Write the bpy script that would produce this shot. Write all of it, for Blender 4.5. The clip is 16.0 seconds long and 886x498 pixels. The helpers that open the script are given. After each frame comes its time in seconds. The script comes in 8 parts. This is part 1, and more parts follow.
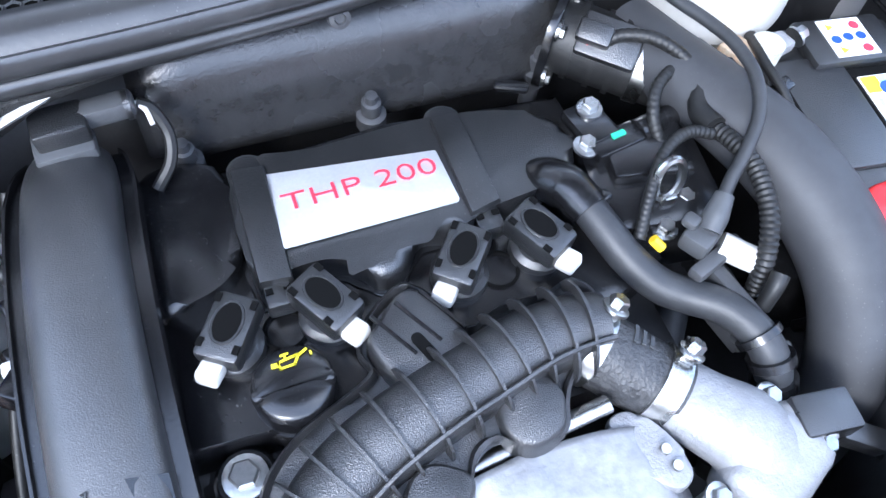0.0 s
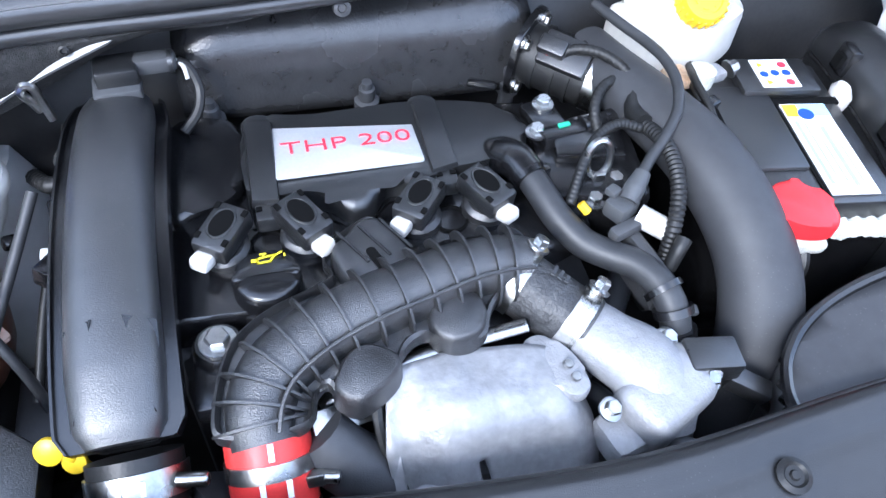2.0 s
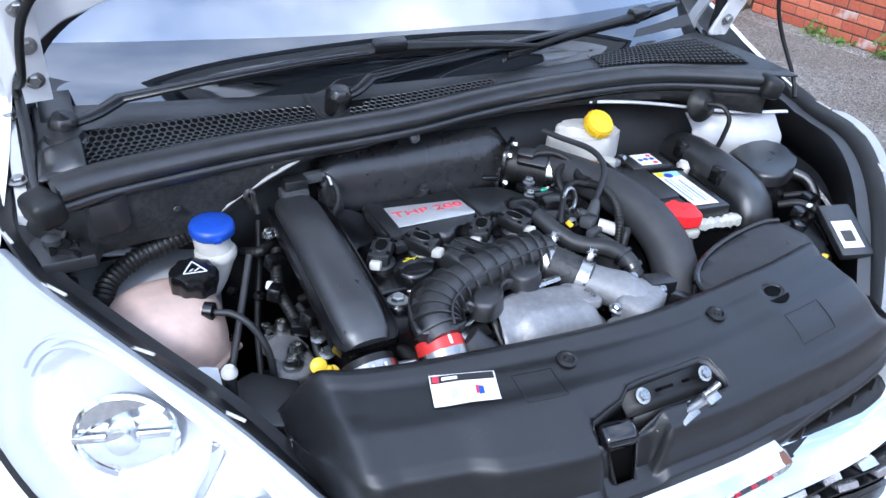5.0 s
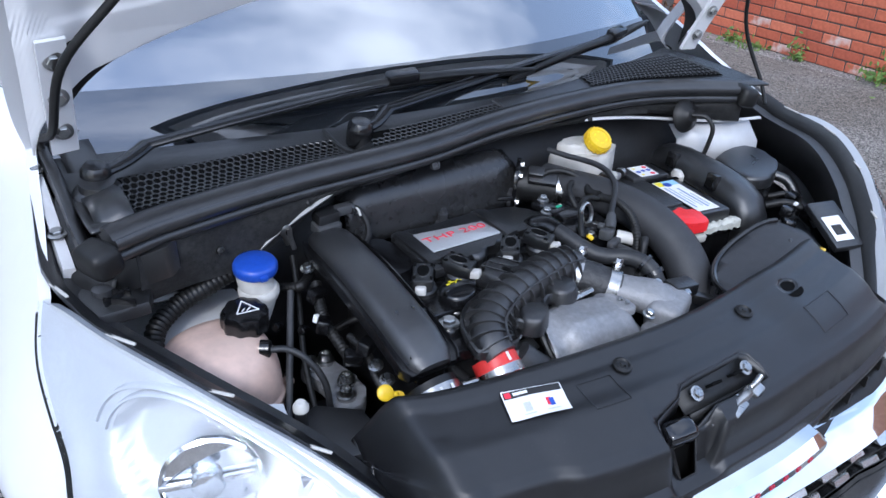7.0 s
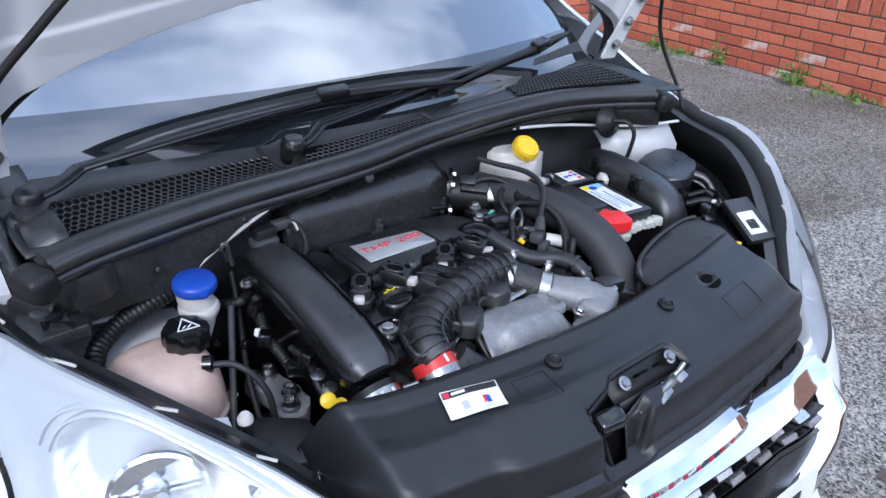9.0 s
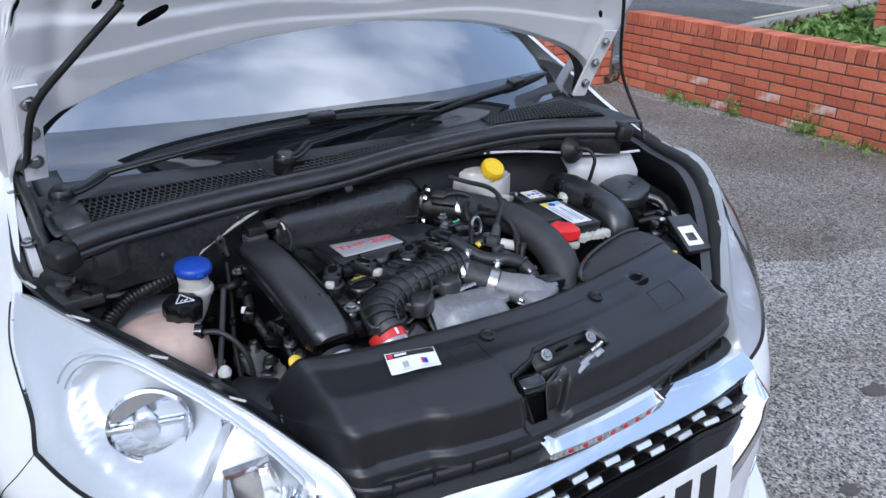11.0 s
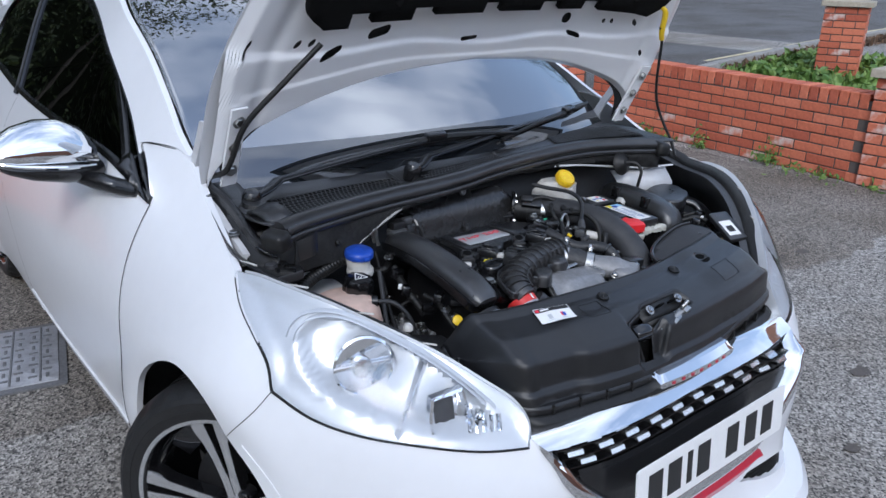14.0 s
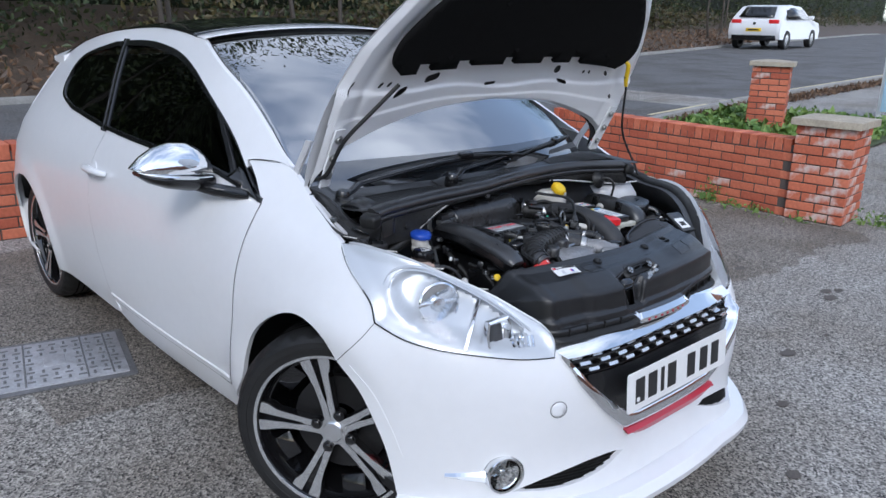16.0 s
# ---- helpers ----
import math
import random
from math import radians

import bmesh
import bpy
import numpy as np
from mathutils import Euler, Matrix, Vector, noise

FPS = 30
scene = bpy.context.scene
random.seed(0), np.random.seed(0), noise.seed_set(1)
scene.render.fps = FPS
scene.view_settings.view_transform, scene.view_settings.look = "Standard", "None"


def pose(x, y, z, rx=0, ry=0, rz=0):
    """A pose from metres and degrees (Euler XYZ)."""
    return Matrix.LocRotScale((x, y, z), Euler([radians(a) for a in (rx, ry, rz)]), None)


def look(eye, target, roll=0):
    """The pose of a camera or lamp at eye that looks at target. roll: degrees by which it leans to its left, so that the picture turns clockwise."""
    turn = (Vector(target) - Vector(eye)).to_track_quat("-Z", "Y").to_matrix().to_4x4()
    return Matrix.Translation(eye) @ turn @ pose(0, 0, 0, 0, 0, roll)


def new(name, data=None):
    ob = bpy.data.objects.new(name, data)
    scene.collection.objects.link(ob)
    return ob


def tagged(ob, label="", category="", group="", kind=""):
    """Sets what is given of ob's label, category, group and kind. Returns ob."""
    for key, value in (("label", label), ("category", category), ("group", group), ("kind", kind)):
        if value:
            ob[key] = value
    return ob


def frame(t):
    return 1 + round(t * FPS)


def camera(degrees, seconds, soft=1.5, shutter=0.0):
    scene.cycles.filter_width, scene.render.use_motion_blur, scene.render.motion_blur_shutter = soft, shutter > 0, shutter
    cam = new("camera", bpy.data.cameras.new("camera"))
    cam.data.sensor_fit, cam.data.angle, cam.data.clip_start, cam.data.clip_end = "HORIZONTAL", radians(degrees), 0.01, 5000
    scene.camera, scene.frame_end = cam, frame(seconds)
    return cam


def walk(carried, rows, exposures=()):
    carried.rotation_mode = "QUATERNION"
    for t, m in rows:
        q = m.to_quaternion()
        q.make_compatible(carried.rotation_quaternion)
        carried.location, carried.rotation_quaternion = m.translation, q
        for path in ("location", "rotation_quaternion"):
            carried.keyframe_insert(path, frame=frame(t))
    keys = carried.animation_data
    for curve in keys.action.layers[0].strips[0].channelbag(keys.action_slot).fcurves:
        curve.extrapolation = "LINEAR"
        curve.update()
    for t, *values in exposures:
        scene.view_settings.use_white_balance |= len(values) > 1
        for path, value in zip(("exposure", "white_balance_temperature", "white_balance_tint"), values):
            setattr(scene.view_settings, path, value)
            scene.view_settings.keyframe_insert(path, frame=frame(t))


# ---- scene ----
cam = camera(60.1, 16.0)
PATH = [
    (0, (-0.221, 0.381, 1.274), (0.217, 1.372, -0.407), 5.0),
    (0.5, (-0.236, 0.381, 1.276), (0.183, 1.394, -0.397), 5.8),
    (1, (-0.232, 0.368, 1.267), (0.169, 1.413, -0.39), 6.1),
    (1.5, (-0.222, 0.315, 1.266), (0.172, 1.426, -0.35), 6.1),
    (2, (-0.206, 0.201, 1.293), (0.183, 1.437, -0.23), 5.2),
    (2.5, (-0.197, 0.082, 1.317), (0.208, 1.425, -0.108), 4.6),
    (3, (-0.223, 0.015, 1.343), (0.225, 1.443, 0.017), 3.9),
    (3.5, (-0.304, -0.02, 1.348), (0.24, 1.465, 0.125), 3.7),
    (4, (-0.413, -0.088, 1.35), (0.231, 1.418, 0.203), 3.4),
    (4.2, (-0.461, -0.112, 1.351), (0.223, 1.399, 0.233), 3.4),
    (6.3, (-0.723, -0.32, 1.408), (0.203, 1.188, 0.477), 2.2),
    (6.5, (-0.733, -0.284, 1.407), (0.205, 1.214, 0.472), 2.0),
    (7, (-0.756, -0.165, 1.389), (0.223, 1.289, 0.427), 1.9),
    (7.5, (-0.769, -0.099, 1.376), (0.251, 1.306, 0.382), 2.2),
    (8, (-0.761, -0.089, 1.377), (0.295, 1.283, 0.376), 2.3),
    (8.5, (-0.762, -0.108, 1.379), (0.324, 1.256, 0.398), 2.1),
    (9, (-0.766, -0.202, 1.403), (0.339, 1.181, 0.471), 1.5),
    (9.2, (-0.76, -0.26, 1.411), (0.346, 1.135, 0.5), 1.3),
    (11.3, (-0.796, -0.457, 1.409), (0.256, 1.043, 0.605), 1.3),
    (11.5, (-0.798, -0.451, 1.411), (0.25, 1.051, 0.609), 1.5),
    (12, (-0.809, -0.461, 1.416), (0.238, 1.049, 0.626), 1.6),
    (12.5, (-0.837, -0.477, 1.411), (0.221, 1.032, 0.634), 1.5),
    (13, (-0.967, -0.467, 1.428), (0.123, 1.029, 0.67), 1.2),
    (13.5, (-1.156, -0.471, 1.421), (-0.019, 1.0, 0.684), 1.1),
    (14, (-1.275, -0.536, 1.428), (-0.09, 0.913, 0.725), 1.2),
    (14.5, (-1.374, -0.664, 1.439), (-0.146, 0.77, 0.778), 1.4),
    (15, (-1.485, -0.738, 1.441), (-0.222, 0.684, 0.822), 1.5),
    (15.5, (-1.679, -0.794, 1.428), (-0.39, 0.619, 0.843), 1.6),
    (16, (-1.873, -0.871, 1.435), (-0.563, 0.533, 0.874), 1.5),
]
EXPOSURES = [(0.0, 2.02, 5500, 11), (2.0, 1.90, 5500, 11), (4.0, 1.45, 5500, 10), (6.5, 0.55, 5550, 11), (9.0, 0.50, 5650, 11), (11.5, 0.22, 5800, 10), (13.0, 0.10, 5800, 10), (16.0, 0.02, 5850, 10)]
walk(cam, [(t, look(eye, target, roll)) for t, eye, target, roll in PATH], EXPOSURES)
# ---- world and sun ----
world = bpy.data.worlds.new("sky")
scene.world = world
world.use_nodes = True
wn, wl = world.node_tree.nodes, world.node_tree.links
sky = wn.new("ShaderNodeTexSky")
sky.sky_type, sky.sun_disc, sky.sun_elevation, sky.sun_rotation = "NISHITA", False, radians(38), radians(222)
sky.air_density, sky.dust_density, sky.ozone_density = 1.0, 1.0, 1.0
w_co = wn.new("ShaderNodeTexCoord")
w_map = wn.new("ShaderNodeMapping")
w_map.inputs["Scale"].default_value = (1.0, 1.0, 1.6)
w_noise = wn.new("ShaderNodeTexNoise")
w_noise.inputs["Scale"].default_value, w_noise.inputs["Detail"].default_value = 1.7, 6.0
w_ramp = wn.new("ShaderNodeValToRGB")
w_ramp.color_ramp.elements[0].position, w_ramp.color_ramp.elements[1].position = 0.40, 0.72
w_ramp.color_ramp.elements[0].color = (0.16, 0.16, 0.16, 1)
w_mix = wn.new("ShaderNodeMix")
w_mix.data_type = "RGBA"
w_mix.inputs["B"].default_value = (10.0, 10.3, 11.0, 1)
wl.new(w_co.outputs["Generated"], w_map.inputs["Vector"])
wl.new(w_map.outputs["Vector"], w_noise.inputs["Vector"])
wl.new(w_noise.outputs["Fac"], w_ramp.inputs["Fac"])
wl.new(w_ramp.outputs["Color"], w_mix.inputs["Factor"])
w_gain = wn.new("ShaderNodeVectorMath")
w_gain.operation = "SCALE"
w_gain.inputs["Scale"].default_value = 1.5
wl.new(sky.outputs["Color"], w_gain.inputs[0])
wl.new(w_gain.outputs["Vector"], w_mix.inputs["A"])
wl.new(w_mix.outputs["Result"], wn["Background"].inputs["Color"])
wn["Background"].inputs["Strength"].default_value = 0.15
sun = new("sun", bpy.data.lights.new("sun", "SUN"))
sun.data.energy, sun.data.angle, sun.data.color = 1.3, radians(14), (1.0, 0.96, 0.9)
sun.rotation_euler = (radians(52), 0, radians(-42))


# ---- materials ----
def nodes_of(name):
    m = bpy.data.materials.new(name)
    m.use_nodes = True
    return m, m.node_tree.nodes, m.node_tree.links, m.node_tree.nodes["Principled BSDF"]


def mat(name, color, rough=0.5, metal=0.0, var=0.15, scale=12.0, bump=0.0, bscale=200.0, coat=0.0, spec=0.5, dust=0.0, dust_color=(0.3, 0.29, 0.27), speck=0.0):
    """A painted, moulded or cast surface: base colour with two scales of variation, uneven gloss and fine relief."""
    m, n, l, b = nodes_of(name)
    co = n.new("ShaderNodeTexCoord")
    n1, n2 = n.new("ShaderNodeTexNoise"), n.new("ShaderNodeTexNoise")
    n1.inputs["Scale"].default_value, n1.inputs["Detail"].default_value = scale, 5
    n2.inputs["Scale"].default_value, n2.inputs["Detail"].default_value = scale * 9, 3
    add = n.new("ShaderNodeMath")
    add.operation = "ADD"
    for k in (n1, n2):
        l.new(co.outputs["Object"], k.inputs["Vector"])
    l.new(n1.outputs["Fac"], add.inputs[0])
    l.new(n2.outputs["Fac"], add.inputs[1])
    rng = n.new("ShaderNodeMapRange")
    rng.inputs["From Min"].default_value, rng.inputs["From Max"].default_value = 0.7, 1.3
    l.new(add.outputs[0], rng.inputs["Value"])
    mix = n.new("ShaderNodeMix")
    mix.data_type = "RGBA"
    mix.inputs["A"].default_value = (*[c * (1 - var) for c in color], 1)
    mix.inputs["B"].default_value = (*[min(1, c * (1 + var)) for c in color], 1)
    l.new(rng.outputs[0], mix.inputs["Factor"])
    out = mix.outputs["Result"]
    if dust:
        d1 = n.new("ShaderNodeTexNoise")
        d1.inputs["Scale"].default_value, d1.inputs["Detail"].default_value = scale * 2.3, 8
        l.new(co.outputs["Object"], d1.inputs["Vector"])
        dr = n.new("ShaderNodeMapRange")
        dr.inputs["From Min"].default_value, dr.inputs["From Max"].default_value = 0.42, 0.75
        dr.inputs["To Max"].default_value = dust
        l.new(d1.outputs["Fac"], dr.inputs["Value"])
        dm = n.new("ShaderNodeMix")
        dm.data_type = "RGBA"
        dm.inputs["B"].default_value = (*dust_color, 1)
        l.new(out, dm.inputs["A"])
        l.new(dr.outputs[0], dm.inputs["Factor"])
        out = dm.outputs["Result"]
    if speck:
        # scattered specks of pale dust
        vo = n.new("ShaderNodeTexVoronoi")
        vo.inputs["Scale"].default_value = 260
        l.new(co.outputs["Object"], vo.inputs["Vector"])
        vr = n.new("ShaderNodeMapRange")
        vr.inputs["From Min"].default_value, vr.inputs["From Max"].default_value = 0.16, 0.05
        l.new(vo.outputs["Distance"], vr.inputs["Value"])
        v2 = n.new("ShaderNodeMapRange")
        v2.inputs["From Min"].default_value, v2.inputs["From Max"].default_value = 0.45, 0.75
        v2.inputs["To Max"].default_value = speck
        l.new(n1.outputs["Fac"], v2.inputs["Value"])
        vm = n.new("ShaderNodeMath")
        vm.operation = "MULTIPLY"
        l.new(vr.outputs[0], vm.inputs[0])
        l.new(v2.outputs[0], vm.inputs[1])
        sm = n.new("ShaderNodeMix")
        sm.data_type = "RGBA"
        sm.inputs["B"].default_value = (0.20, 0.195, 0.185, 1)
        l.new(out, sm.inputs["A"])
        l.new(vm.outputs[0], sm.inputs["Factor"])
        out = sm.outputs["Result"]
    l.new(out, b.inputs["Base Color"])
    rr = n.new("ShaderNodeMapRange")
    rr.inputs["To Min"].default_value, rr.inputs["To Max"].default_value = max(0.02, rough * (1 - var)), min(1, rough * (1 + var))
    l.new(n1.outputs["Fac"], rr.inputs["Value"])
    l.new(rr.outputs[0], b.inputs["Roughness"])
    b.inputs["Metallic"].default_value = metal
    b.inputs["Specular IOR Level"].default_value = spec
    b.inputs["Coat Weight"].default_value = coat
    b.inputs["Coat Roughness"].default_value = 0.04
    if bump:
        n3 = n.new("ShaderNodeTexNoise")
        n3.inputs["Scale"].default_value, n3.inputs["Detail"].default_value = bscale, 4
        l.new(co.outputs["Object"], n3.inputs["Vector"])
        bp = n.new("ShaderNodeBump")
        bp.inputs["Strength"].default_value, bp.inputs["Distance"].default_value = bump, 0.0012
        l.new(n3.outputs["Fac"], bp.inputs["Height"])
        l.new(bp.outputs["Normal"], b.inputs["Normal"])
    return m


def glass_mat(name, tint, rough=0.0, ior=1.5):
    """Thin clear cover: mostly lets light straight through, with a real surface reflection."""
    m, n, l, b = nodes_of(name)
    tr = n.new("ShaderNodeBsdfTransparent")
    tr.inputs["Color"].default_value = (*tint, 1)
    gl = n.new("ShaderNodeBsdfGlossy")
    gl.inputs["Roughness"].default_value = rough
    gl.inputs["Color"].default_value = (1, 1, 1, 1)
    fr = n.new("ShaderNodeFresnel")
    fr.inputs["IOR"].default_value = ior
    mx = n.new("ShaderNodeMixShader")
    l.new(fr.outputs[0], mx.inputs[0])
    l.new(tr.outputs[0], mx.inputs[1])
    l.new(gl.outputs[0], mx.inputs[2])
    l.new(mx.outputs[0], n["Material Output"].inputs["Surface"])
    return m


PAINT = mat("pearl_white_paint", (0.78, 0.785, 0.80), 0.28, 0.0, 0.015, 3, 0.0, coat=0.6)
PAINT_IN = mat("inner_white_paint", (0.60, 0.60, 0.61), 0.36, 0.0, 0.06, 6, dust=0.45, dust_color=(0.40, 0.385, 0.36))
PLASTIC = mat("black_grained_plastic", (0.011, 0.0113, 0.012), 0.31, 0, 0.25, 14, 0.40, 900, spec=1.0, dust=0.25, dust_color=(0.024, 0.024, 0.025), speck=0.8)
COVERP = mat("black_cover_plastic", (0.008, 0.0082, 0.009), 0.36, 0, 0.2, 9, 0.25, 1100, spec=0.6, dust=0.25, dust_color=(0.015, 0.015, 0.016), speck=0.4)
SATIN = mat("black_satin_plastic", (0.005, 0.005, 0.0057), 0.24, 0, 0.25, 10, 0.06, 500, spec=0.7, dust=0.25, dust_color=(0.022, 0.022, 0.022), speck=0.6)
DULL = mat("dull_grey_black_plastic", (0.035, 0.036, 0.039), 0.5, 0, 0.2, 10, 0.2, 700, dust=0.4, dust_color=(0.075, 0.075, 0.077))
RUBBER = mat("black_rubber", (0.009, 0.009, 0.009), 0.48, 0, 0.2, 20, 0.2, 400, spec=0.4, dust=0.4, dust_color=(0.024, 0.0235, 0.022), speck=0.7)
TYRE = mat("tyre_rubber", (0.010, 0.010, 0.0105), 0.55, 0, 0.25, 20, 0.5, 260, dust=0.4, dust_color=(0.018, 0.0175, 0.017))
FELT = mat("black_felt", (0.006, 0.006, 0.006), 0.95, 0, 0.3, 30, 0.6, 600, spec=0.1)
# grimy metal; its black also paints the shade inside the bonnet
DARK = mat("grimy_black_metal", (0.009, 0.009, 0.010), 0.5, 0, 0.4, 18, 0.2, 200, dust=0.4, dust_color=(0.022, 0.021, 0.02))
ALU = mat("cast_aluminium", (0.26, 0.26, 0.268), 0.5, 0.3, 0.15, 16, 0.7, 420, dust=0.45, dust_color=(0.19, 0.187, 0.18))
SEALRUB = mat("smooth_seal_rubber", (0.018, 0.018, 0.019), 0.32, 0, 0.15, 14, 0.1, 300, spec=0.8, dust=0.4, dust_color=(0.045, 0.045, 0.045), speck=0.6)
SHIELD = mat("embossed_heat_shield", (0.27, 0.27, 0.278), 0.44, 0.4, 0.2, 14, 0.6, 160, dust=0.45, dust_color=(0.20, 0.197, 0.19))
STEEL = mat("zinc_steel", (0.42, 0.42, 0.41), 0.28, 1.0, 0.15, 30, 0.12, 500)
CHROME = mat("chrome", (0.86, 0.87, 0.88), 0.04, 1.0, 0.02, 5)
YELLOW = mat("yellow_plastic", (0.78, 0.52, 0.015), 0.4, 0, 0.08, 20)
BLUE = mat("blue_plastic", (0.020, 0.070, 0.40), 0.35, 0, 0.12, 20)
REDP = mat("red_plastic", (0.75, 0.025, 0.03), 0.4, 0, 0.08, 20)
REDHOSE = mat("red_silicone", (0.62, 0.035, 0.03), 0.4, 0, 0.12, 30, 0.1, 300)
REDSTRIP = mat("red_painted_strip", (0.42, 0.012, 0.035), 0.35, 0, 0.1, 20, coat=0.4)
OPAL = mat("milky_polythene", (0.54, 0.525, 0.49), 0.4, 0, 0.08, 12, dust=0.3, dust_color=(0.46, 0.42, 0.35))
AMBER = mat("aged_coolant_tank", (0.56, 0.40, 0.33), 0.35, 0, 0.15, 7, 0.1, 60, dust=0.3, dust_color=(0.62, 0.5, 0.42))
LABEL = mat("white_label", (0.80, 0.80, 0.79), 0.45, 0, 0.03, 20)
BADGE = mat("brushed_silver_badge", (0.62, 0.63, 0.64), 0.38, 0.5, 0.06, 40)
REDTXT = mat("red_lettering", (0.72, 0.03, 0.06), 0.45, 0, 0.05, 20)
INK = mat("black_ink", (0.02, 0.02, 0.02), 0.5, 0, 0.05, 20)
YELTXT = mat("yellow_print", (0.85, 0.72, 0.02), 0.5, 0, 0.05, 20)
GLOSSBLACK = mat("gloss_black", (0.008, 0.008, 0.009), 0.08, 0, 0.1, 10, coat=0.5)
ALLOY = mat("machined_alloy", (0.75, 0.76, 0.77), 0.25, 0.9, 0.05, 20)
GLASS = glass_mat("clear_glass", (0.97, 0.98, 0.98))
TINTED = glass_mat("tinted_window_glass", (0.10, 0.11, 0.11))
SCREEN = glass_mat("windscreen_glass", (0.30, 0.34, 0.34), ior=5.2)
FRIT = mat("black_screen_print", (0.012, 0.014, 0.017), 0.03, 0, 0.05, 10, spec=1.0)
FRIT.node_tree.nodes["Principled BSDF"].inputs["IOR"].default_value = 1.9
# near-black that paints the shade in slots, holes, grooves and pockets
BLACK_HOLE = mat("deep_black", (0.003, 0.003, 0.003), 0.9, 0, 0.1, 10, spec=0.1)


# ---- building helpers ----
def part(name, bm, material, parent=None, label="", smooth=True, solid=0.0, bevel=0.0, angle=40):
    me = bpy.data.meshes.new(name)
    bmesh.ops.recalc_face_normals(bm, faces=bm.faces)
    bm.to_mesh(me)
    bm.free()
    me.materials.append(material)
    if smooth:
        me.shade_smooth()
        me.set_sharp_from_angle(angle=radians(angle))
    ob = new(name, me)
    if parent is not None:
        ob.parent = parent
    if solid:
        md = ob.modifiers.new("thick", "SOLIDIFY")
        md.thickness, md.offset = abs(solid), -1 if solid > 0 else 1
    if bevel:
        md = ob.modifiers.new("edge", "BEVEL")
        md.width, md.segments, md.limit_method, md.angle_limit = bevel, 2, "ANGLE", radians(35)
    if label:
        ob["label"] = label
    return ob


def thing(name, label, category, group="", kind="", at=(0, 0, 0)):
    ob = new(name)
    ob.empty_display_size = 0.05
    ob.location = at
    return tagged(ob, label, category, group, kind)


def spline(pts, k=6, closed=False):
    """Points on a smooth curve through pts (any dimension)."""
    p = np.array(pts, float)
    n = len(p)
    out = []
    for i in range(n if closed else n - 1):
        if closed:
            a, b, c, d = p[i - 1], p[i], p[(i + 1) % n], p[(i + 2) % n]
        else:
            b, c = p[i], p[i + 1]
            a = p[i - 1] if i else 2 * b - c
            d = p[i + 2] if i < n - 2 else 2 * c - b
        for j in range(k):
            t = j / k
            out.append(0.5 * (2 * b + (c - a) * t + (2 * a - 5 * b + 4 * c - d) * t * t + (3 * b - a - 3 * c + d) * t ** 3))
    if not closed:
        out.append(p[-1])
    return np.array(out)


def sheet(outline, f, du, dv, holes=()):
    """A surface over an outline in (u, v), cut on a grid and laid on f(u, v)."""
    loop = [tuple(p) for p in outline]
    for h in holes:
        h = [tuple(p) for p in h]
        area = lambda q: sum(q[i - 1][0] * q[i][1] - q[i][0] * q[i - 1][1] for i in range(len(q)))
        if area(h) * area(loop) > 0:
            h = h[::-1]
        i, j = min(((a, b) for a in range(len(loop)) for b in range(len(h))), key=lambda ab: (loop[ab[0]][0] - h[ab[1]][0]) ** 2 + (loop[ab[0]][1] - h[ab[1]][1]) ** 2)
        loop = loop[:i + 1] + h[j:] + h[:j + 1] + loop[i:]
    bm = bmesh.new()
    vs = [bm.verts.new((u, v, 0)) for u, v in loop]
    bm.faces.new(vs)
    us, vv = [p[0] for p in loop], [p[1] for p in loop]

    def slice_by(faces, lo, hi, step, axis):
        done, c = [], math.floor(lo / step) * step + step
        while c < hi - 1e-5 and faces:
            cut = [g for g in faces if min(v.co[axis] for v in g.verts) < c - 1e-6 and max(v.co[axis] for v in g.verts) > c + 1e-6]
            if cut:
                geom = list({v for g in cut for v in g.verts}) + list({e for g in cut for e in g.edges}) + cut
                no = (1, 0, 0) if axis == 0 else (0, 1, 0)
                rest = [g for g in faces if g not in set(cut)]
                r = bmesh.ops.bisect_plane(bm, geom=geom, dist=1e-6, plane_co=(c, c, 0), plane_no=no)
                faces = rest + [g for g in r["geom"] if isinstance(g, bmesh.types.BMFace)]
            done += [g for g in faces if max(v.co[axis] for v in g.verts) <= c + 1e-6]
            faces = [g for g in faces if max(v.co[axis] for v in g.verts) > c + 1e-6]
            c += step
        return done + faces

    for strip in slice_by(bm.faces[:], min(us), max(us), du, 0):
        slice_by([strip], min(vv), max(vv), dv, 1)
    bmesh.ops.remove_doubles(bm, verts=bm.verts, dist=2e-5)
    for v in bm.verts:
        v.co = Vector(f(v.co.x, v.co.y))
    return bm


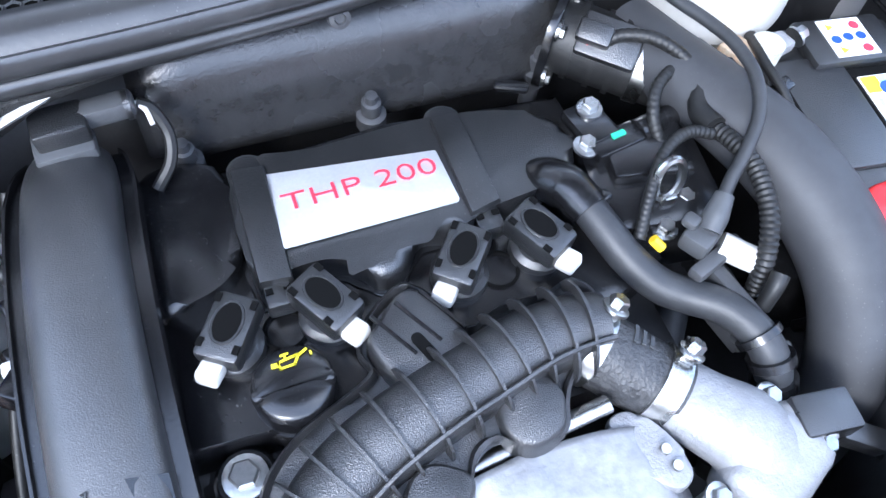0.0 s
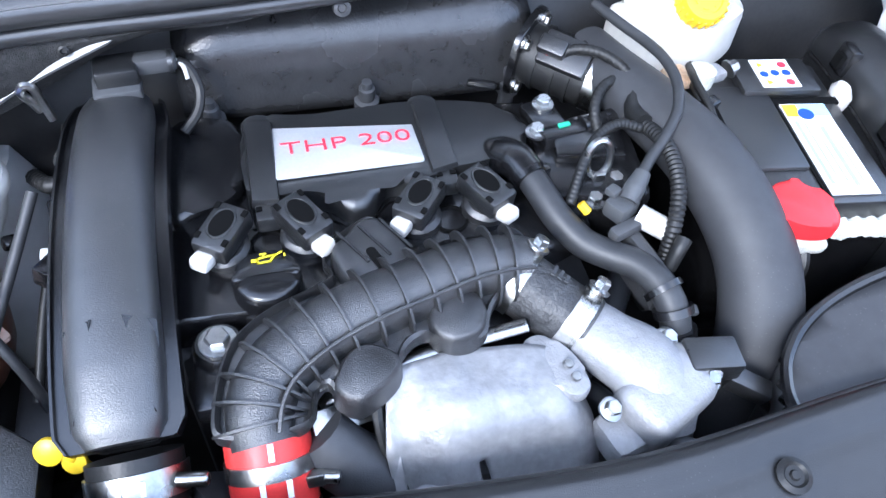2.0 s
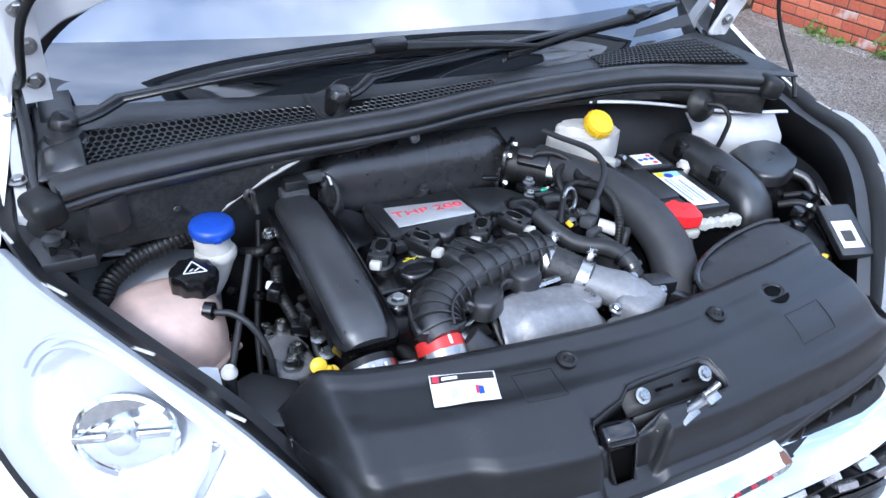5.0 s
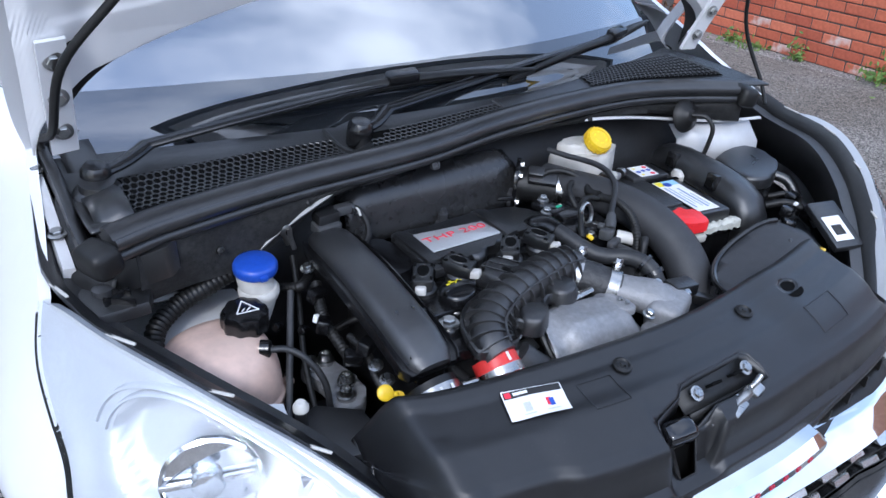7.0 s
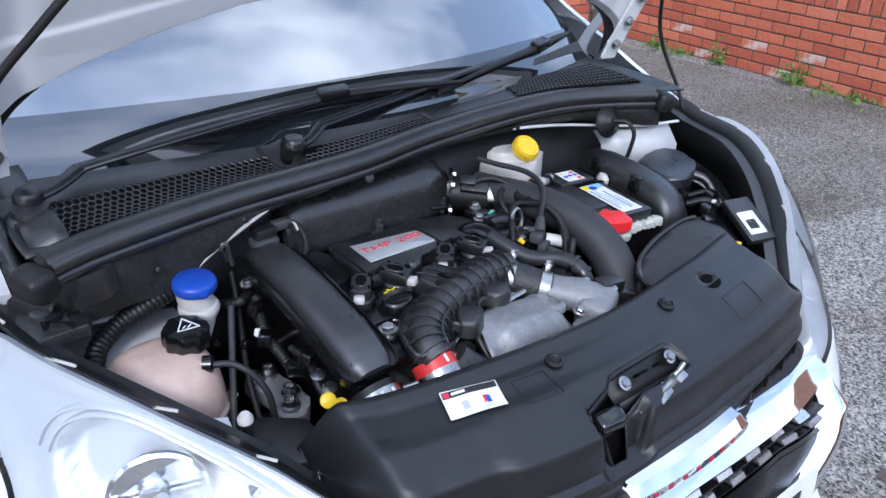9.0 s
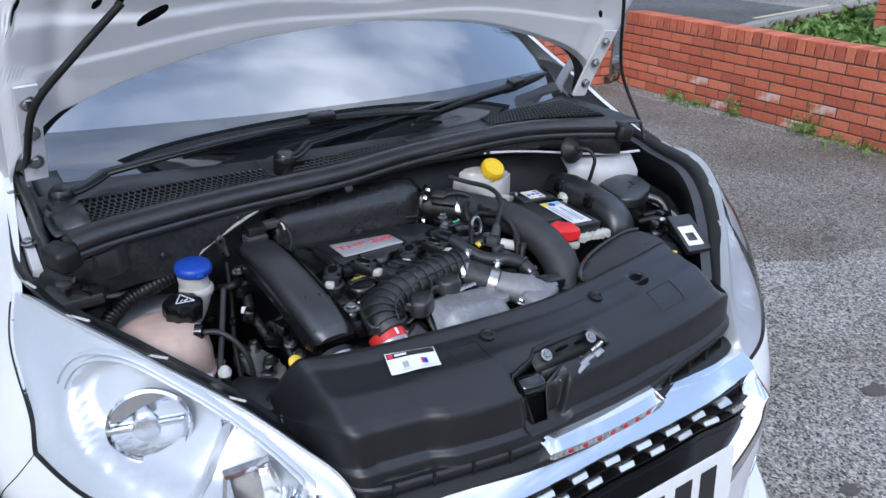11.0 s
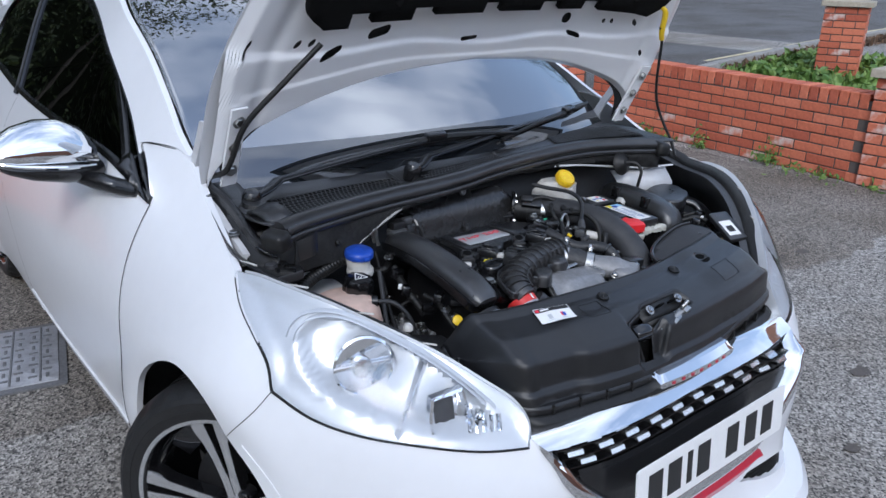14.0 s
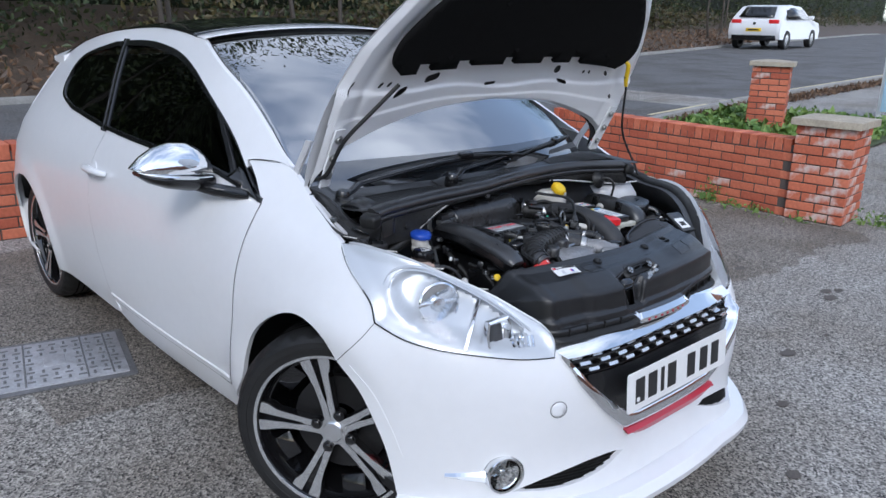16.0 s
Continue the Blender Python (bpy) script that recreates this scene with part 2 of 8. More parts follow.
def holed(u0, u1, nu, v0, v1, nv, f, holes):
    """A grid laid on f(u, v) with openings cut out; the cut edges are drawn onto the openings' outlines."""
    U, V = np.linspace(u0, u1, nu + 1), np.linspace(v0, v1, nv + 1)
    P = np.array([[(u, v) for v in V] for u in U])

    def inside(q, h):
        r = False
        for i in range(len(h)):
            (ax, ay), (bx, by) = h[i - 1], h[i]
            if (ay > q[1]) != (by > q[1]) and q[0] < (bx - ax) * (q[1] - ay) / (by - ay) + ax:
                r = not r
        return r

    keep = np.ones((nu, nv), bool)
    sc = np.array([1, (u1 - u0) / nu / ((v1 - v0) / nv)])
    snap = {}
    for h in holes:
        h = np.array([tuple(p) for p in h])
        lo, hi = h.min(0), h.max(0)
        for i in range(nu):
            for j in range(nv):
                c = P[i, j] * .5 + P[i + 1, j + 1] * .5
                if lo[0] <= c[0] <= hi[0] and lo[1] <= c[1] <= hi[1] and inside(c, h):
                    keep[i, j] = False
                    for a, b in ((i, j), (i + 1, j), (i, j + 1), (i + 1, j + 1)):
                        snap[(a, b)] = h
    bm = bmesh.new()
    grid = {}
    for i in range(nu + 1):
        for j in range(nv + 1):
            q = P[i, j]
            if (i, j) in snap:
                h = snap[(i, j)]
                best = None
                for k in range(len(h)):
                    a, b = h[k - 1] * sc, h[k] * sc
                    t = min(1, max(0, float(np.dot(q * sc - a, b - a) / max(1e-12, np.dot(b - a, b - a)))))
                    p = a + (b - a) * t
                    d = float(np.sum((p - q * sc) ** 2))
                    if best is None or d < best[0]:
                        best = (d, p / sc)
                q = best[1]
            grid[(i, j)] = bm.verts.new(tuple(f(float(q[0]), float(q[1]))))
    for i in range(nu):
        for j in range(nv):
            if keep[i, j]:
                bm.faces.new((grid[(i, j)], grid[(i + 1, j)], grid[(i + 1, j + 1)], grid[(i, j + 1)]))
    bmesh.ops.delete(bm, geom=[v for v in bm.verts if not v.link_faces], context="VERTS")
    return bm


def loft(rings, closed=True, caps=True, bm=None):
    bm = bm or bmesh.new()
    rows = [[bm.verts.new(tuple(p)) for p in r] for r in rings]
    n = len(rows[0])
    for a, b in zip(rows, rows[1:]):
        for i in range(n if closed else n - 1):
            j = (i + 1) % n
            bm.faces.new((a[i], a[j], b[j], b[i]))
    if caps and closed:
        bm.faces.new(rows[0][::-1])
        bm.faces.new(rows[-1])
    return bm


def frames_along(path):
    """Point, side and up vectors along a path, turned as little as possible."""
    p = [Vector(q) for q in path]
    out, up = [], None
    for i in range(len(p)):
        t = (p[min(i + 1, len(p) - 1)] - p[max(i - 1, 0)]).normalized()
        if up is None:
            up = Vector((0, 0, 1)) if abs(t.z) < 0.9 else Vector((0, 1, 0))
        side = t.cross(up).normalized()
        up = side.cross(t).normalized()
        out.append((p[i], side, up, t))
    return out


def tube(path, r, n=14, k=6, bm=None, caps=True, flat=1.0, smooth_path=True):
    """A hose along a path; r is a number, a list along the control points, or a function of 0..1; flat squashes it upwards."""
    q = spline(path, k) if smooth_path and len(path) > 2 else np.array(path, float)
    m = len(q)
    rings = []
    for i, (p, s, u, t) in enumerate(frames_along(q)):
        w = i / (m - 1)
        rr = r(w) if callable(r) else (np.interp(w * (len(r) - 1), range(len(r)), r) if isinstance(r, (list, tuple)) else r)
        rings.append([p + (s * math.cos(a) + u * math.sin(a) * flat) * rr for a in (2 * math.pi * j / n for j in range(n))])
    return loft(rings, True, caps, bm)


def ribbed(path, r, pitch=0.006, depth=0.12, n=16):
    """A corrugated conduit."""
    q = spline(path, 8)
    length = float(np.linalg.norm(np.diff(q, axis=0), axis=1).sum())
    k = max(6, int(length / pitch * 4))
    d = np.concatenate([[0], np.cumsum(np.linalg.norm(np.diff(q, axis=0), axis=1))])
    q = np.stack([np.interp(np.linspace(0, length, k), d, q[:, c]) for c in range(3)], 1)
    return tube(q, lambda w: r * (1 - depth * (0.5 + 0.5 * math.cos(2 * math.pi * w * length / pitch))), n, smooth_path=False)


def box(size, m=None, bevel=0.0, seg=2, taper=1.0, bm=None):
    """A box of that size, standing on its base's middle, with rounded edges; taper narrows its top."""
    b2 = bmesh.new()
    bmesh.ops.create_cube(b2, size=1)
    for v in b2.verts:
        k = taper if v.co.z > 0 else 1
        v.co = Vector((v.co.x * size[0] * k, v.co.y * size[1] * k, (v.co.z + 0.5) * size[2]))
    if bevel:
        bmesh.ops.bevel(b2, geom=b2.edges[:], offset=bevel, segments=seg, affect="EDGES", profile=0.5)
    if m is not None:
        bmesh.ops.transform(b2, matrix=m, verts=b2.verts)
    return merge(bm, b2)


def merge(bm, b2):
    if bm is None:
        return b2
    me = bpy.data.meshes.new("tmp")
    b2.to_mesh(me)
    b2.free()
    bm.from_mesh(me)
    bpy.data.meshes.remove(me)
    return bm


def turned(profile, m=None, n=28, bm=None, ring=False):
    """A turned shape from (radius, height) pairs; ring: open in the middle, its profile closed on itself."""
    rings = [[(max(r, 1e-4) * math.cos(2 * math.pi * i / n), max(r, 1e-4) * math.sin(2 * math.pi * i / n), z) for i in range(n)] for r, z in profile]
    b2 = loft(rings + rings[:1], True, False) if ring else loft(rings)
    if ring:
        bmesh.ops.remove_doubles(b2, verts=b2.verts, dist=1e-6)
    if m is not None:
        bmesh.ops.transform(b2, matrix=m, verts=b2.verts)
    return merge(bm, b2)


def slab(outline, thick, m=None, bevel=0.0, seg=2, bm=None, top_scale=1.0):
    """A plate from a flat outline in (x, y), rising by thick."""
    b2 = bmesh.new()
    c = np.mean(np.array(outline, float), axis=0)
    lo = [b2.verts.new((x, y, 0)) for x, y in outline]
    hi = [b2.verts.new((c[0] + (x - c[0]) * top_scale, c[1] + (y - c[1]) * top_scale, thick)) for x, y in outline]
    b2.faces.new(lo[::-1])
    b2.faces.new(hi)
    n = len(lo)
    for i in range(n):
        b2.faces.new((lo[i], lo[(i + 1) % n], hi[(i + 1) % n], hi[i]))
    if bevel:
        top = [e for e in b2.edges if all(v in set(hi) for v in e.verts)]
        bmesh.ops.bevel(b2, geom=top, offset=bevel, segments=seg, affect="EDGES", profile=0.5)
    if m is not None:
        bmesh.ops.transform(b2, matrix=m, verts=b2.verts)
    return merge(bm, b2)


def rounded(w, h, r, k=5):
    """Outline of a rectangle with round corners."""
    out = []
    for cx, cy, a0 in ((w / 2 - r, h / 2 - r, 0), (-w / 2 + r, h / 2 - r, 90), (-w / 2 + r, -h / 2 + r, 180), (w / 2 - r, -h / 2 + r, 270)):
        for i in range(k):
            a = radians(a0 + 90 * i / (k - 1))
            out.append((cx + r * math.cos(a), cy + r * math.sin(a)))
    return out


def basis(o, x, y=None, z=None):
    """A pose with its origin at o, its x axis along x and y as near as can be to y (or z to z)."""
    x = Vector(x).normalized()
    if z is None:
        zz = x.cross(Vector(y)).normalized()
    else:
        zz = (Vector(z) - x * Vector(z).dot(x)).normalized()
    yy = zz.cross(x)
    m = Matrix((x, yy, zz)).transposed().to_4x4()
    m.translation = Vector(o)
    return m


def along(o, z, x=(1, 0, 0)):
    """A pose at o whose z axis points along z."""
    z = Vector(z).normalized()
    x = Vector(x)
    if abs(x.normalized().dot(z)) > 0.95:
        x = Vector((0, 1, 0))
    x = (x - z * x.dot(z)).normalized()
    m = Matrix((x, z.cross(x), z)).transposed().to_4x4()
    m.translation = Vector(o)
    return m


def text(name, body, size, m, material, parent=None, depth=0.0006, label="", thin=0.0):
    cu = bpy.data.curves.new(name, "FONT")
    cu.body, cu.size, cu.extrude, cu.align_x, cu.align_y = body, size, depth, "CENTER", "CENTER"
    cu.resolution_u = 3
    cu.offset = thin
    tmp = bpy.data.objects.new(name, cu)
    scene.collection.objects.link(tmp)
    dg = bpy.context.evaluated_depsgraph_get()
    me = bpy.data.meshes.new_from_object(tmp.evaluated_get(dg))
    bpy.data.objects.remove(tmp)
    bm = bmesh.new()
    bm.from_mesh(me)
    bpy.data.meshes.remove(me)
    bmesh.ops.transform(bm, matrix=m, verts=bm.verts)
    return part(name, bm, material, parent, label, smooth=False)


def bolt(parent, o, axis=(0, 0, 1), r=0.008, h=0.008, name="bolt", washer=True, material=None):
    """Hexagon head on a flange."""
    bm = turned([(r * 0.87, 0), (r, 0.001), (r, h * 0.85), (r * 0.85, h)], along(o, axis), 6)
    if washer:
        bm = turned([(r * 1.5, -0.001), (r * 1.5, 0.0012), (r * 1.1, 0.002)], along(o, axis), 18, bm)
    return part(name, bm, material or STEEL, parent, smooth=True, angle=30)
# ---- ground, road, walls ----
def tarmac(name, base, grit, scale):
    m, n, l, b = nodes_of(name)
    co = n.new("ShaderNodeTexCoord")
    vo = n.new("ShaderNodeTexVoronoi")
    vo.inputs["Scale"].default_value = scale
    n1, n2 = n.new("ShaderNodeTexNoise"), n.new("ShaderNodeTexNoise")
    n1.inputs["Scale"].default_value, n1.inputs["Detail"].default_value = 1.1, 7
    n2.inputs["Scale"].default_value, n2.inputs["Detail"].default_value = 42, 6
    for k in (vo, n1, n2):
        l.new(co.outputs["Object"], k.inputs["Vector"])
    r1 = n.new("ShaderNodeValToRGB")
    e = r1.color_ramp.elements
    e[0].position, e[0].color = 0.34, (base[0] * .66, base[1] * .62, base[2] * .57, 1)
    e[1].position, e[1].color = 0.62, (*base, 1)
    l.new(n1.outputs["Fac"], r1.inputs["Fac"])
    hv = n.new("ShaderNodeValToRGB")
    e = hv.color_ramp.elements
    e[0].position, e[0].color = 0.12, (0.10, 0.10, 0.105, 1)
    e[1].position, e[1].color = 0.90, (2.2, 2.15, 2.05, 1)
    l.new(vo.outputs["Color"], hv.inputs["Fac"])
    mu = n.new("ShaderNodeMix")
    mu.data_type, mu.blend_type = "RGBA", "MULTIPLY"
    mu.inputs["Factor"].default_value = grit
    l.new(r1.outputs["Color"], mu.inputs["A"])
    l.new(hv.outputs["Color"], mu.inputs["B"])
    m3 = n.new("ShaderNodeMix")
    m3.data_type, m3.blend_type = "RGBA", "OVERLAY"
    m3.inputs["Factor"].default_value = 0.75
    l.new(mu.outputs["Result"], m3.inputs["A"])
    l.new(n2.outputs["Fac"], m3.inputs["B"])
    l.new(m3.outputs["Result"], b.inputs["Base Color"])
    b.inputs["Roughness"].default_value = 0.85
    bp = n.new("ShaderNodeBump")
    bp.inputs["Strength"].default_value, bp.inputs["Distance"].default_value = 0.6, 0.006
    l.new(vo.outputs["Distance"], bp.inputs["Height"])
    l.new(bp.outputs["Normal"], b.inputs["Normal"])
    return m


DRIVE = tarmac("worn_grey_tarmac", (0.275, 0.267, 0.258), 1.0, 150)
PATCH = tarmac("older_dark_tarmac", (0.190, 0.176, 0.160), 1.0, 150)
ROAD = tarmac("dark_road_tarmac", (0.125, 0.125, 0.128), 0.5, 90)
CONC = mat("kerb_concrete", (0.30, 0.29, 0.27), 0.85, 0, 0.2, 6, 0.4, 90, dust=0.4, dust_color=(0.2, 0.19, 0.17))
MORTAR = mat("mortar", (0.10, 0.085, 0.075), 0.9, 0, 0.2, 20, 0.5, 120)
SOIL = mat("leaf_litter_soil", (0.07, 0.05, 0.035), 0.95, 0, 0.5, 8, 0.6, 60, dust=0.6, dust_color=(0.16, 0.11, 0.07))


def brick_mat():
    m, n, l, b = nodes_of("red_brick")
    oi = n.new("ShaderNodeObjectInfo")
    rp = n.new("ShaderNodeValToRGB")
    e = rp.color_ramp.elements
    e[0].color, e[1].color = (0.40, 0.10, 0.055, 1), (0.60, 0.19, 0.105, 1)
    k = e.new(0.5)
    k.color = (0.52, 0.145, 0.075, 1)
    l.new(oi.outputs["Random"], rp.inputs["Fac"])
    co = n.new("ShaderNodeTexCoord")
    nz = n.new("ShaderNodeTexNoise")
    nz.inputs["Scale"].default_value, nz.inputs["Detail"].default_value = 40, 6
    l.new(co.outputs["Object"], nz.inputs["Vector"])
    mx = n.new("ShaderNodeMix")
    mx.data_type, mx.blend_type = "RGBA", "OVERLAY"
    mx.inputs["Factor"].default_value = 0.35
    l.new(rp.outputs["Color"], mx.inputs["A"])
    l.new(nz.outputs["Fac"], mx.inputs["B"])
    l.new(mx.outputs["Result"], b.inputs["Base Color"])
    b.inputs["Roughness"].default_value = 0.85
    bp = n.new("ShaderNodeBump")
    bp.inputs["Strength"].default_value, bp.inputs["Distance"].default_value = 0.5, 0.004
    l.new(nz.outputs["Fac"], bp.inputs["Height"])
    l.new(bp.outputs["Normal"], b.inputs["Normal"])
    return m


BRICK = brick_mat()


def hill(x, y):
    """The ground: level on the drive, rising gently towards and across the road."""
    t = max(x, (y - 4.9) * 0.8 + 4.6)
    return float(np.interp(t, [4.9, 7.6, 10, 30, 60, 120], [0, .22, .34, .86, 1.5, 2.2]))


bm = bmesh.new()
xs = [-400, -60, -20, -8, -4, -2, 0, 1, 2, 3, 4, 4.9, 5.8, 6.7, 7.6, 8.8, 10, 13, 16, 20, 25, 30, 40, 60, 120, 400]
ys = [-400, -60, -20, -8, -4, -2, 0, 1, 2, 3, 4, 4.9, 6, 7, 8.5, 10, 12, 15, 20, 25, 30, 40, 60, 120, 400]
vg = [[bm.verts.new((x, y, hill(x, y) - .004)) for y in ys] for x in xs]
for i in range(len(xs) - 1):
    for j in range(len(ys) - 1):
        bm.faces.new((vg[i][j], vg[i + 1][j], vg[i + 1][j + 1], vg[i][j + 1]))
tagged(part("ground", bm, DRIVE), "worn grey tarmac of the drive, rough and patched", "ground", kind="structure")
# ---- the car's outer surface: a plan curve, pushed in and out with height ----
PLAN = [(0, .150), (.13, .152), (.25, .161), (.34, .181), (.43, .217), (.53, .28), (.63, .37), (.70, .45), (.757, .545), (.80, .65), (.822, .75), (.835, .90),
        (.845, 1.1), (.85, 1.3), (.853, 2.0), (.84, 2.7), (.835, 3.1), (.82, 3.45), (.79, 3.65), (.70, 3.82), (.45, 3.91), (0, 3.94)]
PLAN_D = spline(PLAN, 8)
PLAN_S = np.concatenate([[0], np.cumsum(np.linalg.norm(np.diff(PLAN_D, axis=0), axis=1))])


def s_at(y, x):
    return float(PLAN_S[np.argmin(np.abs(PLAN_D[:, 1] - y) + np.abs(PLAN_D[:, 0] - x))])


HEIGHTS = [.15, .20, .26, .35, .45, .55, .65, .72, .80, .88, .95, 1.02, 1.10, 1.20, 1.30, 1.42]
SECTION = [
    (0.0, [.03, .04, 0, -.02, -.005, -.01, -.07, -.14, -.24, -.36, -.5, -.6, -.7, -.8, -.9, -1.0]),
    (s_at(.21, .43), [.02, .03, 0, -.01, 0, 0, -.04, -.11, -.20, -.30, -.4, -.5, -.6, -.7, -.8, -.9]),
    (s_at(.37, .63), [0, .01, 0, 0, 0, 0, -.012, -.06, -.135, -.21, -.3, -.4, -.5, -.6, -.7, -.8]),
    (s_at(.60, .785), [-.02, 0, 0, 0, 0, 0, 0, -.012, -.055, -.11, -.18, -.25, -.33, -.42, -.5, -.6]),
    (s_at(.9, .835), [-.05, -.02, 0, 0, 0, 0, 0, -.012, -.04, -.095, -.15, -.20, -.26, -.34, -.42, -.5]),
    (s_at(1.15, .846), [-.08, -.05, -.03, -.01, 0, 0, 0, -.01, -.03, -.065, -.105, -.15, -.2, -.26, -.32, -.4]),
    (s_at(1.6, .852), [-.08, -.05, -.03, -.01, -.004, 0.002, 0.004, -.003, -.015, -.035, -.07, -.105, -.145, -.195, -.255, -.34]),
    (s_at(2.8, .84), [-.08, -.05, -.03, -.012, 0, .003, .005, .003, -.01, -.035, -.07, -.11, -.155, -.21, -.27, -.36]),
    (s_at(3.4, .82), [-.06, -.04, -.01, 0, .01, .012, .012, .005, -.01, -.04, -.08, -.125, -.18, -.245, -.32, -.42]),
    (float(PLAN_S[-1]), [-.02, 0, 0, 0, 0, 0, -.005, -.02, -.05, -.08, -.12, -.17, -.23, -.3, -.4, -.5]),
]


def smoothed_table():
    ss, zz = np.arange(0, float(PLAN_S[-1]) + .02, .02), np.arange(.1, 1.5, .01)
    cols = np.array([[np.interp(s, [q[0] for q in SECTION], [q[1][k] for q in SECTION]) for k in range(len(HEIGHTS))] for s in ss])
    t = np.array([np.interp(zz, HEIGHTS, c) for c in cols])
    kz = np.exp(-0.5 * (np.arange(-8, 9) / 2.6) ** 2)
    ks = np.exp(-0.5 * (np.arange(-10, 11) / 3.5) ** 2)
    for k, ax in ((kz / kz.sum(), 1), (ks / ks.sum(), 0)):
        w = len(k) // 2
        t = np.apply_along_axis(lambda v: np.convolve(np.concatenate([np.full(w, v[0]), v, np.full(w, v[-1])]), k, "valid"), ax, t)
    return ss, zz, t


T_S, T_Z, T_D = smoothed_table()


FAR_LIFT, FAR_WIDE = .05, .035


def skin(s, z, out=0.0, side=-1):
    """The point of the car's skin at plan length s (minus: the other side) and height z, pushed outwards by out."""
    if s < 0:
        side, s = -side, -s
    x, y = np.interp(s, PLAN_S, PLAN_D[:, 0]), np.interp(s, PLAN_S, PLAN_D[:, 1])
    e = .03
    ax, ay = np.interp(abs(s - e), PLAN_S, PLAN_D[:, 0]) * (1 if s >= e else -1), np.interp(abs(s - e), PLAN_S, PLAN_D[:, 1])
    bx, by = np.interp(s + e, PLAN_S, PLAN_D[:, 0]), np.interp(s + e, PLAN_S, PLAN_D[:, 1])
    l = math.hypot(bx - ax, by - ay)
    nx, ny = (by - ay) / l, -(bx - ax) / l
    fi, fj = min(s / .02, len(T_S) - 1.001), min(max((z - .1) / .01, 0), len(T_Z) - 1.001)
    i, j = int(fi), int(fj)
    a, b = fi - i, fj - j
    d = (T_D[i, j] * (1 - a) + T_D[i + 1, j] * a) * (1 - b) + (T_D[i, j + 1] * (1 - a) + T_D[i + 1, j + 1] * a) * b
    # flared lips over the wheels
    for wy in (.807, 3.34):
        r = math.hypot(y - wy, z - .32)
        if x > .7:
            d += .012 * math.exp(-((r - .36) / .05) ** 2) * min(1, max(0, (x - .7) / .1))
    if side > 0 and z > .64:
        z += FAR_LIFT * min(1, (z - .64) / .12) * min(1, max(0, (1.12 - s) / .38))
    if side > 0:
        low = min(1, max(0, (.64 - z) / .05))
        d += FAR_WIDE * min(1, max(0, (s - .38 + .14 * low) / (.30 - .14 * low))) * min(1, max(0, (2.2 - s) / .8))
    d += out
    return (side * (x + nx * d), y + ny * d, z)


def skin_normal(s, z, side=-1):
    p, q, r = (Vector(skin(a, b, 0, side)) for a, b in ((s, z), (s + .01, z), (s, z + .01)))
    n = (q - p).cross(r - p).normalized()
    mid = Vector((0, 1.5, .6))
    return n if n.dot(p - mid) > 0 else -n


car = thing("car", "white pearl three-door hatchback with its bonnet propped open, parked on tarmac", "car")


def panel(name, outline, material, side=-1, out=0.0, du=.03, dv=.03, holes=(), solid=.004, parent=None, label="", flange=.014):
    """A pressed panel on the car's skin; its edges are folded inwards by flange (sheets with solid=0 have none)."""
    bm = sheet(outline, lambda u, v: (u, v, 0), du, dv, holes)
    bmesh.ops.remove_doubles(bm, verts=bm.verts, dist=.0012)
    if solid:
        rim = [e for e in bm.edges if len(e.link_faces) == 1]
        low = {}
        for e in rim:
            for v in e.verts:
                if v not in low:
                    low[v] = bm.verts.new((v.co.x, v.co.y, -1))
        for e in rim:
            v0, v1 = e.verts
            bm.faces.new((v0, v1, low[v1], low[v0]))
    for v in bm.verts:
        v.co = Vector(skin(v.co.x, v.co.y, out - (flange if v.co.z < -.5 else 0), side))
    ob = part(name, bm, material, parent or car, label, angle=50)
    return ob


LAMP_TOP = [(1.121, .868), (1.028, .870), (.897, .850), (.75, .808), (.632, .766), (.530, .722), (.472, .692), (.446, .660), (.452, .625)]
LAMP_LOW = [(.452, .625), (.544, .627), (.663, .639), (.764, .651), (.855, .669), (.938, .701)]
LAMP_BACK = [(.938, .701), (.959, .744), (1.006, .784), (1.068, .826), (1.121, .868)]
ARCH = [(1.046, .578), (1.099, .642), (1.168, .670), (1.243, .664), (1.338, .617), (1.417, .549), (1.467, .461), (1.505, .368), (1.575, .275)]
BUMP_ARCH = [(1.046, .578), (.978, .513), (.931, .433), (.894, .349), (.858, .215)]
SEAM = [(.938, .701), (.977, .649), (1.046, .578)]
FEND_TOP = [(1.121, .868), (1.301, .943), (1.414, 1.002), (1.499, 1.027), (1.64, 1.018)]
A_FRONT = [(1.446, 1.020), (1.521, 1.056), (1.652, 1.126), (1.869, 1.232), (2.231, 1.363)]
ROOF_LINE = [(2.231, 1.363), (2.486, 1.389), (2.773, 1.396), (3.209, 1.370), (3.60, 1.312), (3.83, 1.235)]
WIN_LOW = [(1.498, .912), (1.581, .930), (1.831, .966), (2.114, .976), (2.724, .992), (3.244, 1.028)]
WIN_BACK = [(3.244, 1.028), (3.47, 1.075), (3.53, 1.155), (3.46, 1.255), (3.09, 1.33)]
WIN_TOP = [(3.09, 1.33), (2.80, 1.345), (2.568, 1.337), (2.316, 1.303), (2.056, 1.219), (1.801, 1.095), (1.634, .994), (1.498, .912)]
DOOR_FRONT = [(1.498, .912), (1.520, .75), (1.535, .60), (1.56, .42), (1.60, .31)]
DOOR_BACK = [(2.724, .992), (2.76, .85), (2.73, .60), (2.64, .36), (2.60, .31)]


def cat(*curves, k=5):
    out = []
    for c in curves:
        q = [tuple(p) for p in spline(c, k)]
        out += q[:-1]
    return out


def rev(c):
    return c[::-1]


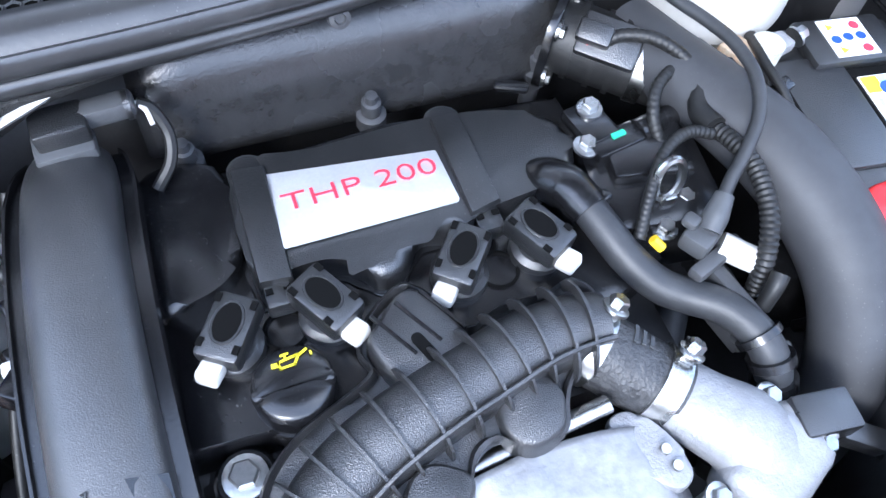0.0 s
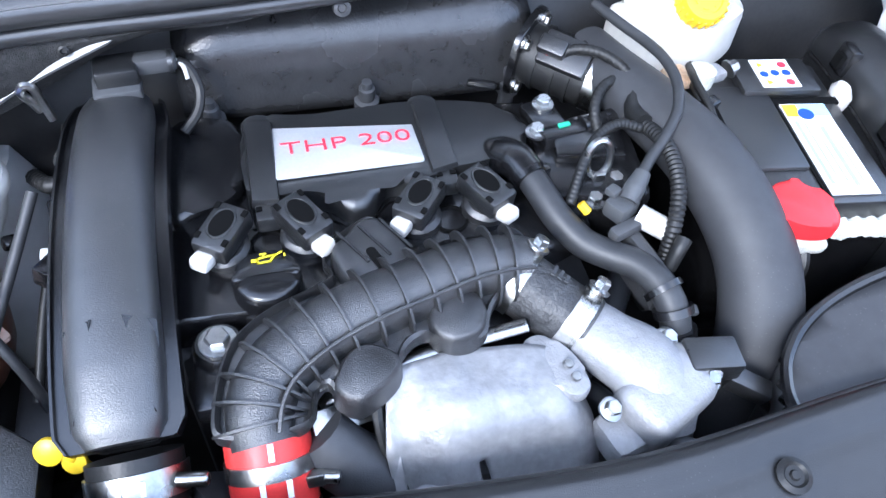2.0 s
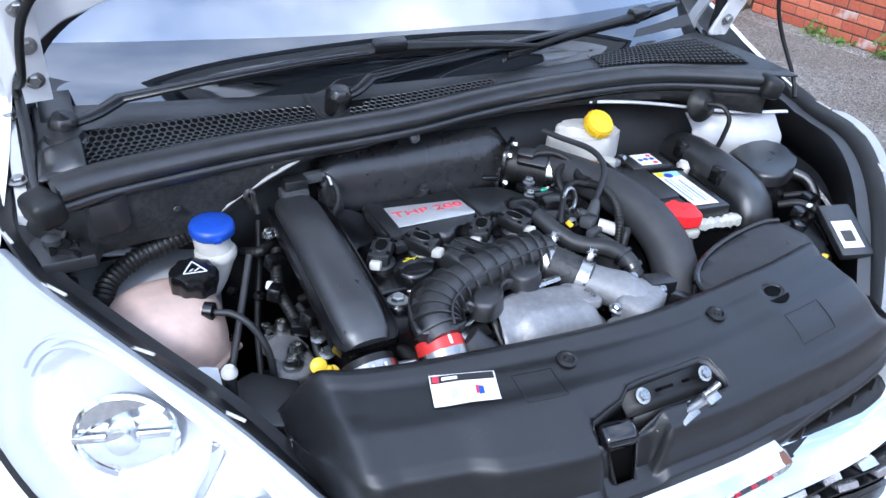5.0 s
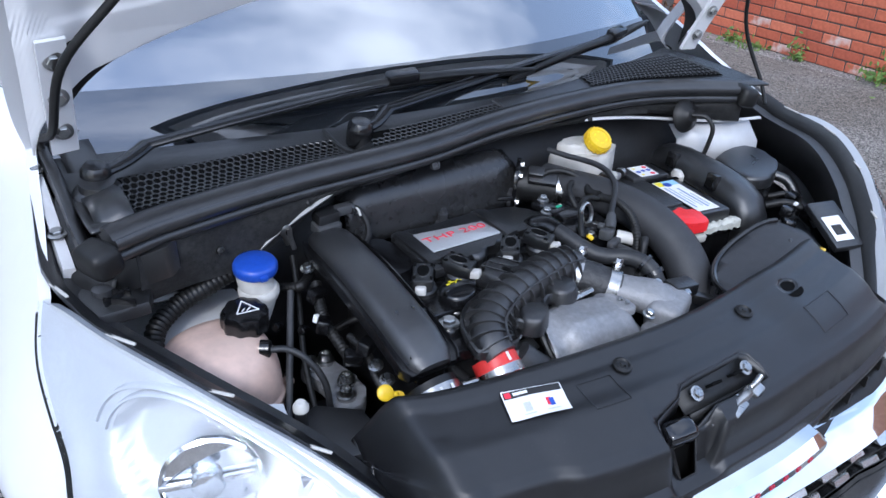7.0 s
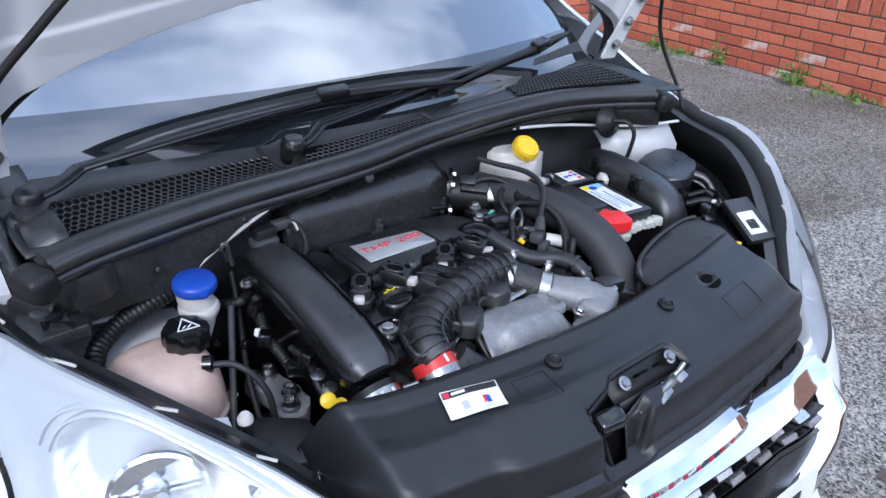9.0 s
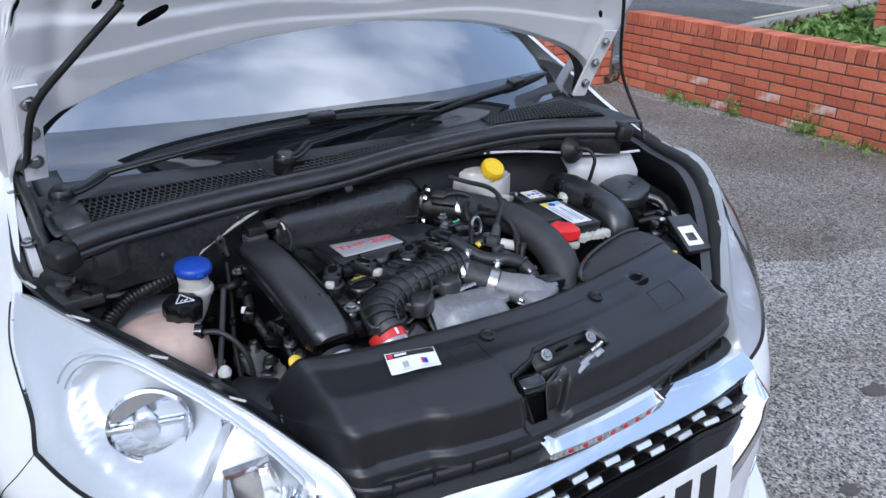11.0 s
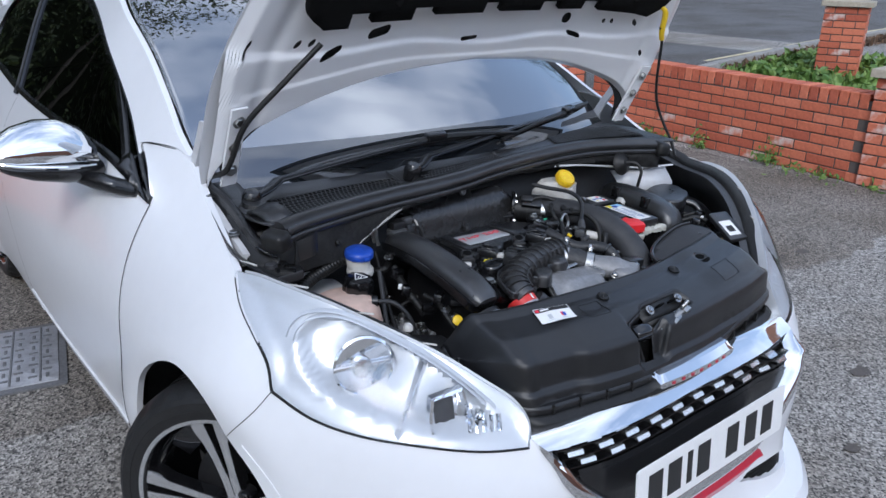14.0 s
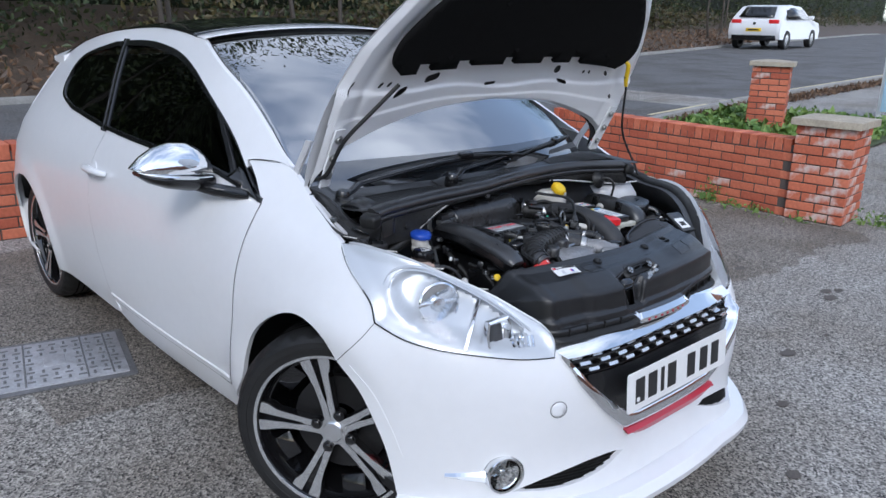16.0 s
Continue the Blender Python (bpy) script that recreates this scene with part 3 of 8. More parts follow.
def gap(c, du, dz):
    return [(u + du, z + dz) for u, z in c]


def arc_sz(y0, z0, r, a0, a1, n=14):
    """An arc in side view, as (s, z)."""
    off = s_at(2.0, .853) - 2.0
    return [(y0 + off + r * math.cos(radians(a0 + (a1 - a0) * i / n)), z0 + r * math.sin(radians(a0 + (a1 - a0) * i / n))) for i in range(n + 1)]


REAR_ARCH = arc_sz(3.34, .31, .355, 190, -10)
for side in (-1, 1):
    # front wing
    panel("front_wing", cat(FEND_TOP, [(1.64, 1.018), (1.57, .975), (1.490, .912)], gap(DOOR_FRONT, -.005, 0), [(1.595, .31), (1.575, .275)], rev(ARCH), rev(SEAM), LAMP_BACK), PAINT, side)
    # door, with the seam around it
    door = panel("door", cat(WIN_LOW[:5], DOOR_BACK, [(2.60, .31), (2.1, .305), (1.60, .31)], rev(DOOR_FRONT)), PAINT, side, .001)
    # pillar, roof rail and rear quarter in one pressing
    panel("body_side", cat(A_FRONT, ROOF_LINE, [(3.83, 1.235), (3.93, 1.10), (3.97, .95), (4.02, .75), (4.06, .5), (4.02, .25), (3.80, .235)],
                           [(3.80, .235), (REAR_ARCH[-1][0], REAR_ARCH[-1][1])], [tuple(p) for p in rev(REAR_ARCH)], [(REAR_ARCH[0][0], REAR_ARCH[0][1]), (2.95, .25), (2.61, .255), (2.605, .31)], gap(rev(DOOR_BACK), .005, 0)[0:],
                           [(2.729, .994), (3.0, 1.008), (3.244, 1.028)], WIN_BACK, WIN_TOP[:7], [(1.634, .994), (1.645, 1.02), (1.52, 1.03), (1.446, 1.020)]), PAINT, side)
    panel("sill", cat([(1.575, .272), (1.60, .305), (2.1, .30), (2.60, .305), (2.61, .25)], [(2.61, .25), (2.4, .20), (1.9, .195), (1.60, .2)], [(1.60, .2), (1.585, .24), (1.575, .272)]), PAINT, side, -.004)
    # window trim ring and glass
    ring = cat(WIN_LOW, WIN_BACK, WIN_TOP)
    c = np.mean(np.array(ring), axis=0)
    inner = [(c[0] + (u - c[0]) * .977, c[1] + (z - c[1]) * .90) for u, z in ring]
    panel("window_trim", ring, SATIN, side, .003, holes=[inner], label="black window surround with a thin bright edge")
    glass = [(c[0] + (u - c[0]) * .985, c[1] + (z - c[1]) * .92) for u, z in ring]
    panel("side_window", glass, TINTED, side, -.004, solid=.003, label="dark tinted side glass")
    q0, q1 = (2.765, .985), (2.985, 1.345)
    for nm, w, o, mt in (("window_pillar", .060, .004, GLOSSBLACK), ("bright_strip", .004, .008, DULL)):
        panel(nm, [(q0[0] - w / 2 - .005, q0[1]), (q0[0] + w / 2 - .005, q0[1]), (q1[0] + w / 2, q1[1]), (q1[0] - w / 2, q1[1])], mt, side, o, solid=.003)
    q0, q1 = (1.655, .95), (1.885, 1.13)
    panel("window_divider", [(q0[0] - .012, q0[1]), (q0[0] + .012, q0[1]), (q1[0] + .012, q1[1]), (q1[0] - .012, q1[1])], SATIN, side, .004, solid=.003)
    low = [(u, z + .003) for u, z in spline(WIN_LOW, 5)]
    strip = low + [(u, z + .012) for u, z in low[::-1]]
    panel("window_strip", strip, SATIN, side, .007, dv=.05, solid=.003, label="thin dark strip under the side window")
    # door handle with its hollow
    hm = along(skin(2.68, .838, .002, side), skin_normal(2.68, .838, side), (0, 1, 0))
    hd = part("handle", tube([(-.105, 0, 0), (-.09, 0, .022), (-.03, 0, .034), (.05, 0, .032), (.095, 0, .014), (.105, 0, 0)], [.010, .013, .014, .014, .012, .010], 12), PAINT, door)
    hd.data.transform(hm)
    part("handle_cup", turned([(.034, -.001), (.034, .002), (.030, .002), (.022, .0005), (0, .0003)], hm @ pose(.04, 0, 0), 20), PAINT, door)
# dark seams between the panels
for side in (-1, 1):
    for c in (SEAM, DOOR_FRONT, DOOR_BACK, [(2.60, .31), (2.1, .305), (1.60, .31)], FEND_TOP[-2:] + [(1.57, .975), (1.498, .912)]):
        part("panel_seam", tube([skin(u, z, .0004, side) for u, z in spline(c, 6)], .0009, 6, smooth_path=False), RUBBER, car)
    lipl = [(u - .045, z) for u, z in BUMP_ARCH]
    part("arch_crease", tube([skin(u, z, .001, side) for u, z in spline(lipl[:4], 6)], .0012, 6, smooth_path=False), PAINT, car)
    part("sill_crease", tube([skin(u, z, .002, side) for u, z in spline([(1.60, .335), (2.1, .330), (2.62, .335)], 6)], .004, 8, smooth_path=False), PAINT, car)
# bumper with its openings
grille_hole = cat([(.424, .626), (.400, .59), (.376, .556), (.30, .47), (.226, .400)], [(.226, .400), (0, .390), (-.226, .400)], [(-.226, .400), (-.30, .47), (-.376, .556), (-.400, .59), (-.424, .626)], [(-.424, .626), (-.2, .632), (0, .634), (.2, .632), (.424, .626)])
slot_r = cat([(.56, .262), (.46, .295), (.35, .318), (.26, .322), (.20, .312)], [(.20, .312), (.30, .280), (.42, .262), (.56, .262)])
slot_l = [(-u, z) for u, z in slot_r]
fog_o = [(.580 + .055 * math.cos(a), .312 + .053 * math.sin(a)) for a in np.linspace(0, 2 * math.pi, 24, endpoint=False)]
fog_l = [(-u, z) for u, z in fog_o]
half = cat([(0, .652), (.2, .650), (.425, .644), (.452, .625)], LAMP_LOW, SEAM, BUMP_ARCH, [(.858, .215), (.7, .205), (.5, .215), (.3, .235), (0, .24)])
outline = half + [(0, .24)] + [(-u, z) for u, z in half[::-1]]
outline = [p for i, p in enumerate(outline) if math.dist(p, outline[i - 1]) > 1e-4]
bumper = panel("front_bumper", outline, PAINT, -1, 0, .025, .02, holes=[grille_hole, slot_r, slot_l, fog_o, fog_l])
# splitter under the bumper
rings = []
for s in np.linspace(-.86, .86, 61):
    w = .030 * (1 - (abs(s) / .9) ** 4)
    rings.append([skin(s, .236, -.012), skin(s, .228, .012 + w), skin(s, .205, .022 + w), skin(s, .185, .016 + w), skin(s, .178, -.03), skin(s, .21, -.03)])
part("splitter", loft(rings), PAINT, car, "white lower front lip")
# tarmac-dark liners
for side in (-1, 1):
    for wy in (.807, 3.34):
        def lip(a, x):
            y, z = wy + .385 * math.cos(a), .31 + .385 * math.sin(a)
            edge = abs(skin(s_at(y, float(np.interp(y, PLAN_D[:, 1], PLAN_D[:, 0]))), max(z, .2))[0]) - .035 if x > .7 else x
            return (side * min(x, edge), y, z)
        bm = loft([[lip(a, x) for a in np.linspace(radians(-15), radians(190), 25)] for x in (.80, .55)], False, False)
        part("wheel_liner", bm, RUBBER, car)
        bm = loft([[(side * .55, wy + r * math.cos(a), .31 + r * math.sin(a)) for a in np.linspace(radians(-15), radians(195), 25)] for r in (.385, .02)], False, False)
        part("inner_arch", bm, DARK, car)


# ---- roof, windscreen and tail ----
def rail(y):
    off = s_at(2.0, .853) - 2.0
    q = spline(ROOF_LINE, 6)
    z = float(np.interp(y + off, q[:, 0], q[:, 1]))
    return skin(y + off, z)


def roof_point(u, y):
    a = rail(y)
    x = abs(a[0]) + .004
    return (u * x, y - .07 * (1 - u * u) * max(0, 1 - (y - 1.84) / .9), a[2] + .002 + .05 * (1 - u * u) ** .8)


part("roof", sheet([(-1, 1.92), (1, 1.92), (1, 3.44), (-1, 3.44)], roof_point, .08, .06), GLOSSBLACK, car, "black glass roof panel", solid=.004)
part("roof_header", sheet([(-1, 1.845), (1, 1.845), (1, 1.918), (-1, 1.918)], lambda u, y: tuple(np.array(roof_point(u, y)) + (0, 0, .003)), .08, .03), PAINT, car, "white strip above the windscreen", solid=.004)


def pillar(v):
    q = spline(A_FRONT, 8)
    i = v * (len(q) - 1)
    s, z = (float(np.interp(i, range(len(q)), q[:, k])) for k in (0, 1))
    return np.array(skin(s, z, -.004))


def screen_point(u, v):
    a = pillar(max(0, v))
    bow = .17 - .10 * max(0, v) ** 2
    low = min(0, v)
    return (u * abs(a[0]), a[1] - .012 * (1 - v) - bow * (1 - u * u) + .6 * low, a[2] - .055 * (1 - v) ** 3 + .05 * v * (1 - u * u) ** .8 + .25 * low)


screen = part("windscreen", sheet([(-.985, -.06), (.985, -.06), (.985, 1), (-.985, 1)], screen_point, .06, .05), SCREEN, car, "windscreen reflecting a blue cloudy sky", solid=.005)
screen.visible_shadow = False
for u0, u1, v0, v1 in ((-.99, -.93, .2, 1), (.93, .99, .2, 1), (-.93, .93, .965, 1)):
    part("screen_band", sheet([(u0, v0), (u1, v0), (u1, v1), (u0, v1)], lambda u, v: tuple(np.array(screen_point(u, v)) + (0, .004, -.006)), .06, .05), INK, screen, "black printed border of the windscreen")
part("screen_band", sheet([(-.985, -.06), (.985, -.06), (.985, .19), (.60, .205), (0, .212), (-.60, .205), (-.985, .19)], lambda u, v: tuple(np.array(screen_point(u, v)) + (0, -.0012, .0022)), .06, .03), FRIT, screen, "black printed lower border of the windscreen")
part("tailgate", sheet([(-1, .25), (1, .25), (1, 1.235), (-1, 1.235)], lambda u, z: (lambda a: (u * abs(a[0]), a[1] + .12 * (1 - u * u), z))(skin(float(np.interp(z, [.25, .5, .75, .95, 1.1, 1.235], [4.02, 4.06, 4.02, 3.97, 3.93, 3.83])), z)), .1, .1), PAINT, car, solid=.004)
part("spoiler", loft([[(x, 3.40 + .0 * abs(x), 1.34 - .12 * (abs(x) / .6) ** 3), (x, 3.55, 1.315 - .10 * (abs(x) / .6) ** 3), (x, 3.55, 1.295 - .10 * (abs(x) / .6) ** 3), (x, 3.40, 1.29 - .12 * (abs(x) / .6) ** 3)] for x in np.linspace(-.57, .57, 15)]), PAINT, car)
# floor pan and dark cabin shell
part("floor_pan", box((1.36, 3.3, .03), pose(0, 2.0, .17)), DARK, car)
part("rear_bulkhead", box((1.2, .03, .7), pose(0, 3.5, .2)), DARK, car)
# ---- wheels (the front ones are steered) ----
STEER = 33
def wheel(y, side):
    w = new("wheel")
    w.parent = car
    w["label"] = "black and machined silver five-spoke alloy wheel"
    R = 0.310
    prof = [(.232, -.095), (.243, -.102), (.268, -.106), (.290, -.101), (.302, -.086), (R, -.06), (R, .06), (.302, .086), (.290, .101), (.282, .1035), (.281, .1050), (.262, .1055), (.261, .1040), (.243, .102), (.232, .095), (.228, .05), (.228, -.05)]
    m = pose(0, 0, 0)
    n = 96
    rings = []
    for i in range(n):
        a = 2 * math.pi * i / n
        row = []
        for j, (r, z) in enumerate(prof):
            if j in (4, 7):
                r -= .010 * (i % 3 < 1)
            row.append((r * math.cos(a), r * math.sin(a), z))
        rings.append(row)
    bm = bmesh.new()
    vs = [[bm.verts.new(p) for p in r] for r in rings]
    k = len(prof)
    for i in range(n):
        for j in range(k):
            bm.faces.new((vs[i][j], vs[(i + 1) % n][j], vs[(i + 1) % n][(j + 1) % k], vs[i][(j + 1) % k]))
    part("tyre", bm, TYRE, w)
    for z in (-.045, -.015, .015, .045):
        bm = turned([(R - .004, z - .005), (R + .0015, z - .0055), (R + .0015, z - .012), (R - .004, z - .0125)], None, 64, ring=True)
        part("tread_rib", bm, BLACK_HOLE, w)
    part("rim", turned([(.200, -.09), (.216, -.09), (.216, .088), (.222, .096), (.219, .101), (.211, .099), (.205, .09), (.200, .05)], None, 64, ring=True), GLOSSBLACK, w, "gloss black rim with a machined lip")
    part("rim_lip", turned([(.2205, .0965), (.2195, .1018), (.2115, .1000), (.2095, .0960)], None, 64, ring=True), ALLOY, w)
    for i in range(5):
        a0 = 2 * math.pi * i / 5 + radians(31)
        for sgn in (-1, 1):
            ol = [(.028, 0), (.080, 0), (.095, .0035), (.150, .0070), (.208, .0105), (.208, .0430), (.182, .0385), (.160, .0270 if sgn < 0 else .0300), (.125, .0225), (.080, .0185), (.050, .0175), (.028, .0180)]
            ol = [(x, y2 * sgn) for x, y2 in ol]
            for nm, z0, th, mt, sc in (("spoke", .052, .030, GLOSSBLACK, 1.0), ("spoke_face", .0825, .0025, ALLOY, .94)):
                c0 = np.mean(np.array(ol), axis=0)
                b2 = slab([(x, c0[1] + (y2 - c0[1]) * sc) for x, y2 in ol], th)
                for v in b2.verts:
                    v.co.z += z0 + .014 * (v.co.x / .208) ** 2 - .006
                bmesh.ops.transform(b2, matrix=Matrix.Rotation(a0, 4, "Z"), verts=b2.verts)
                part(nm, b2, mt, w, smooth=False)
        b2 = box((.125, .026, .010), Matrix.Rotation(a0, 4, "Z") @ pose(.142, 0, .060))
        part("spoke_web", b2, GLOSSBLACK, w, smooth=False)
        b2 = box((.050, .070, .012), Matrix.Rotation(a0 + radians(36), 4, "Z") @ pose(.178, 0, .030, 0, -20, 0), .004)
        part("rim_ledge", b2, GLOSSBLACK, w)
    part("barrel", turned([(.200, -.06), (.200, .06), (.196, .06), (.196, -.06)], None, 48, ring=True), GLOSSBLACK, w)
    part("hub", turned([(.046, .05), (.046, .070), (.042, .080), (.032, .082)], None, 40), ALLOY, w)
    part("centre_cap", turned([(.031, .080), (.031, .087), (.028, .090), (0, .0915)], None, 32), ALLOY, w, "plain silver centre cap")
    for i in range(4):
        a = 2 * math.pi * i / 4 + 1.25
        part("bolt_recess", turned([(.0165, .060), (.0165, .0842), (.015, .0842)], pose(.054 * math.cos(a), .054 * math.sin(a), 0), 18), GLOSSBLACK, w)
        part("wheel_bolt", turned([(.0115, .078), (.0115, .089), (.009, .091), (0, .091)], pose(.054 * math.cos(a), .054 * math.sin(a), 0), 12), GLOSSBLACK, w)
    part("brake_disc", turned([(.145, .0), (.145, .022), (.06, .022), (.06, .0)], None, 48, ring=True), DARK, w)
    part("brake_caliper", box((.040, .10, .045), pose(.150, .0, -.012) @ pose(0, 0, 0), .01), REDP, w)
    for ch in w.children:
        if ch.name.split('.')[0] in ('rim', 'rim_lip', 'spoke', 'spoke_face', 'spoke_web', 'rim_ledge', 'barrel'):
            ch.data.transform(Matrix.Diagonal((1.10, 1.10, 1, 1)))
    turn = radians(STEER) if y < 1 else 0
    w.matrix_basis = along((side * (.690 if y < 1 else .672), y, .312), (side * math.cos(turn), side * math.sin(turn), 0), (0, -1, 0))
    return w


for wy in (.807, 3.34):
    for side in (-1, 1):
        wh = wheel(wy, side)

# ---- grille, plate and emblem bar ----
loop = cat([(.436, .634), (.405, .59), (.378, .548), (.296, .462), (.212, .397)], [(.212, .397), (0, .390), (-.225, .397)], [(-.225, .397), (-.30, .462), (-.382, .552), (-.405, .59), (-.436, .634)], [(-.436, .634), (-.25, .641), (0, .644), (.25, .641), (.436, .634)])
rings, c = [], (0, .545)
for s, z in loop:
    top = max(0, min(1, (z - .600) / .034))
    foot = max(0, min(1, (.44 - z) / .03))
    w_out, w_in = .008 + .010 * top + .003 * foot, .030 - .007 * top + .004 * foot
    ds, dz = s - c[0], z - c[1]
    l = math.hypot(ds * .35, dz)
    us, uz = ds * .35 / l, dz / l
    at = lambda k, o: skin(s + us * k, z + uz * k, o)
    rings.append([at(w_out, .001 - .006 * top), at(w_out * .6, .013 - .010 * top), at(-w_in * .2, .017 - .004 * top), at(-w_in * .75, .015 + .003 * top - .004 * foot), at(-w_in, .008 + .004 * top - .006 * foot), at(-w_in * 1.1, -.02), at(w_out, -.02)])
bm = loft(rings + [rings[0]], True, False)
bmesh.ops.remove_doubles(bm, verts=bm.verts, dist=1e-5)
grille = part("grille_frame", bm, CHROME, car, "polished chrome grille surround")
back = [(u * .97, .545 + (z - .545) * .97) for u, z in loop]
part("grille_backing", sheet(back, lambda u, z: skin(u, z, -.035), .04, .04), DARK, car)
for row in range(4):
    z = .613 - row * .0165
    w = float(np.interp(z, [.54, .62], [.345, .395]))
    for dz in (0,):
        rr = [[skin(s, z - .0085 - .001, -.012), skin(s, z - .0085 + .001, -.012), skin(s, z - .0085 + .001, -.034), skin(s, z - .0085 - .001, -.034)] for s in np.linspace(-w, w, 33)]
        part("grille_bar", loft(rr), SATIN, grille)
    if row < 3:
        k = 0
        for s in np.arange(-w + .03 + (.037 if row % 2 else 0), w - .01, .074):
            sl = .017 + .001 * math.sin(k)
            b2 = loft([[skin(q, z + .0036, -.010), skin(q, z - .0034, -.008), skin(q, z - .0037, -.03), skin(q, z + .0039, -.03)] for q in (s - sl, s, s + sl)])
            part("checker_block", b2, ALLOY, grille)
            k += 1
# lower plate panel
part("plate_panel", sheet([(-.31, .405), (-.35, .566), (.35, .566), (.31, .405)], lambda u, z: skin(u, z, -.012), .04, .03), SATIN, car, "black panel behind the number plate")
plate = part("number_plate", slab(rounded(.52, .111, .008), .004, basis((0, .132, .510), (1, 0, 0), z=(0, -1, .08))), LABEL, car, "white number plate with black characters")
for x in (-.205, -.145, -.096, -.048, .055, .125, .19):
    wd = .016 if x == -.096 else .042
    part("character_bar", box((wd, .070, .0012), basis((x, .1275, .510), (1, 0, 0), z=(0, -1, .08)) @ pose(0, 0, 0)), INK, plate, smooth=False)
part("small_print_bar", box((.10, .005, .001), basis((.0, .1285, .464), (1, 0, 0), z=(0, -1, .08))), INK, plate, smooth=False)
part("plate_screw", turned([(.007, 0), (.007, .004), (0, .0045)], basis((-.215, .127, .486), (1, 0, 0), z=(0, -1, .08)), 12), LABEL, plate)
bar = part("emblem_bar", loft([[(x, y + .203 + .5 * x * x, .668 + (z - .668) * (1 if -.116 < x < .124 else .6)) for y, z in ((-.002, .652), (-.013, .658), (-.013, .671), (.000, .683), (.022, .687), (.022, .652))] for x in (-.124, -.1155, *np.linspace(-.10, .108, 15), .1235, .132)]), CHROME, car, "chrome bonnet-edge bar with small red marks", angle=30)
for i in range(7):
    x = -.085 + i * .029
    part("red_mark", box((.008, .0012, .0055), pose(x, .1893 + .5 * x * x, .6608, 0, 0, math.degrees(math.atan(x)))), REDSTRIP, bar, smooth=False)
part("red_strip", loft([[skin(s, .378, .008), skin(s, .366, .018), skin(s, .348 + .024 * (abs(s + .03) / .234) ** 6, .014), skin(s, .342 + .030 * (abs(s + .03) / .234) ** 6, -.02), skin(s, .380, -.02)] for s in np.linspace(-.262, .205, 25)]), REDSTRIP, car, "dark red strip under the grille")
for sg in (-1, 1):
    part("lower_vent", sheet([(sg * u, z) for u, z in [(.57, .255), (.46, .30), (.34, .325), (.18, .32), (.30, .27), (.45, .25)]], lambda u, z: skin(u, z, -.02), .03, .02), RUBBER, car, "black mesh lower vent")
    for k in range(7):
        z = .262 + k * .0085
        rr = [[skin(sg * q, z + .001, -.010), skin(sg * q, z - .001, -.010), skin(sg * q, z - .001, -.02), skin(sg * q, z + .001, -.02)] for q in np.linspace(.24, .52, 9)]
        part("vent_rib", loft(rr), RUBBER, car)
    # fog lamp: chrome ring, bowl, lens and the bright arm beside it
    n = skin_normal(sg * .58, .312)
    m = along(skin(sg * .58, .312, 0), (n * .6 + Vector((0, -.6, 0))), (1, 0, 0))
    fog = part("fog_lamp", turned([(.047, -.03), (.053, .004), (.050, .011), (.045, .010), (.042, -.012), (.032, -.035), (0, -.04)], m, 36), CHROME, car, "round fog lamp with a chrome ring")
    part("lens", turned([(.044, .002), (.041, .005), (.024, .009), (0, .010)], m, 32), GLASS, fog)
    part("bulb_shade", turned([(.014, -.02), (.014, -.004), (.010, 0), (0, .001)], m, 20), ALLOY, fog)
    part("fog_arm", loft([[skin(sg * q, .306 + h, .003), skin(sg * q, .306 + h * .3, .011), skin(sg * q, .306 - h, .004), skin(sg * q, .306, -.010)] for q, h in zip(np.linspace(.615, .735, 8), np.linspace(.017, .006, 8))]), CHROME, fog)
    part("tow_seam", tube([skin(sg * (.444 + .0225 * math.cos(a)), .492 + .0225 * math.sin(a), .001) for a in np.linspace(0, 2 * math.pi, 29)], .0010, 6, smooth_path=False), DULL, bumper) if sg == 1 else None
    part("tow_cover", sheet([(sg * (.444 + .022 * math.cos(a)), .492 + .022 * math.sin(a)) for a in np.linspace(0, 2 * math.pi, 28, endpoint=False)], lambda u, z: skin(u, z, .0015), .02, .02), PAINT, bumper, solid=.003) if sg == 1 else None

# ---- headlamps ----
LAMP_WHITE = mat("lamp_bezel_silver", (0.54, 0.56, 0.59), 0.30, 0.25, 0.03, 14)
LAMP_BRIGHT = mat("lamp_reflector_silver", (0.90, 0.91, 0.93), 0.07, 1.0, 0.03, 30, 0.5, 70)
LAMP_LENS = glass_mat("clear_lamp_cover", (0.97, 0.98, 0.99), ior=1.22)
MARKER = mat("dull_red_marker", (0.40, 0.20, 0.18), 0.3, 0, 0.15, 40)
lamp_loop = cat(LAMP_TOP, LAMP_LOW, LAMP_BACK)
lc = np.mean(np.array(lamp_loop), axis=0)
LOOP_A = spline(lamp_loop, 3, True)


def sstep(x, a, b):
    t = min(1, max(0, (x - a) / (b - a)))
    return t * t * (3 - 2 * t)


POD = spline([(.520, .664), (.535, .690), (.62, .742), (.72, .787), (.83, .820), (.905, .812), (.918, .775), (.880, .725), (.80, .692), (.68, .668), (.57, .650)], 6, True)


def within(loop, u, z):
    """Whether (u, z) lies inside the closed loop."""
    a, b = np.asarray(loop), np.roll(np.asarray(loop), -1, axis=0)
    m = (a[:, 1] > z) != (b[:, 1] > z)
    x = a[m, 0] + (z - a[m, 1]) / (b[m, 1] - a[m, 1]) * (b[m, 0] - a[m, 0])
    return int((x > u).sum()) % 2 == 1


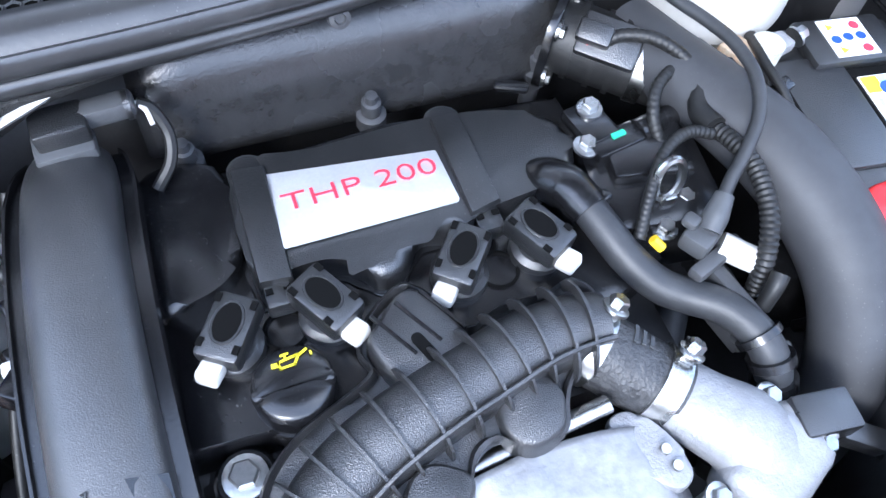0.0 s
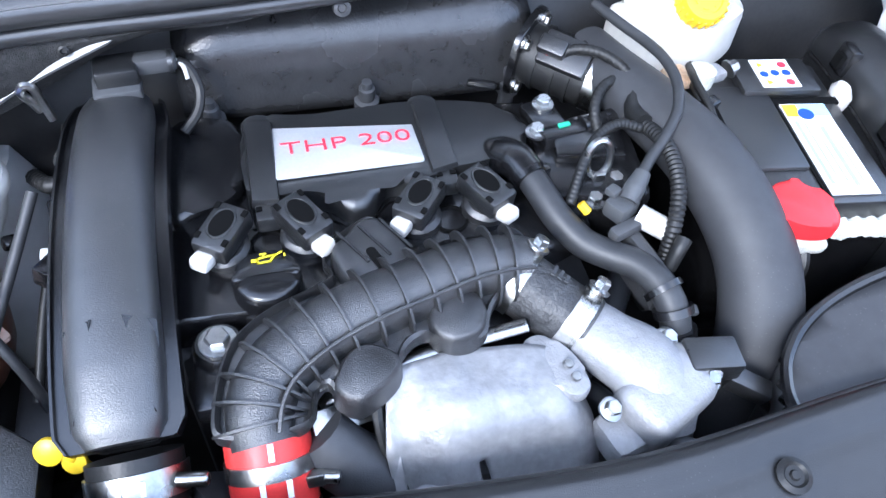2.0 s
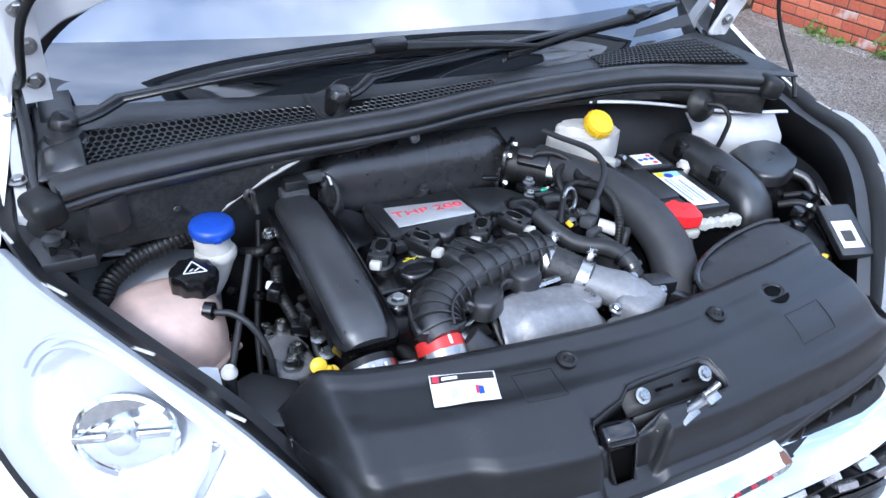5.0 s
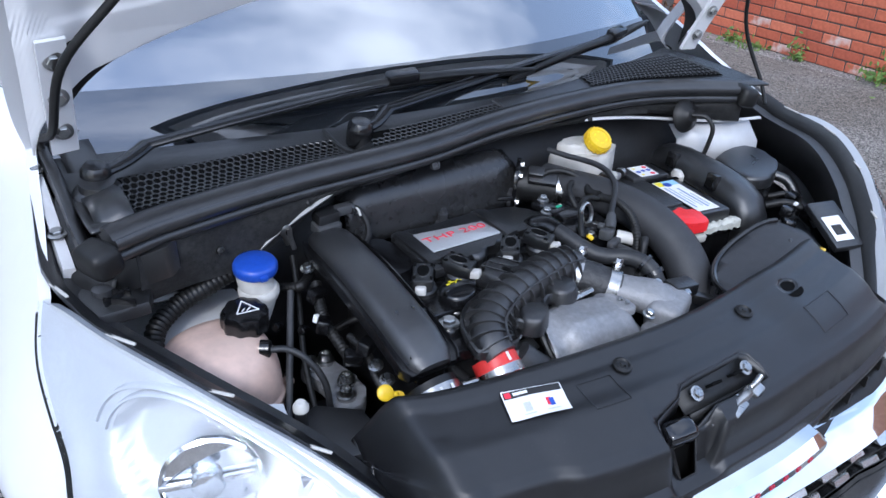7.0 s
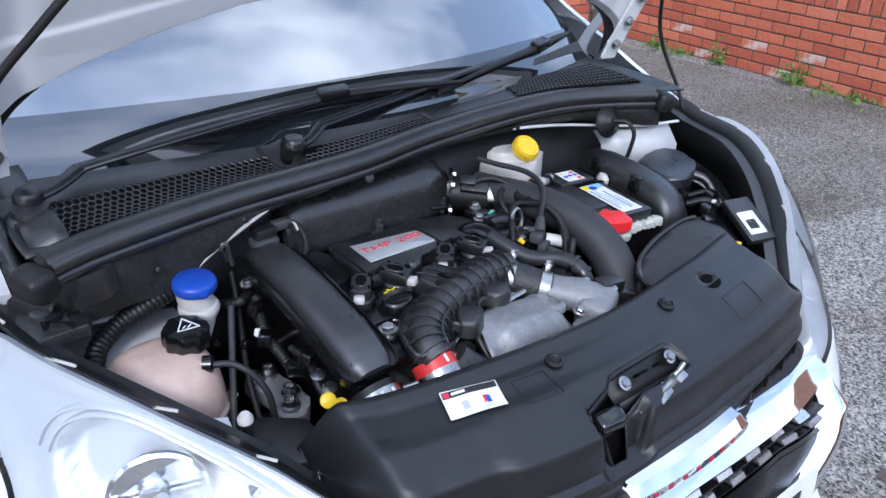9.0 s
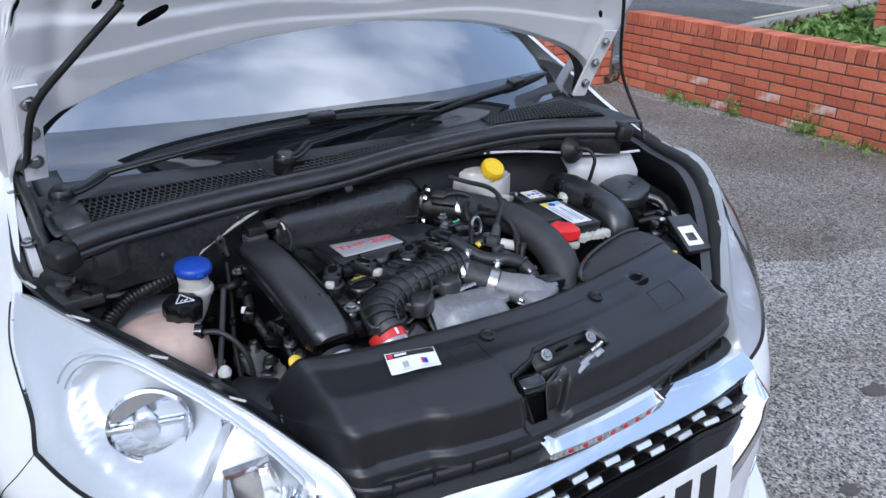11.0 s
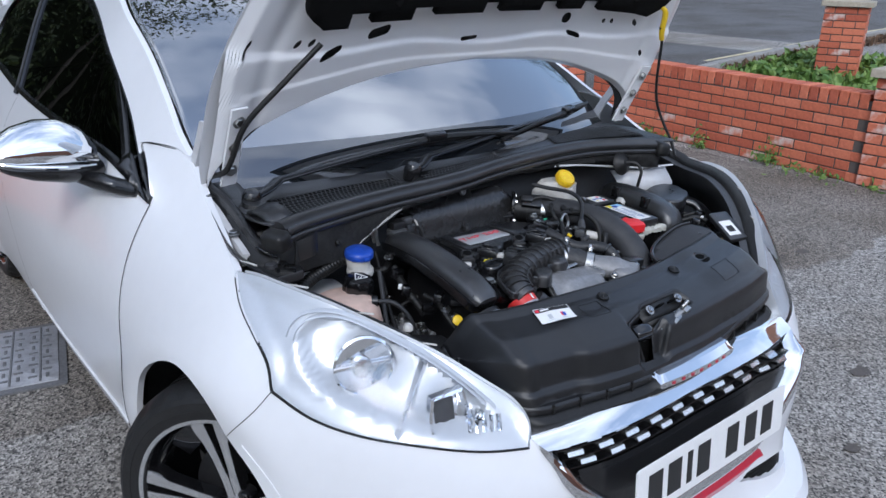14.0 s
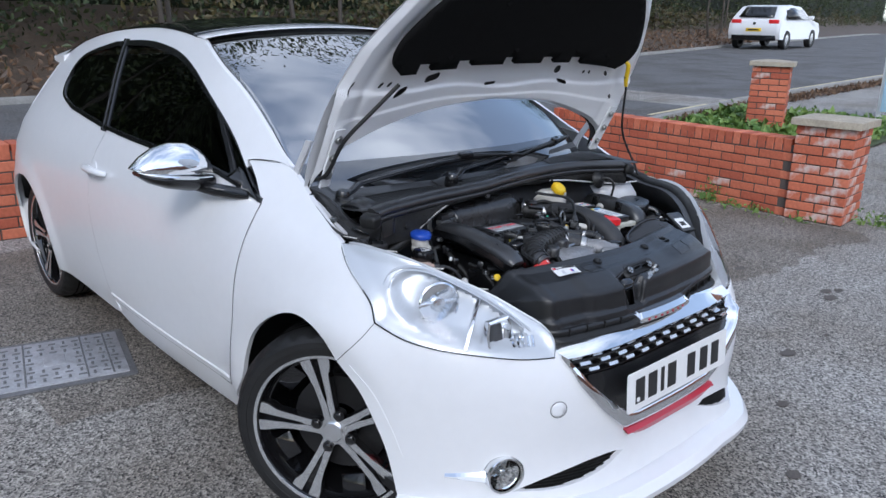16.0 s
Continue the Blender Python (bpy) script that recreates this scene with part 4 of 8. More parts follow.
def shrink(k, kz=None):
    return [(lc[0] + (u - lc[0]) * k, lc[1] + (z - lc[1]) * (kz or k)) for u, z in lamp_loop]


for side in (-1, 1):
    lens = panel("headlamp", lamp_loop, LAMP_LENS, side, .002, .03, .02, solid=.003, label="clear wrap-round headlamp with chrome reflectors")
    lens.visible_shadow = False
    rim = loft([[skin(u, z, .003, side), skin(lc[0] + (u - lc[0]) * .9995, lc[1] + (z - lc[1]) * .998, .0025, side), skin(lc[0] + (u - lc[0]) * .999, lc[1] + (z - lc[1]) * .995, -.001, side), skin(u, z, -.006, side)] for u, z in cat(LAMP_LOW, LAMP_BACK)], True, True)
    part("lamp_seal", rim, RUBBER, lens, "thin black seal round the headlamp")

    def depth(u, z):
        e = sstep(float(np.min(np.hypot(LOOP_A[:, 0] - u, LOOP_A[:, 1] - z))), 0, .03)
        k = float(np.min(np.hypot(POD[:, 0] - u, POD[:, 1] - z)))
        pod = sstep(k, 0, .016) if within(POD, u, z) else 0
        return -.004 - .010 * e - pod * (.020 + .026 * math.exp(-((u - .775) / .08) ** 2 - ((z - .745) / .05) ** 2) + .014 * math.exp(-((u - .61) / .05) ** 2 - ((z - .684) / .04) ** 2))

    part("bezel", sheet(shrink(.997), lambda u, z: skin(u, z, depth(u, z), side), .010, .008), LAMP_WHITE, lens, "silver lamp housing")
    # top lip of the lamp, with its moulded steps
    top = spline(LAMP_TOP, 6)
    part("lamp_flange", loft([[skin(u, z + .001, -.001, side), skin(u, z + .006, .002, side), tuple(np.array(skin(u, z, -.013, side)) + (0, .006, -.002)), tuple(np.array(skin(u, z, -.014, side)) + (0, .006, -.02))] for u, z in top[2:]]), LAMP_WHITE, lens)
    if side > 0:
        continue
    for (u, z), r, nm in (((.775, .748), .054, "main_reflector"),):
        m = along(skin(u, z, -.020, side), (side * .35, -1, .12), (1, 0, 0))
        part(nm, turned([(r, 0), (r * .97, .002), (r * .90, -.004), (r * .72, -.024), (r * .42, -.038), (.012, -.044), (.010, -.030), (.006, -.012), (0, -.011)], m, 26), LAMP_BRIGHT, lens, smooth=nm != "main_reflector")
        part("reflector_ring", turned([(r * 1.04, -.004), (r * 1.06, .003), (r * .98, .006), (r * .95, .001)], m, 40, ring=True), LAMP_BRIGHT, lens)
    m = along(skin(.775, .748, -.012, side), (side * .35, -1, .12), (1, 0, 0))
    part("bulb_cap", turned([(.017, -.02), (.019, .0), (.016, .006), (0, .008)], m, 24), ALLOY, lens)
    part("cross_bar", box((.105, .008, .006), m @ pose(0, .004, -.004), .002), ALLOY, lens)
    # square daytime lamp
    m = along(skin(.606, .684, -.010, side), (side * .25, -1, .10), (1, 0, 0)) @ pose(0, 0, 0, 0, 0, 4)
    fr = [(-.033, -.037), (.029, -.032), (.036, .0), (.029, .038), (-.027, .035), (-.035, 0)]
    ring = loft([[tuple(m @ Vector((x * k, y * k, zz))) for x, y in fr] for k, zz in ((1.1, -.01), (1.1, .006), (.95, .008), (.88, -.012), (.6, -.03), (.15, -.032))], True, True)
    part("daytime_lamp", ring, LAMP_BRIGHT, lens, smooth=False)
    part("lamp_insert", box((.040, .048, .012), m @ pose(-.003, 0, -.020), .003), DULL, lens)
    m = along(skin(.545, .675, -.015, side), (side * .2, -1, .1), (1, 0, 0))
    part("indicator_bulb", turned([(.010, -.01), (.011, .002), (.006, .010), (0, .012)], m, 16), GLASS, lens)
    # clear ribs that follow the hollow of the housing
    for k in (1.03, 1.12):
        q = [(u + (u - .74) * (k - 1), z + (z - .735) * (k - 1)) for u, z in POD[6:36]]
        part("light_guide", loft([[skin(u, z - .003, depth(u, z) + .001, side), skin(u, z - .001, depth(u, z) + .006, side), skin(u, z + .002, depth(u, z) + .006, side), skin(u, z + .004, depth(u, z) + .001, side)] for u, z in q]), LAMP_WHITE, lens)
    for k in range(5):
        u = .505 + .014 * k
        part("reflector_step", loft([[skin(u + du, z, depth(u, z) + h, side) for du, h in ((-.005, .002), (0, .006), (.005, .002))] for z in (.652, .664, .676)], False, False), LAMP_BRIGHT, lens, smooth=False)
    part("lamp_divider", loft([[skin(u - .006, z, depth(u, z) + .004, side), skin(u, z, depth(u, z) + .022, side), skin(u + .010, z, depth(u, z) + .004, side)] for u, z in ((.690, .655), (.676, .690), (.664, .730), (.655, .760))]), LAMP_BRIGHT, lens)
    part("side_marker", sheet([(.926, .735), (.936, .765), (.929, .765), (.920, .735)], lambda u, z: skin(u, z, -.017, side), .02, .02), MARKER, lens, "small red side reflector")

# ---- door mirror on the near side ----
for side in (-1,):
    mir = part("mirror", loft([[(side * x, 1.405 + .055 * k * math.cos(a) * (1.15 if math.cos(a) < 0 else .55), zc + h * k * math.sin(a) * (1 if math.sin(a) > 0 else .25)) for a in np.linspace(0, 2 * math.pi, 24, endpoint=False)]
                               for x, zc, h, k in ((.785, .968, .030, .55), (.79, .972, .050, .85), (.815, .977, .070, 1.0), (.86, .982, .083, 1.05), (.91, .986, .082, 1.05), (.96, .990, .070, 1.0), (1.0, .995, .048, .85), (1.022, 1.0, .025, .6), (1.032, 1.003, .008, .25))]), CHROME, car, "door mirror with a chrome cap")
    part("mirror_base", loft([[(side * x, 1.405 + .058 * k * math.cos(a) * (1.15 if math.cos(a) < 0 else .6), zc + h * k * math.sin(a)) for a in np.linspace(0, 2 * math.pi, 20, endpoint=False)]
                              for x, zc, h, k in ((.775, .945, .030, .6), (.80, .945, .034, .95), (.86, .952, .034, 1.03), (.93, .963, .030, 1.0), (.98, .974, .022, .9), (1.015, .986, .010, .6))]), SATIN, mir, "black lower mirror housing")
    part("mirror_strip", tube([(side * .80, 1.342, .963), (side * .86, 1.338, .966), (side * .93, 1.342, .975), (side * .985, 1.352, .985), (side * 1.018, 1.372, .995)], [.003, .006, .006, .005, .002], 8), CHROME, mir)
    part("mirror_stem", tube([(side * .84, 1.40, .935), (side * .80, 1.33, .925), (side * .775, 1.25, .925), (side * .752, 1.19, .925)], [.020, .026, .024, .018], 14, flat=.8), SATIN, mir)
    part("mirror_foot", sheet([(1.505, .918), (1.60, .935), (1.70, .96), (1.66, .995), (1.63, .985)], lambda u, z: skin(u, z, .006, side), .02, .02), SATIN, mir, solid=.006)

# ---- bonnet, propped open ----
BON_T = radians(76)
HINGE = Vector((0, 1.04, .985))


def bon_z(x, y):
    zc = float(np.interp(y, [.22, .30, .40, .55, .70, .85, 1.0, 1.1], [.665, .725, .785, .850, .905, .950, .985, 1.0]))
    return zc - .050 * (abs(x) / .68) ** 2.2


def bon_open(x, y, dz=0.0):
    p = Vector((x, y, bon_z(x, y) + dz)) - HINGE
    return Matrix.Rotation(-BON_T, 3, "X") @ p + HINGE


BON_EDGE = [(.682, 1.060), (.696, .98), (.698, .88), (.688, .76), (.640, .60), (.545, .45), (.425, .325), (.25, .255), (0, .238)]
BON_HALF = [(0, .800), (.25, .820), (.45, .866), (.585, .918), (.655, .982), (.682, 1.060)]
BON_REAR = [(-x, y) for x, y in BON_HALF[:0:-1]] + BON_HALF
BON_Q = spline(BON_HALF, 8)
bon_loop = cat(BON_REAR, BON_EDGE, [(-x, y) for x, y in BON_EDGE[::-1]])
bonnet = part("bonnet", sheet(bon_loop, lambda x, y: bon_open(x, y, .0), .04, .04), PAINT, car, "white bonnet lid, propped open")
inner_loop = [(x * .992, .65 + (y - .65) * .992) for x, y in bon_loop]
FRONT_Y = [(0, .242), (.25, .259), (.425, .329), (.545, .454), (.640, .604), (.688, .764)]


def bon_span(x):
    """The bonnet's front and rear edge at x."""
    return float(np.interp(abs(x), [p[0] for p in FRONT_Y], [p[1] for p in FRONT_Y])), float(np.interp(abs(x), BON_Q[:, 0], BON_Q[:, 1])) - .002


def rib_depth(x, y):
    """The pressed relief of the bonnet's inner panel: a rolled rim, a fine crease, a sharp step and a hollow field."""
    w = float(np.interp(y, [.238, .255, .325, .45, .60, .76, .88, .98, 1.07], [.05, .25, .425, .545, .64, .688, .694, .688, .66]))
    rear = bon_span(x)[1]
    e = min(w - abs(x), (rear - y) * 2.5, (y - .24) * 1.5)
    d = -.014 - .016 * min(1, max(0, e / .03))
    d += .004 / (1 + math.exp(max(-60, min(60, (y - .772 - .12 * x * x - .004 * math.cos(x * 12)) / .0016))))
    d += .010 / (1 + math.exp(max(-60, min(60, (y - .738 - .007 * math.cos(x * 14)) / .0018))))
    d += .006 * math.exp(-((w - abs(x) - .10) / .02) ** 2)
    return d


def inner_point(x, v):
    a, b = bon_span(x)
    y = a + (b - a) * (1 - (1 - v) ** 1.5)
    return bon_open(x, y, rib_depth(x, y))


def inner_v(x, y):
    a, b = bon_span(x)
    return 1 - (1 - (y - a) / (b - a)) ** (1 / 1.5)


slots = []
for x, y, w, h in ((-.640, .712, .018, .013), (-.524, .717, .017, .014), (-.490, .717, .017, .014), (-.438, .744, .055, .014), (-.322, .704, .055, .024), (-.05, .735, .05, .010), (.252, .689, .030, .030), (.30, .735, .05, .012), (.395, .700, .013, .014), (.425, .700, .013, .014), (.515, .705, .022, .014), (.60, .80, .014, .014), (-.62, .86, .012, .012)):
    slots.append([(x + a, inner_v(x, y + b)) for a, b in rounded(w, h, min(w, h) * .45, 4)])
part("inner_panel", holed(-.680, .680, 240, 0, 1, 120, inner_point, slots), PAINT, bonnet, "pressed white inner panel of the bonnet")
# dark sheet behind the slots, painting the shade within the hollow bonnet
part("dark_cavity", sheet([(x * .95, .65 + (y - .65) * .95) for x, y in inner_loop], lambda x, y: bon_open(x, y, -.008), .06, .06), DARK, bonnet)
tabs = [(-.50, .670), (-.44, .670), (-.44, .638), (-.385, .638), (-.385, .660), (-.28, .660), (-.28, .632), (-.22, .632), (-.22, .650), (-.08, .650), (-.08, .625), (-.03, .625), (-.03, .648), (.10, .648), (.10, .625), (.16, .625), (.16, .646), (.24, .646), (.24, .625), (.30, .625), (.30, .650), (.44, .660), (.50, .670)]
pad_loop = tabs + [tuple(p) for p in spline([(.50, .67), (.545, .63), (.54, .56), (.45, .44), (.33, .345), (.15, .305), (0, .30), (-.15, .305), (-.33, .345), (-.45, .44), (-.54, .56), (-.545, .63), (-.50, .67)], 5)][1:-1]
part("sound_pad", sheet(pad_loop, lambda x, y: bon_open(x, y, -.038), .03, .03), FELT, bonnet, "black felt sound pad", solid=.014)
for x, y in ((-.33, .62), (-.05, .60), (.25, .60), (.42, .62), (-.2, .45), (.1, .42)):
    part("pad_clip", turned([(.012, 0), (.010, .003), (0, .004)], along(bon_open(x, y, -.050), bon_open(x, y, -.1) - bon_open(x, y, 0)), 14), FELT, bonnet)
for sg in (-1, 1):
    h0 = Vector((sg * .672, 1.075, .955))
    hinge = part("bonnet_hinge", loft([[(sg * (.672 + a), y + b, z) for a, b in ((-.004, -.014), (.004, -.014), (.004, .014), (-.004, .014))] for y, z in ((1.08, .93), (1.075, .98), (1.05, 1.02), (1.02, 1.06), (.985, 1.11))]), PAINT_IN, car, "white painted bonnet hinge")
    part("hinge_plate", loft([[tuple(bon_open(sg * (.640 + a), y, -.036 + b)) for a, b in ((-.018, -.004), (.018, -.004), (.018, .004), (-.018, .004))] for y in (1.03, .97, .90, .84)]), PAINT, hinge)
    for y in (.99, .93, .87):
        bolt(hinge, bon_open(sg * .640, y, -.041), bon_open(0, y, -.1) - bon_open(0, y, 0), .009, .008)
# washer hose on the underside and the prop rod
part("washer_hose", tube([(-.655, .93, .90), (-.668, 1.00, .98), bon_open(-.655, .98, -.05), bon_open(-.635, .87, -.06), bon_open(-.57, .78, -.065), bon_open(-.50, .70, -.062)], .006, 10), RUBBER, car, "black washer hose up to the bonnet")
prop = part("prop_rod", tube([(.690, .775, .895), (.70, .80, .93), (.655, .84, 1.06), bon_open(.585, .74, -.075), bon_open(.555, .70, -.07)], .0042, 10, k=8), RUBBER, car, "black bonnet prop rod with a yellow tip")
part("prop_tip", tube([bon_open(.58, .735, -.075), bon_open(.565, .71, -.072), bon_open(.55, .66, -.06), bon_open(.535, .645, -.05)], [.007, .008, .008, .006], 10), YELLOW, prop)
# ---- cabin seen dimly through the glass ----
part("dashboard", loft([[(x, 1.12 - .10 * (1 - (x / .66) ** 2), .93), (x, 1.30, .965), (x, 1.52, .955), (x, 1.60, .90), (x, 1.58, .62), (x, 1.1, .62)] for x in np.linspace(-.66, .66, 9)]), DULL, car, "dark dashboard")
for sx in (-.36, .36):
    st = part("front_seat", loft([[(sx + a * w, y, z + b * d) for a, b in ((-1, 0), (-.8, .5), (0, .35), (.8, .5), (1, 0), (.8, -.6), (-.8, -.6))] for y, z, w, d in ((1.75, .50, .22, .12), (2.15, .48, .24, .12), (2.28, .55, .24, .14), (2.40, .80, .23, .10), (2.46, 1.02, .20, .08))]), FELT, car)
    part("headrest", box((.24, .09, .17), pose(sx, 2.50, 1.06, -12), .03), FELT, st)
part("rear_bench", loft([[(x, y, z) for y, z in ((2.85, .5), (2.85, .62), (3.10, .60), (3.2, .95), (3.3, .95), (3.3, .45))] for x in (-.6, 0, .6)]), FELT, car)
part("headlining", sheet([(-.95, 1.9), (.95, 1.9), (.95, 3.4), (-.95, 3.4)], lambda u, y: tuple(np.array(roof_point(u, y)) - (0, 0, .03)), .1, .1), FELT, car)
part("steering_wheel", turned([(.170, -.012), (.185, 0), (.170, .012), (.160, 0)], pose(-.36, 1.62, .86, 65), 28, ring=True), RUBBER, car)

for side in (-1, 1):
    panel("door_card", [(1.56, .25), (3.95, .25), (3.95, .98), (3.2, 1.01), (2.1, .96), (1.6, .90)], FELT, side, -.07, solid=.003)
# ---- engine bay: tub, bulkhead, cowl ----
WAVES = {}


def wave(x, pts):
    key = tuple(pts)
    if key not in WAVES:
        q = spline(pts, 8)
        o = np.argsort(q[:, 0])
        WAVES[key] = (q[o, 0], q[o, 1])
    return float(np.interp(x, *WAVES[key]))


# lower dark tub
part("bay_floor", box((1.0, .46, .02), pose(0, .64, .42)), DARK, car)
part("bulkhead", loft([[(x, wave(x, [(-.66, .86), (-.3, .86), (0, .875), (.3, .90), (.66, .87)]), z) for x in np.linspace(-.66, .66, 15)] for z in (.40, .70, .90)], False, False), DARK, car, solid=.01)
for sg in (-1, 1):
    rows = []
    for y in np.linspace(.50, 1.04, 14):
        u = s_at(y, float(np.interp(y, PLAN_D[:, 1], PLAN_D[:, 0])))
        rows.append([(sg * (abs(skin(u, z)[0]) - d), y, z) for z, d in ((.42, .20), (.62, .18), (.70, .17), (.74, .16))])
    part("inner_wing", loft(rows, False, False), DARK, car, solid=.004)
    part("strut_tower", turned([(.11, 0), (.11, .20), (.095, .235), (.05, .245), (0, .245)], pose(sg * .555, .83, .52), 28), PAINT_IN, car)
    # black plastic gutter between wing and bay
    q = spline([(1.30, .935), (1.18, .892), (1.06, .872), (.93, .855), (.80, .822), (.68, .782), (.56, .728), (.48, .68)], 6)
    rows = []
    for u, z in q:
        a = np.array(skin(u, z, -.006, sg))
        a = a + np.array([-sg * .010, .008, -.003]) * min(1, max(0, (1.16 - u) / .1))
        inn = np.array([-sg * .030, .022, 0])
        rows.append([a, a + (0, 0, .004), a + inn * .35 + (0, 0, -.004), a + inn * .5 + (0, 0, -.018), a + inn + (0, 0, -.020), a + inn * 1.1 + (0, 0, -.09)])
    part("wing_gutter", loft(rows, False, False), PLASTIC, car, "black plastic edge trim beside the headlamp", solid=.003)
    # thin pale boxes that paint the reflections on the clear lens lugs
    for k in (10, 17, 24, 31):
        if k < len(rows):
            r = rows[k]
            part("trim_clip", box((.045, .004, .003), along(r[1] + (0, 0, .001), (0, 0, 1), tuple(rows[k + 1][0] - r[0])), .001), OPAL, car)
# front panel under the lamps
part("front_panel", loft([[(x, .30 + .22 * (abs(x) / .5) ** 2.4, z) for x in np.linspace(-.52, .52, 21)] for z in (.42, .60, .70)], False, False), DARK, car, solid=.006)
part("radiator", box((.70, .05, .36), pose(0, .33, .34), .004), DARK, car)

SEAL = [(-.640, .735, .945), (-.57, .755, .948), (-.393, .785, .950), (-.25, .793, .952), (-.13, .805, .953), (-.02, .828, .955), (.08, .842, .957), (.178, .853, .957), (.30, .858, .957), (.40, .848, .956), (.50, .81, .955), (.575, .775, .953)]
q = spline(SEAL, 8)
rings = []
for (p, s, u, t) in frames_along(q):
    prof = [(-.012, -.034), (-.019, -.029), (-.019, -.021), (-.014, -.018), (-.022, -.013), (-.025, -.005), (-.020, .002), (-.014, -.001), (-.008, .006), (.003, .010), (.014, .008), (.021, -.002), (.010, -.018), (-.002, -.034)]
    rings.append([p - s * a + u * b for a, b in prof])
seal = part("bonnet_seal", loft(rings), SEALRUB, car, "ribbed black rubber bonnet seal", angle=70)
for o, e in ((q[0], -1), (q[-1], 1)):
    part("seal_end", box((.040, .055, .040), pose(o[0] + e * .012, o[1] - .012, o[2] - .040, 0, e * 12, e * -22), .012, 3), RUBBER, seal)
# insulation apron below the seal
rows = []
for x in np.linspace(-.612, .60, 50):
    sy, sz = wave(x, [(a, b) for a, b, c in SEAL]), .945
    lo = wave(x, [(-.66, .835), (-.45, .842), (-.30, .905), (-.1, .916), (.1, .915), (.2, .905), (.35, .905), (.5, .89), (.63, .87)])
    b = .004 * math.sin(x * 23) + .003 * math.sin(x * 51 + 1)
    rows.append([(x, sy - .011 + b * .2, sz - .026), (x, sy - .014 + b, sz * .6 + lo * .4 - .008), (x, sy - .011 + b, sz * .25 + lo * .75), (x, sy - .004 - b, lo), (x, sy + .02, lo - .008), (x, sy + .03, sz - .02)])
apron = part("bulkhead_insulation", loft(rows), mat("speckled_felt", (.022, .022, .022), .9, 0, .5, 60, .8, 900, spec=.2, dust=.5, dust_color=(.05, .05, .05)), car, "black felt insulation under the seal")
for x, z, k in ((-.132, .938, .85), (-.36, .93, .5), (-.50, .90, .6), (.25, .935, .5)):
    sy = wave(x, [(a, b) for a, b, c in SEAL])
    part("clip", turned([(.010 * k, -.004), (.009 * k, .002), (.005 * k, .003), (.004 * k, .001), (0, .001)], along((x, sy - .014, z - .022), (0, -1, .35)), 16), DULL if k > .8 else RUBBER, apron)
# cowl panel
COWL_REAR = [(-.66, 1.03, .945), (-.55, .985, .953), (-.4, .945, .962), (-.2, .90, .968), (0, .885, .972), (.2, .90, .970), (.4, .945, .966), (.55, .99, .962), (.66, 1.03, .958)]


def cowl_point(x, v):
    f = wave(x, [(a, b) for a, b, c in SEAL] + [(.66, .74)])
    r, rz = wave(x, [(a, b) for a, b, c in COWL_REAR]), wave(x, [(a, c) for a, b, c in COWL_REAR])
    y = f + .012 + (r + .03 - f) * v
    z = .950 + (rz - .950) * v + .010 * math.sin(math.pi * v) * (0 if x < -.24 else .6) - .012 * (x < -.24) * math.sin(math.pi * min(1, v * 1.4)) 
    return (x, y, z)


cowl = part("cowl_panel", sheet([(-.655, 0), (.655, 0), (.655, 1), (-.655, 1)], cowl_point, .025, .08), PLASTIC, car, "black plastic scuttle panel under the windscreen", solid=.004)
part("cowl_end", loft([[(-.60 - .045 * k, .76 + .30 * t, .955 - .02 * k * (1 - t) + .012 * math.sin(t * 9)) for k in (0, .35, .7, 1)] for t in np.linspace(0, 1, 10)], False, False), PLASTIC, cowl, solid=.006)


def honeycomb(name, x0, x1, v0, v1, pitch=.0105, taper=None):
    """A raised strip of open hexagon cells over a black sheet that paints the shade in them."""
    bm = bmesh.new()
    wall = pitch * .13
    j = 0
    nv = max(2, int(round((v1 - v0) * .13 / (pitch * .866))))
    for j in range(nv):
        i = 0
        x = x0 + (pitch / 2 if j % 2 else 0)
        while x < x1:
            v = v0 + (v1 - v0) * (j + .5) / nv
            if taper is None or taper(x, v):
                c = Vector(cowl_point(x, v))
                ex = (Vector(cowl_point(x + .01, v)) - c).normalized()
                ey = (Vector(cowl_point(x, v + .05)) - c)
                hy = ey.length / .05 * (v1 - v0) / nv / .866 / 2 * 1.15
                ey.normalize()
                nz = ex.cross(ey)
                ro, ri = [], []
                for k in range(6):
                    a = math.pi / 6 + k * math.pi / 3
                    d = ex * math.cos(a) * pitch * .577 + ey * math.sin(a) * hy
                    ro.append(bm.verts.new(c + d + nz * .004))
                    ri.append(bm.verts.new(c + d * .74 + nz * .003))
                for k in range(6):
                    bm.faces.new((ro[k], ro[(k + 1) % 6], ri[(k + 1) % 6], ri[k]))
            x += pitch
    ob = part(name, bm, PLASTIC, cowl, "black honeycomb air grille", smooth=False)
    # black sheet just above the panel, coloured as the shade inside the cells
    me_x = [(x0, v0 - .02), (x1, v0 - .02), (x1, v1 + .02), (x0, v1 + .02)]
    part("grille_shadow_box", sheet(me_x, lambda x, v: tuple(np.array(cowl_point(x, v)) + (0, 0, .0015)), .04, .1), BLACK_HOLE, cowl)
    return ob


honeycomb("air_grille", -.60, -.27, .05, .52)
honeycomb("air_grille", -.225, .05, .07, .34, taper=lambda x, v: v < .34 - .2 * max(0, -.17 - x) / .06)
honeycomb("air_grille", .29, .60, .20, .75)
part("cowl_rib", tube([cowl_point(-.25, .05), cowl_point(-.262, .4), cowl_point(-.27, .70)], .004, 8), PLASTIC, cowl)
